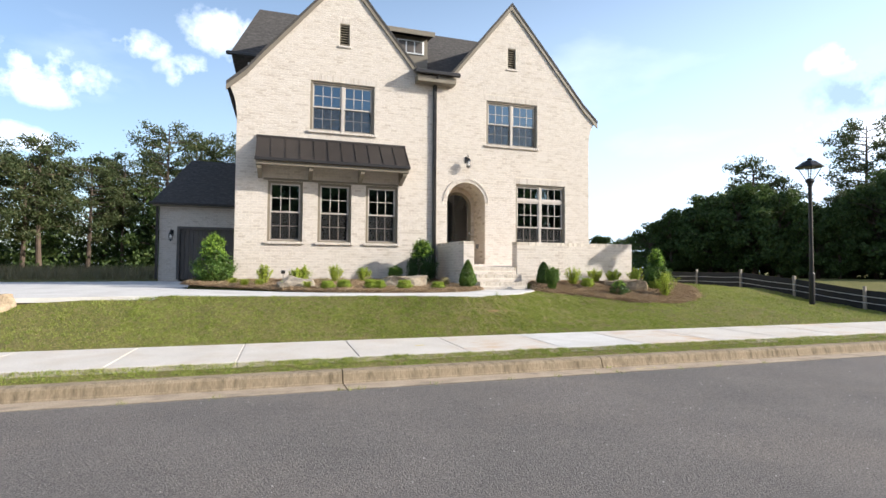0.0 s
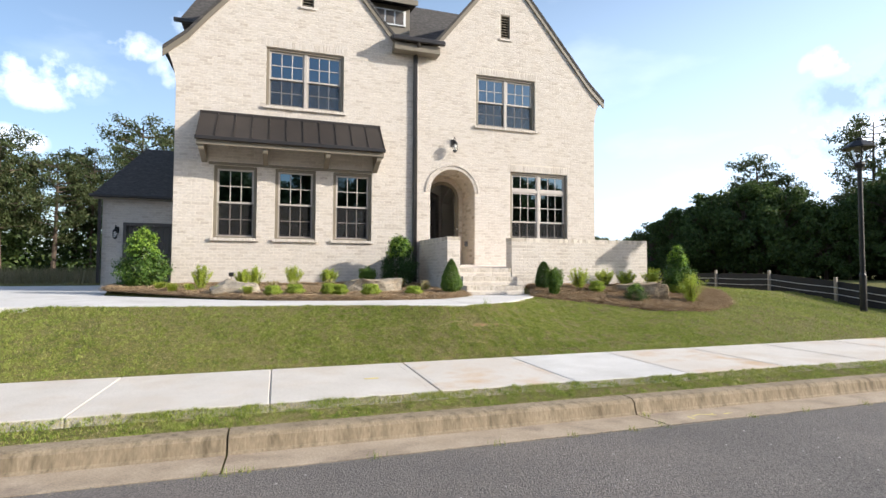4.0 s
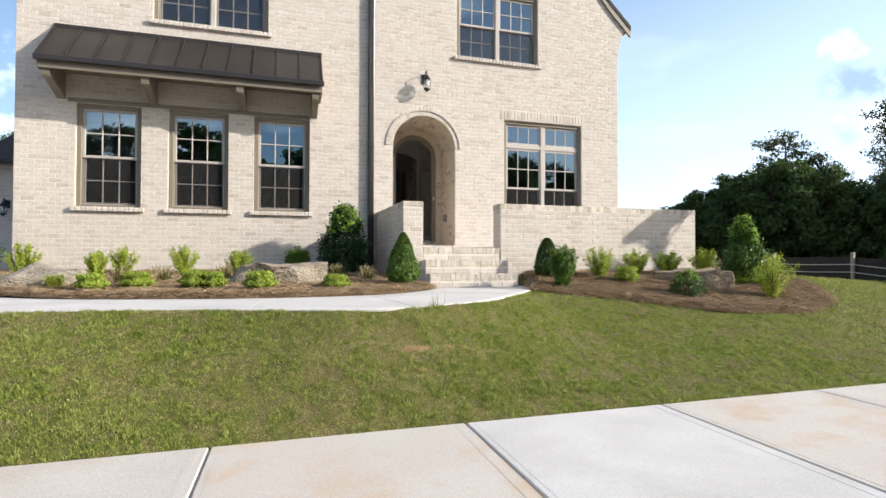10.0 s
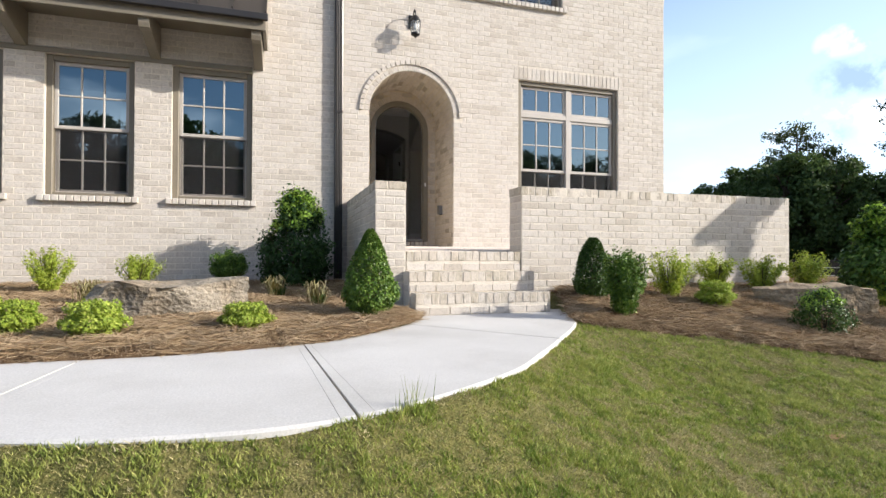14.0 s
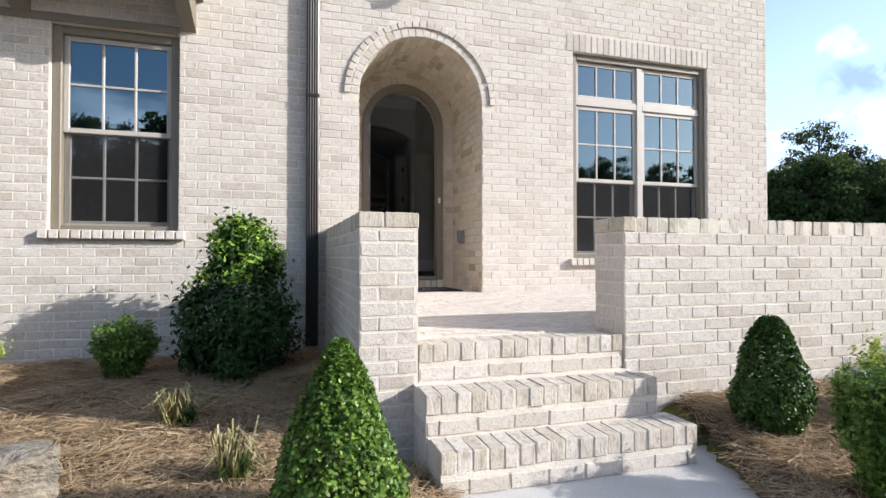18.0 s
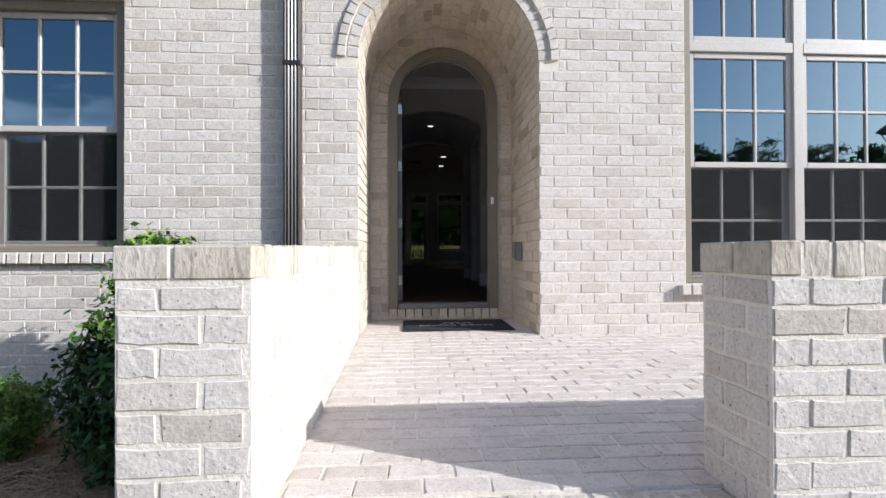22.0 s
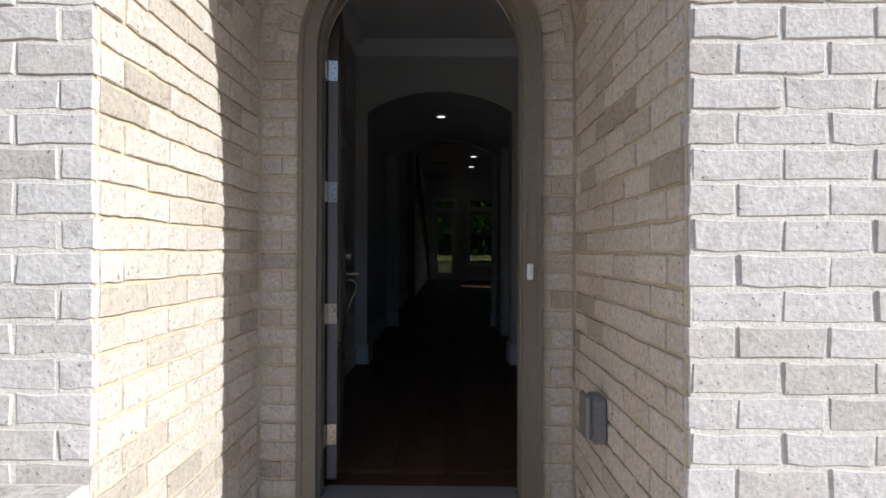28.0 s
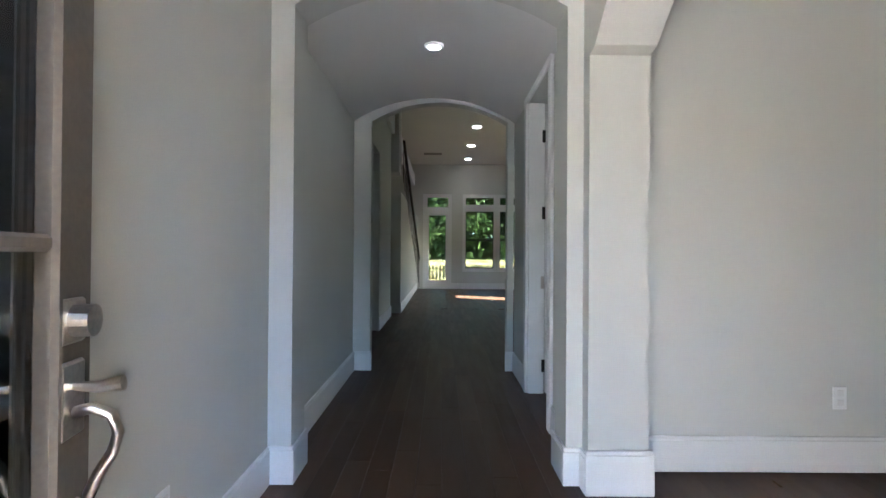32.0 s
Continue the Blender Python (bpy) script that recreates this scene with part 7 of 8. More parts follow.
def holly(x, y, w, h, n, leaf, material, label, fresh=0.6):
    g = gen()
    p = cone_shape(n, g, w * 0.5, h)
    k = g.integers(0, 90, n)
    c = cone_shape(90, g, w * 0.5, h * 0.98)
    p = np.where((g.random(n) < 0.75)[:, None], c[k] + g.normal(0, w * 0.06, (n, 3)), p * np.array([0.9, 0.9, 0.97]))
    t = plant("evergreen_shrub", (x, y, gz(x, y)), p, leaf, 0.42, material, label, "shrub", "", 14, h * 0.8)
    tips = c[c[:, 2] > h * fresh]
    if len(tips):
        q = tips[g.integers(0, len(tips), n // 4)] * np.array([1.10, 1.10, 1.03]) + g.normal(0, w * 0.045, (n // 4, 3))
        v, f = leaf_quads(q, leaf * g.uniform(0.7, 1.1, len(q)), 0.45, 0.8, q - np.array([0, 0, 0.3 * h]))
        part("new_growth", np_mesh("new_growth", v, f, FRESH), FRESH, t, "bright green new growth")


def tuft(x, y, w, h, material, name, label, n=160):
    t = thing(name, (x, y, gz(x, y)), label, "grass tuft", "ornamental grass tufts")
    g = gen()
    a = g.uniform(0, 2 * np.pi, n)
    r = g.uniform(0.3, 1.0, n) * w * 0.6
    L = g.uniform(0.6, 1.1, n) * h
    o = g.normal(0, w * 0.08, (n, 2))
    z0 = np.zeros(n)
    b = np.column_stack([o, z0])
    m = np.column_stack([o + 0.5 * r[:, None] * np.column_stack([np.cos(a), np.sin(a)]), L])
    e = np.column_stack([o + r[:, None] * np.column_stack([np.cos(a), np.sin(a)]), L * 0.75])
    wv = np.column_stack([-np.sin(a), np.cos(a), z0]) * 0.004
    v = np.stack([b - wv, b + wv, m + wv, m - wv, e], 1).reshape(-1, 3)
    k = np.arange(n) * 5
    f = np.concatenate([np.column_stack([k, k + 1, k + 2, k + 3]), np.column_stack([k + 3, k + 2, k + 4, k + 4])])
    tri = np.concatenate([np.column_stack([k, k + 1, k + 2]), np.column_stack([k, k + 2, k + 3]), np.column_stack([k + 3, k + 2, k + 4])])
    part("foliage", np_mesh("foliage", v, tri, material), material, t)


holly(4.17, 15.2, 1.0, 1.22, 13000, 0.055, BOX_DARK, "dense dark evergreen shrub against the brick wall")
box_cone(4.72, 12.62, 0.46, 0.74, blunt=0.68)
box_cone(7.12, 12.95, 0.40, 0.64, 15000, 0.5, EGG_LEAF, "dark egg-shaped clipped boxwood in pine straw")
for x, y, w, h in ((2.36, 15.1, 0.48, 0.42), (1.53, 14.95, 0.46, 0.48), (0.66, 14.9, 0.44, 0.46), (-0.36, 14.2, 0.40, 0.50), (0.44, 14.5, 0.36, 0.42), (8.0, 12.85, 0.46, 0.52), (8.97, 13.18, 0.46, 0.42), (9.45, 12.98, 0.5, 0.44), (10.3, 13.08, 0.5, 0.46), (10.03, 11.5, 0.66, 0.64)):
    spirea(x, y, w, h)
spirea(3.34, 15.2, 0.46, 0.48, False)
spirea(7.02, 12.30, 0.42, 0.64, False)
for x, y, w, h in ((1.5, 12.4, 0.3, 0.22), (2.12, 12.3, 0.27, 0.24), (2.34, 12.28, 0.25, 0.22), (2.88, 11.98, 0.32, 0.24), (3.76, 12.12, 0.3, 0.19), (1.1, 12.2, 0.28, 0.21), (8.22, 12.45, 0.33, 0.27), (10.35, 12.3, 0.36, 0.24)):
    box_ball(x, y, w, h)
holly(8.72, 11.72, 0.50, 0.36, 3800, 0.030, EGG_LEAF, "low rounded dark green shrub in pine straw")
holly(10.51, 12.42, 0.76, 1.06, 11000, 0.065, HOLLY_LEAF, "conical young evergreen tree in the bed")
holly(-1.72, 15.3, 1.05, 1.22, 11000, 0.065, HOLLY_LEAF, "conical young evergreen at the driveway corner")
for x, y in ((-1.1, 14.0), (-0.45, 13.3), (0.65, 12.5), (-0.8, 13.5), (0.15, 12.8)):
    tuft(x, y, 0.36, 0.18, SPIREA, "liriope_tuft", "arching yellow-green grass tuft in pine straw")
for x, y in ((1.54, 13.45), (2.30, 13.73), (3.93, 14.0), (4.3, 13.2), (1.1, 13.2)):
    tuft(x, y, 0.42, 0.24, THATCH, "dry_tuft", "small sparse dry straw-coloured plant", 70)
    tuft(x + 0.03, y, 0.26, 0.13, EGG_LEAF, "low_perennial", "low dark green perennial in pine straw", 90)


def boulder(x, y, sx, sy, sz, rz, label, seed, tilt=0, material=ROCK):
    """A broken, layered rock: a ball trimmed by planes, with ledges along its beds."""
    r = random.Random(seed)
    planes = [(Vector((math.cos(a), math.sin(a), r.uniform(-0.25, 0.35))).normalized(), r.uniform(0.62, 0.82)) for a in [k * 0.78 + r.uniform(-0.25, 0.25) for k in range(8)]]
    planes += [(Vector((r.uniform(-0.15, 0.15), r.uniform(-0.15, 0.15), 1)).normalized(), 0.5), (Vector((r.uniform(-0.6, 0.6), r.uniform(-0.6, 0.2), 0.8)).normalized(), 0.62), (Vector((0, 0, -1)), 0.5)]
    b = bmesh.new()
    bmesh.ops.create_icosphere(b, subdivisions=6, radius=1.15)
    for v in b.verts:
        p = v.co.copy()
        for n, d in planes:
            q = p.dot(n) - d
            if q > 0:
                p -= n * q * 0.96
        s = Vector((seed, seed * 0.7, 0))
        bed = p.z * 3.6 + 1.5 * noise.noise(p * 1.7 + s)
        f = bed - math.floor(bed)
        ledge = (0.006 if f < 0.85 else -0.012) * (0.4 + noise.noise(Vector((math.floor(bed) * 3.1, p.x * 2, p.y * 2)) + s))
        k = 1 + ledge + 0.10 * noise.noise(p * 1.9 + s) + 0.035 * noise.noise(p * 5 + s) + 0.012 * noise.noise(p * 17 + s)
        v.co = Vector((p.x * k * sx / 1.45, p.y * k * sy / 1.45, (p.z + 0.10 * noise.noise(p * 2.3 + s) + 0.03 * noise.noise(p * 6 + s)) * sz))
    me = bpy.data.meshes.new("boulder")
    b.to_mesh(me)
    b.free()
    me.materials.append(material)
    ob = tagged(new("boulder", me), label, "boulder", "landscape boulders")
    ob.matrix_world = pose(x, y, gz(x, y) + sz * 0.16, tilt, 0, rz)
    return ob


boulder(3.10, 13.0, 1.10, 0.66, 0.41, 10, "large flat grey-brown boulder in pine straw", 2.0)
boulder(0.40, 12.85, 0.85, 0.5, 0.32, 12, "slanted pale grey slab of rock in pine straw", 5.0, 16)
boulder(9.42, 12.35, 1.05, 0.36, 0.36, -34, "long low tan boulder among shrubs", 9.0, material=TAN_ROCK)
boulder(-4.75, 10.6, 0.85, 0.55, 0.30, 20, "tan boulder beside the driveway", 12.0, material=TAN_ROCK)

sp = thing("garden_spotlight", (0.12, 15.6, gz(0.12, 15.6)), "small black garden spotlight by the wall", "spotlight")
part("stake", Shape().tube([(0.12, 15.6, gz(0.12, 15.6) - 0.05), (0.12, 15.6, gz(0.12, 15.6) + 0.22)], 0.008, 8), BLACK, sp)
part("head", Shape().obox(pose(0.12, 15.62, gz(0.12, 15.6) + 0.27, -25), 0.12, 0.08, 0.09, 0.015), BLACK, sp)

# ---- turf ----
WALK_POLY = [tuple(p) for p in ia] + [tuple(p) for p in oa[::-1]]


def blades(x, y, h, w, seed, lean=0.5):
    g = np.random.default_rng(seed)
    n = len(x)
    a = g.uniform(0, 2 * np.pi, n)
    L = g.uniform(0.6, 1.25, n) * h
    b = np.column_stack([x, y, ground_z(x, y) + lump_z(x, y) - 0.004])
    t = b + np.column_stack([np.cos(a) * L * lean * g.uniform(0.2, 1, n), np.sin(a) * L * lean * g.uniform(0.2, 1, n), L])
    c = a + g.uniform(0.6, 2.5, n)
    wv = np.column_stack([np.cos(c), np.sin(c), np.zeros(n)]) * w
    v = np.stack([b - wv, b + wv, t], 1).reshape(-1, 3)
    return v, np.arange(3 * n).reshape(-1, 3)


def lawn_ok(x, y):
    ok = ~in_poly(x, y, WALK_POLY) & ~in_poly(x, y, LBED) & ~in_poly(x, y, RBED)
    return ok & ~((x < -2.0) & (y > 11.15 + 0.176 * (x + 2.2))) & ~((x > -1.4) & (x < 10.6) & (y > 13.3))


def vigour(x, y):
    """How lush the turf grows: tufts within broad uneven patches."""
    return 0.48 * lattice(x, y, 0.095, 21) + 0.46 * lattice(x, y, 0.045, 22) + 0.20 * lattice(x, y, 0.45, 23) + 0.16 * lattice(x, y, 1.6, 24)


g = np.random.default_rng(11)
green, dry = [[], [], 0], [[], [], 0]
for x0, x1, y0, y1, n, h, w in ((-2.5, 9.5, SW1 - 0.01, 12.2, 300000, 0.025, 0.0036), (0.5, 9.3, SW1 - 0.01, 11.6, 380000, 0.022, 0.0028), (-12, -2.3, SW1 - 0.01, 11.3, 62000, 0.030, 0.005), (9.5, 17, SW1 - 0.01, 13.5, 70000, 0.032, 0.006),
                                (0.0, 8, VERGE + 0.01, SW0 + 0.012, 60000, 0.024, 0.0028), (-9, 0, VERGE + 0.01, SW0 + 0.01, 26000, 0.026, 0.004), (8, 18, VERGE + 0.01, SW0 + 0.01, 30000, 0.026, 0.004)):
    x, y = g.uniform(x0, x1, n), g.uniform(y0, y1, n)
    v = vigour(x, y)
    bare = ((x - 4.17) / 0.22) ** 2 + ((y - 9.60) / 0.06) ** 2 < 1 + 0.5 * np.sin(x * 31) * np.sin(y * 37)
    seam = (np.abs(y - 9.66 - 0.02 * np.sin(x * 5) - 0.012 * np.sin(x * 17)) < 0.014 + 0.012 * np.sin(x * 7)) & (x > 2.4) & (x < 5.2)
    thin = np.clip((x - x0) / 1.6, 0, 1) * np.clip((x1 - x) / 1.6, 0, 1) * np.clip((y1 - y) / 0.5, 0, 1) if w < 0.003 and y1 > 9 else 1.0
    ok = lawn_ok(x, y) & (g.random(n) < thin) & ~(bare & (g.random(n) < 0.85)) & ~seam
    tan = v + g.normal(0, 0.28, n) < -0.22
    for store, pick, hh, ww, lean in ((green, ok & ~tan, h * np.clip(0.88 + 0.95 * v, 0.35, 1.7), w, 1.1), (dry, ok & tan, h * 0.55, w * 0.8, 2.2)):
        if np.isscalar(hh):
            hh = np.full(n, hh)
        a, b = blades(x[pick], y[pick], hh[pick], ww, n, lean)
        store[0].append(a)
        store[1].append(b + store[2])
        store[2] += len(a)
part("turf", np_mesh("turf", np.concatenate(green[0]), np.concatenate(green[1]), GRASS), GRASS, ground, "", "stuff")
part("thatch", np_mesh("thatch", np.concatenate(dry[0]), np.concatenate(dry[1]), THATCH), THATCH, ground, "dry tan thatch between the grass", "stuff")

# worn spots in the lawn
for k, (x, y, rx, ry) in enumerate(((4.17, 9.60, 0.12, 0.035), (4.16, 9.38, 0.06, 0.025), (4.45, 9.63, 0.05, 0.016), (6.9, 10.3, 0.08, 0.03))):
    rr = random.Random(k)
    vs = [(x, y, float(ground_z(x, y) + lump_z(x, y)) + 0.010)]
    for i in range(28):
        a = 2 * math.pi * i / 28
        q = rr.uniform(0.55, 1.2)
        px, py = x + rx * q * math.cos(a), y + ry * q * math.sin(a)
        vs.append((px, py, float(ground_z(px, py) + lump_z(px, py)) + 0.004))
    slab("bare_soil", Shape().add(vs, [(0, 1 + i, 1 + (i + 1) % 28) for i in range(28)]), CLAY, "small worn patch of bare reddish clay", "bare soil")
gp = np.random.default_rng(23)
px, py = gp.uniform(-4, 9, 420), gp.uniform(1.0, 5.95, 420)
pr = gp.uniform(0.003, 0.011, 420)
pz = 0.045 - 0.015 * (py + 1.5) / 7.5
tet = np.array([(1, 0, 0), (-0.5, 0.87, 0), (-0.5, -0.87, 0), (0.1, 0.1, 0.9)])
pv = (np.stack([px, py, pz], 1)[:, None] + tet[None] * pr[:, None, None] * gp.uniform(0.6, 1.3, (420, 4, 1))).reshape(-1, 3)
pf = (np.arange(420)[:, None, None] * 4 + np.array([(0, 1, 3), (1, 2, 3), (2, 0, 3)])[None]).reshape(-1, 3)
slab("stone_chips", np_mesh("stone_chips", pv, pf, PEBBLE), PEBBLE, "loose pale stone chips on the asphalt", "gravel", "stuff")

# crumbled asphalt edge along the gutter
ge = np.random.default_rng(29)
px = ge.uniform(-9, 12, 2600)
py = 6.095 - np.abs(ge.normal(0, 0.028, 2600)) + 0.018 * lattice(px, px * 0, 0.3, 31)
pr = ge.uniform(0.004, 0.014, 2600)
pz = np.full(2600, 0.028)
ev = (np.stack([px, py, pz], 1)[:, None] + tet[None] * pr[:, None, None] * ge.uniform(0.6, 1.3, (2600, 4, 1))).reshape(-1, 3)
ef = (np.arange(2600)[:, None, None] * 4 + np.array([(0, 1, 3), (1, 2, 3), (2, 0, 3)])[None]).reshape(-1, 3)
slab("asphalt_crumbs", np_mesh("asphalt_crumbs", ev, ef, CRUMB), CRUMB, "crumbled asphalt edge along the gutter", "gravel", "stuff")
# sprayed utility marks on the gutter and street
for x, y, L, rz in ((5.15, 6.33, 0.16, 20), (5.28, 6.30, 0.13, -35), (5.36, 6.36, 0.15, 60), (5.5, 6.28, 0.12, 5), (5.02, 6.26, 0.11, 80)):
    part("paint_mark", Shape().obox(pose(x, y, 0.0345 - 0.0667 * (y - 6.095) + 0.001, -3.8, 0, 0) @ pose(0, 0, 0, 0, 0, rz), L, 0.022, 0.0015), YELLOW, kerb, "faded yellow utility mark")

# sprouts at the walkway's edge and along the kerb joint
def sprout(x, y, z, h, n, seed, label="few thin grass sprouts beside concrete"):
    g = np.random.default_rng(seed)
    t = thing("grass_sprout", (x, y, z), label, "grass tuft", "stray grass sprouts")
    o = g.normal(0, 0.03, (n, 2))
    a, L = g.uniform(0, 6.28, n), g.uniform(0.5, 1.1, n) * h
    b0 = np.column_stack([o, np.zeros(n)])
    b1 = np.column_stack([o[:, 0] + 0.3 * L * np.cos(a), o[:, 1] + 0.3 * L * np.sin(a), L])
    wv = np.column_stack([-np.sin(a), np.cos(a), np.zeros(n)]) * 0.0022
    v = np.stack([b0 - wv, b0 + wv, b1], 1).reshape(-1, 3)
    part("foliage", np_mesh("foliage", v, np.arange(3 * n).reshape(-1, 3), GRASS), GRASS, t)


sprout(4.50, 10.17, 0.87, 0.15, 16, 1)
sprout(4.44, 10.14, 0.87, 0.10, 12, 2)
for k, (x, y) in enumerate(((4.56, 6.12), (4.62, 6.4), (2.9, 6.09), (0.85, 6.10), (0.98, 6.09), (0.72, 6.09), (-0.6, 6.09), (3.6, 6.10), (5.6, 6.09), (1.9, 6.09), (7.2, 6.10), (4.2, 6.09), (6.3, 6.09), (-1.5, 6.09))):
    sprout(x, y, 0.03, 0.05, 24, 20 + k, "small weeds growing in the kerb joint")

# ---- street lamp, fence ----
lx, ly = 14.7, 10.95
lz = float(ground_z(lx, ly)) - 0.02
sl = thing("street_lamp", (lx, ly, lz), "black post-top street lamp with open lantern", "street lamp")
part("post", Shape().lathe([(0.075, lz - 0.1), (0.075, lz + 0.9), (0.055, lz + 0.95), (0.05, lz + 3.45), (0.07, lz + 3.46), (0.07, lz + 3.52)], lx, ly, 16), BLACK, sl)
part("collar", Shape().lathe([(0.06, lz + 3.5), (0.12, lz + 3.6), (0.1, lz + 3.66), (0.04, lz + 3.68)], lx, ly, 12), BLACK, sl)
for k in range(4):
    a = math.pi / 4 + k * math.pi / 2
    part("lantern_arm", Shape().tube([(lx + 0.07 * math.cos(a), ly + 0.07 * math.sin(a), lz + 3.6), (lx + 0.3 * math.cos(a), ly + 0.3 * math.sin(a), lz + 4.02)], 0.012, 6), BLACK, sl)
part("lantern_glass", Shape().lathe([(0.09, lz + 3.66), (0.2, lz + 4.0), (0.18, lz + 4.01)], lx, ly, 4), CLEAR_GLASS, sl)
part("lantern_roof", Shape().lathe([(0.36, lz + 4.0), (0.35, lz + 4.03), (0.16, lz + 4.18), (0.06, lz + 4.2), (0.07, lz + 4.25), (0.02, lz + 4.28)], lx, ly, 8), BLACK, sl)
fc = thing("silt_fence", (14.0, 12.0, 0.8), "black fabric fence on weathered posts with pale cords", "fence")
FP = [(15.6, 26.4), (15.7, 24.4), (15.75, 22.4), (15.8, 20.4), (15.82, 18.4), (15.84, 16.4), (15.84, 14.36), (15.84, 12.35), (15.9, 10.3), (16.1, 8.95)]
for (x0, y0), (x1, y1) in zip(FP, FP[1:]):
    z0, z1 = float(ground_z(x0, max(y0, 9.4))), float(ground_z(x1, max(y1, 9.4)))
    n = Vector((y0 - y1, x1 - x0, 0)).normalized() * 0.004
    part("fabric", Shape().add([(x0 + n.x, y0 + n.y, z0 - 0.2), (x1 + n.x, y1 + n.y, z1 - 0.2), (x1 + n.x, y1 + n.y, z1 + 0.55), (x0 + n.x, y0 + n.y, z0 + 0.55), (x0 - n.x, y0 - n.y, z0 - 0.2), (x1 - n.x, y1 - n.y, z1 - 0.2), (x1 - n.x, y1 - n.y, z1 + 0.55), (x0 - n.x, y0 - n.y, z0 + 0.55)],
         [(0, 1, 2, 3), (7, 6, 5, 4), (3, 2, 6, 7), (0, 4, 5, 1), (0, 3, 7, 4), (1, 5, 6, 2)]), SILT, fc)
    part("post", Shape().box(x0 - 0.035 - 0.045, y0 - 0.035, z0 - 0.2, x0 + 0.035 - 0.045, y0 + 0.035, z0 + 0.66, 0.005), PALE_WOOD, fc)
    for h in (0.2, 0.38):
        part("cord", Shape().tube([(x0 - 0.09, y0, z0 + h), ((x0 + x1) / 2 - 0.05, (y0 + y1) / 2, (z0 + z1) / 2 + h - 0.02), (x1 - 0.09, y1, z1 + h)], 0.009, 5), CORD, fc)


# ---- trees ----
def pine(name, h, seed, n_limb=36, spread=2.6, low=0.42):
    r = random.Random(seed)
    g = np.random.default_rng(seed)
    t = thing(name, (0, 0, 0), "tall loblolly pine with a ragged dark crown", "tree", "woodland trees")
    s = Shape()
    bend = r.uniform(-0.4, 0.4)
    tr = lambda u: Vector((bend * math.sin(u * 2.2), 0.3 * bend * math.sin(u * 3), u * h))
    s.tube([tr(k / 9) for k in range(10)], [0.20 * (1 - 0.85 * k / 9) + 0.01 for k in range(10)], 8)
    pts, siz = [], []
    for k in range(n_limb):
        u = low + (0.99 - low) * (k + r.random()) / n_limb
        a = r.uniform(0, 6.28)
        L = spread * (0.35 + 0.75 * math.sin(math.pi * min(1, (1.02 - u) / (1.0 - low) * 0.85 + 0.1))) * r.uniform(0.6, 1.15)
        p0 = tr(u)
        p1 = p0 + Vector((math.cos(a) * L * 0.6, math.sin(a) * L * 0.6, L * 0.12))
        p2 = p0 + Vector((math.cos(a) * L, math.sin(a) * L, L * r.uniform(0.1, 0.45)))
        s.tube([p0, p1, p2], [0.045, 0.03, 0.012], 5)
        for c, w in ((p2, 0.62), (p1 * 0.4 + p2 * 0.6 + Vector((0, 0, 0.15)), 0.6), (p1 + Vector((0, 0, 0.1)), 0.5)):
            m = r.randint(42, 66)
            pts.append(np.array(c) + g.normal(0, 1, (m, 3)) * np.array([w * 0.5, w * 0.5, w * 0.3]))
    part("trunk", s, BARK, t)
    p = np.concatenate(pts)
    v, f = leaf_quads(p, g.uniform(0.15, 0.36, len(p)), 0.36, 0.6)
    part("crown", np_mesh("crown", v, f, PINE_LEAF), PINE_LEAF, t)
    return t


def broadleaf(name, h, seed, spread=2.4, blobs=48, low=0.18):
    r = random.Random(seed)
    g = np.random.default_rng(seed)
    t = thing(name, (0, 0, 0), "full-crowned broadleaf tree at the wood's edge", "tree", "woodland trees")
    s = Shape()
    s.tube([(0, 0, 0), (0.1, 0, h * 0.3), (0.05, 0.1, h * 0.6), (0, 0, h * 0.92)], [0.2, 0.15, 0.1, 0.02], 8)
    pts = []
    for k in range(blobs):
        u = low + (0.95 - low) * r.random() ** 0.9
        R = spread * math.sin(math.pi * min(0.97, (u - low) / (1.05 - low) * 0.8 + 0.2)) * r.uniform(0.35, 1)
        a = r.uniform(0, 6.28)
        c = Vector((R * math.cos(a), R * math.sin(a), u * h))
        s.tube([(0.05, 0.05, u * h * 0.8), c * 0.6 + Vector((0, 0, u * h * 0.36)), c], [0.05, 0.035, 0.01], 5)
        w = r.uniform(0.45, 0.95)
        m = int(190 * w)
        d = g.normal(size=(m, 3))
        d /= np.linalg.norm(d, axis=1)[:, None]
        pts.append(np.array(c) + d * (0.55 + 0.5 * g.random((m, 1))) * np.array([w, w, w * 0.7]))
    part("trunk", s, BARK, t)
    p = np.concatenate(pts)
    v, f = leaf_quads(p, g.uniform(0.16, 0.34, len(p)), 0.6, 0.2)
    part("crown", np_mesh("crown", v, f, TREE_LEAF), TREE_LEAF, t)
    return t


protos = [pine("pine_tree", 12.5, 1, 34, 2.1, 0.46), pine("pine_tree", 11.0, 2, 34, 1.9, 0.48), pine("pine_tree", 10.0, 3, 36, 2.3, 0.36), broadleaf("broadleaf_tree", 8.5, 4), broadleaf("broadleaf_tree", 7.5, 5, 2.8, 50), broadleaf("broadleaf_tree", 9.5, 6, 2.2, 48)]
TALL = (12.5, 11.0, 10.0, 8.5, 7.5, 9.5)      # heights of the six models
spots = []
r = random.Random(5)


def bearing(az, far):
    return 2 + far * math.sin(radians(az)), 4 + far * math.cos(radians(az))


for row in range(2):
    for k in range(24):      # left wood
        u = k / 23
        spots.append((r.choice((0, 1, 2, 0, 1, 2, 0)), -46 + 44 * u + r.uniform(-1.5, 1.5), 34 + 15 * u + 6 * row + r.uniform(-2, 3), r.uniform(0.78, 1.06)))
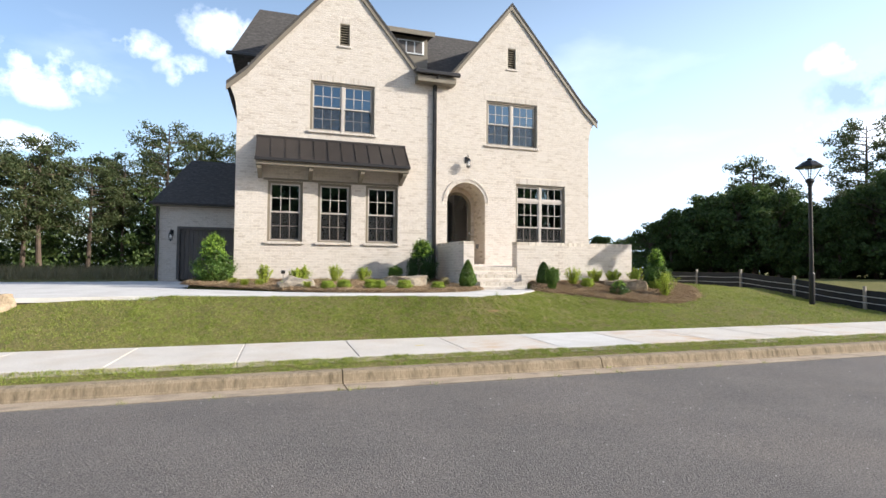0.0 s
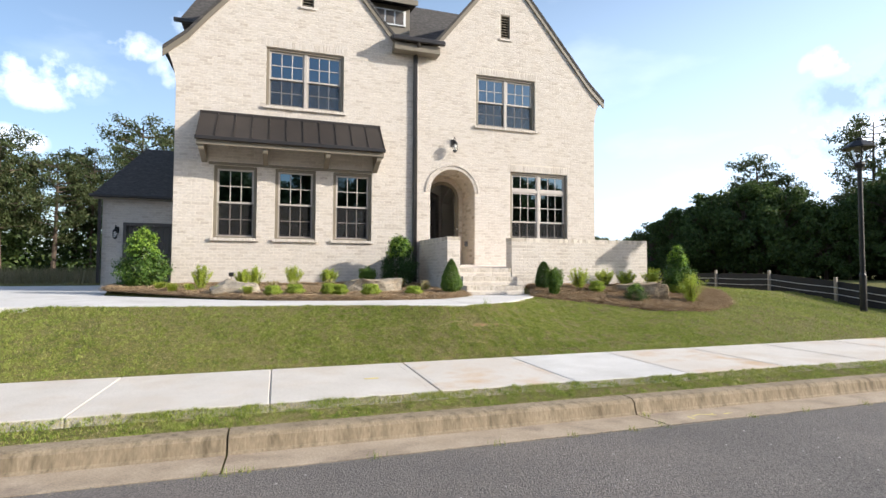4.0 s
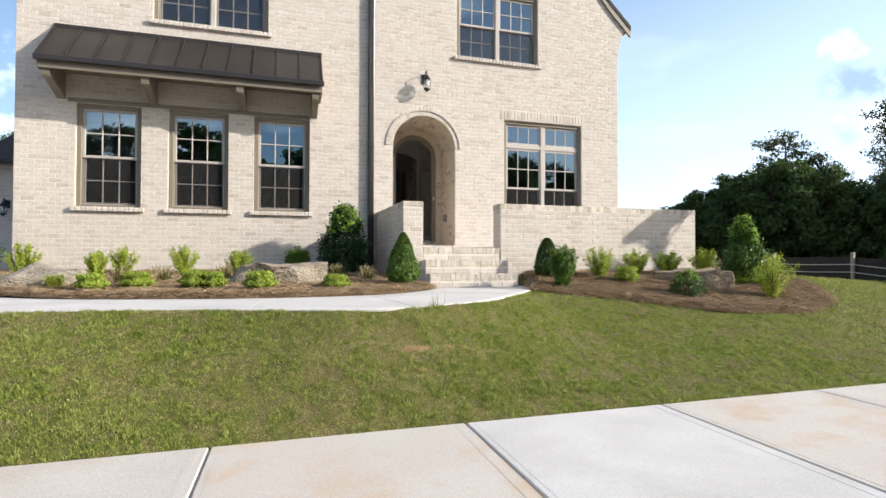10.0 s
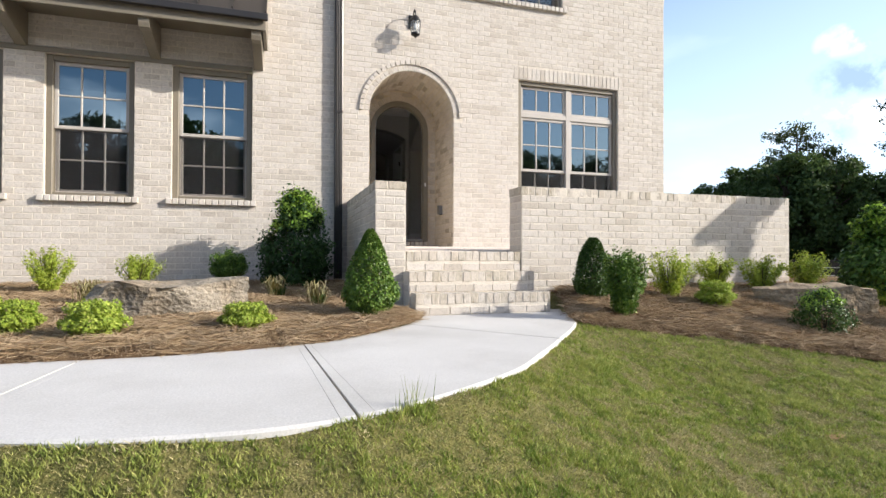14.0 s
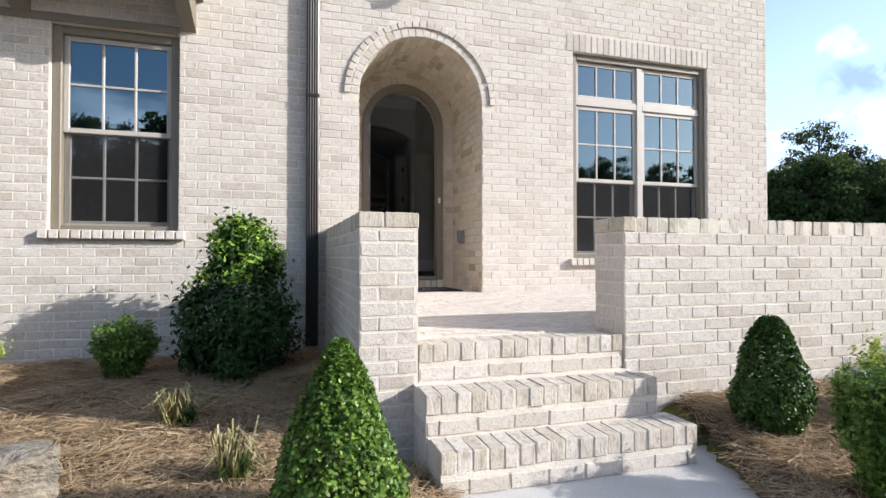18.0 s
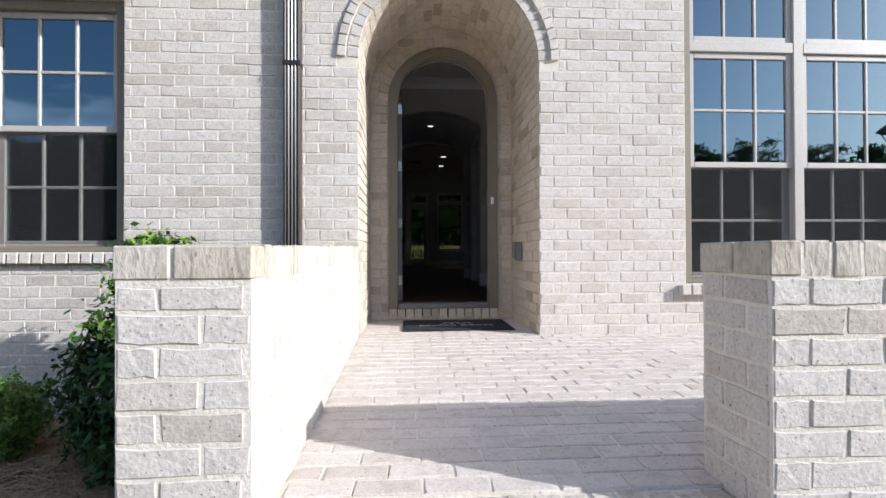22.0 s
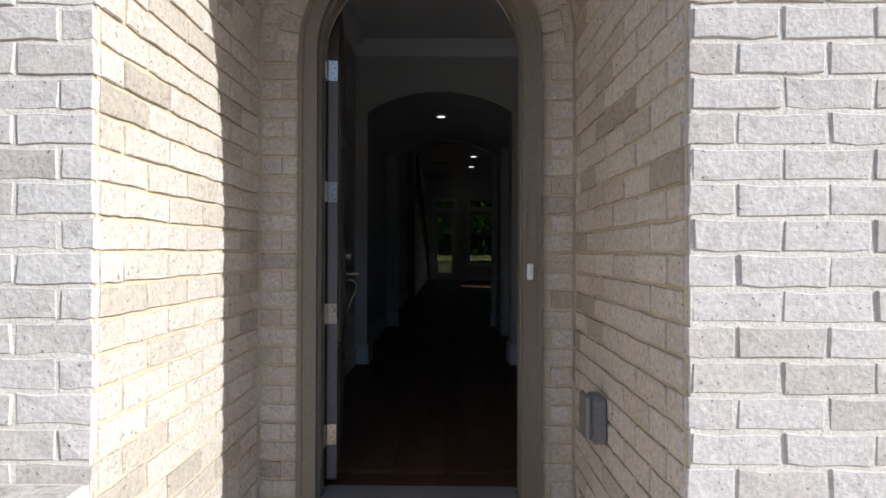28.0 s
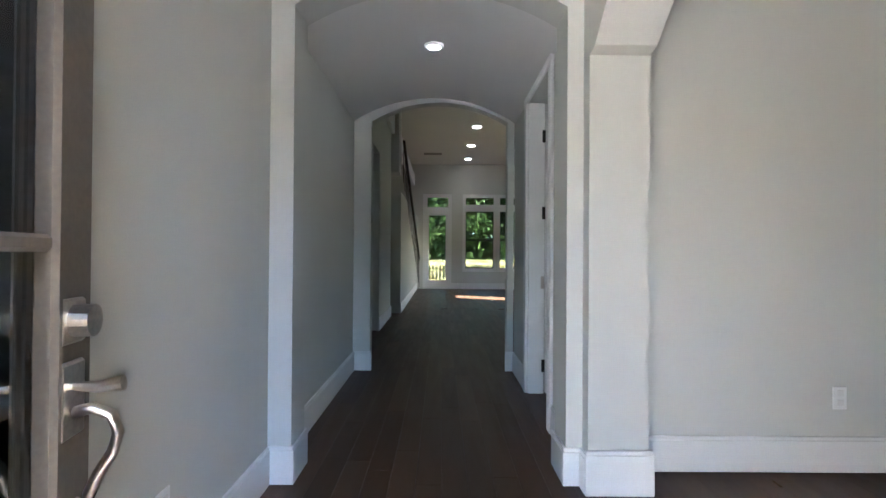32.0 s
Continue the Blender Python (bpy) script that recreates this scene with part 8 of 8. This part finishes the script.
# right wood: its skyline rises from a rounded western end to tall pines
SKY_AZ = (39.5, 41, 43, 46, 48, 50, 52, 54, 57, 58, 61, 68, 80)
SKY_H = (5.0, 8.0, 9.3, 9.8, 10.6, 11.2, 9.8, 8.8, 8.6, 10.0, 12.0, 12.5, 13.0)
for row, far in ((0, 66), (1, 72), (2, 79)):
    for k in range(26):
        az = 40.6 + 0.5 * row + 34 * k / 25 + r.uniform(-0.5, 0.5)
        kind = r.choice((3, 4, 5, 5, 4, 3)) if az < 47 else r.choice((3, 4, 5, 2, 4, 5, 2))
        spots.append((kind, *bearing(az, far + r.uniform(-2.5, 2.5)), (np.interp(az, SKY_AZ, SKY_H) * r.uniform(0.80, 1.0) + 1.3) / TALL[kind]))
for az, far, h, kind in ((50.2, 74, 15.4, 2), (49.1, 77, 13.2, 1), (52.6, 76, 13.0, 2), (59.0, 80, 20.2, 0), (61.3, 84, 19.0, 1), (64, 80, 18.5, 0), (68, 82, 18, 1)):
    spots.append((kind, *bearing(az, far), h / TALL[kind]))
for k in range(9):       # far trees beyond the gap
    kind = r.choice((3, 4, 5))
    spots.append((kind, *bearing(31 + 9.6 * k / 8 + r.uniform(-0.4, 0.4), 128 + r.uniform(-6, 6)), r.uniform(9.5, 11.5) / TALL[kind]))
for row in range(2):
    for k in range(13):      # behind the house
        spots.append((r.choice((3, 4, 5, 4)), -8 + 28 * k / 12 + r.uniform(-1, 1), 47 + 6 * row + r.uniform(-2, 2), r.uniform(0.85, 1.1)))
for k in range(78):      # across the street
    kind = r.choice((0, 1, 2, 3, 4, 5, 4))
    spots.append((kind, -68 + 136 * k / 77 + r.uniform(-1.2, 1.2), -33 + r.uniform(-5, 4), r.uniform(11.6, 15.2) / TALL[kind]))
for k, x, y, sc in spots:
    m = pose(x, y, -0.3, 0, 0, r.uniform(0, 360)) @ Matrix.Scale(sc, 4)
    copy_thing(protos[k], m)
for k, p in enumerate(protos):
    p.matrix_basis = pose(-50 - 4 * k, 30 + 2 * k, -0.3)


def thicket(name, line, n, h, depth, seed, label):
    """Undergrowth: clumps of leaves along a line."""
    g = np.random.default_rng(seed)
    p = np.array(line, float)
    u = g.random(n // 60) * (len(p) - 1)
    i = np.clip(u.astype(int), 0, len(p) - 2)
    c = p[i] + (p[i + 1] - p[i]) * (u - i)[:, None] + g.normal(0, depth, (len(u), 2))
    z = h * g.random(len(u)) ** 1.4
    q = np.repeat(np.column_stack([c, z]), 60, 0) + g.normal(0, 0.55, (len(u) * 60, 3))
    q[:, 2] = np.abs(q[:, 2])
    v, f = leaf_quads(q, g.uniform(0.2, 0.42, len(q)), 0.6, 0.2)
    slab(name, np_mesh(name, v, f, TREE_LEAF), TREE_LEAF, label, "undergrowth", "stuff")


thicket("undergrowth", [(-50, 36), (-24, 46), (0, 54)], 42000, 3.8, 2.4, 31, "dark leafy undergrowth at the wood's edge")
thicket("undergrowth", [(-58, 46), (-28, 58), (0, 66)], 60000, 6.5, 2.0, 36, "dark leafy thicket deep in the wood")
thicket("undergrowth", [(49, 62), (58, 52), (72, 24)], 34000, 6.0, 2.4, 32, "dark leafy undergrowth at the wood's edge")
thicket("undergrowth", [(-8, 46), (20, 48)], 30000, 8.0, 2.0, 33, "leafy undergrowth behind the deck")
thicket("undergrowth", [(-64, -36), (64, -36)], 64000, 10.5, 2.0, 34, "dark leafy undergrowth across the street")
gm = np.random.default_rng(17)
x, y = gm.uniform(-45, -5, 16000), gm.uniform(24, 38, 16000)
a, b = blades(x, y, np.full(len(x), 0.6), 0.02, 5)
slab("meadow_grass", np_mesh("meadow_grass", a, b, DRY_GRASS), DRY_GRASS, "rough brown meadow grass before the wood", "grass", "stuff")

# ---- brickwork of the large walls ----
brick_pieces(courses(0.9, 10.5, facade_spans, shift=-1.255), front_frame, wall_front, 290, lambda u, z: abs(u - 7.0) + 0.8 * abs(z - 2.6))
brick_pieces(courses(0.9, 3.85, garage_spans), lambda u, z: pose(u, GF, z), gw, 0, lambda u, z: 0)
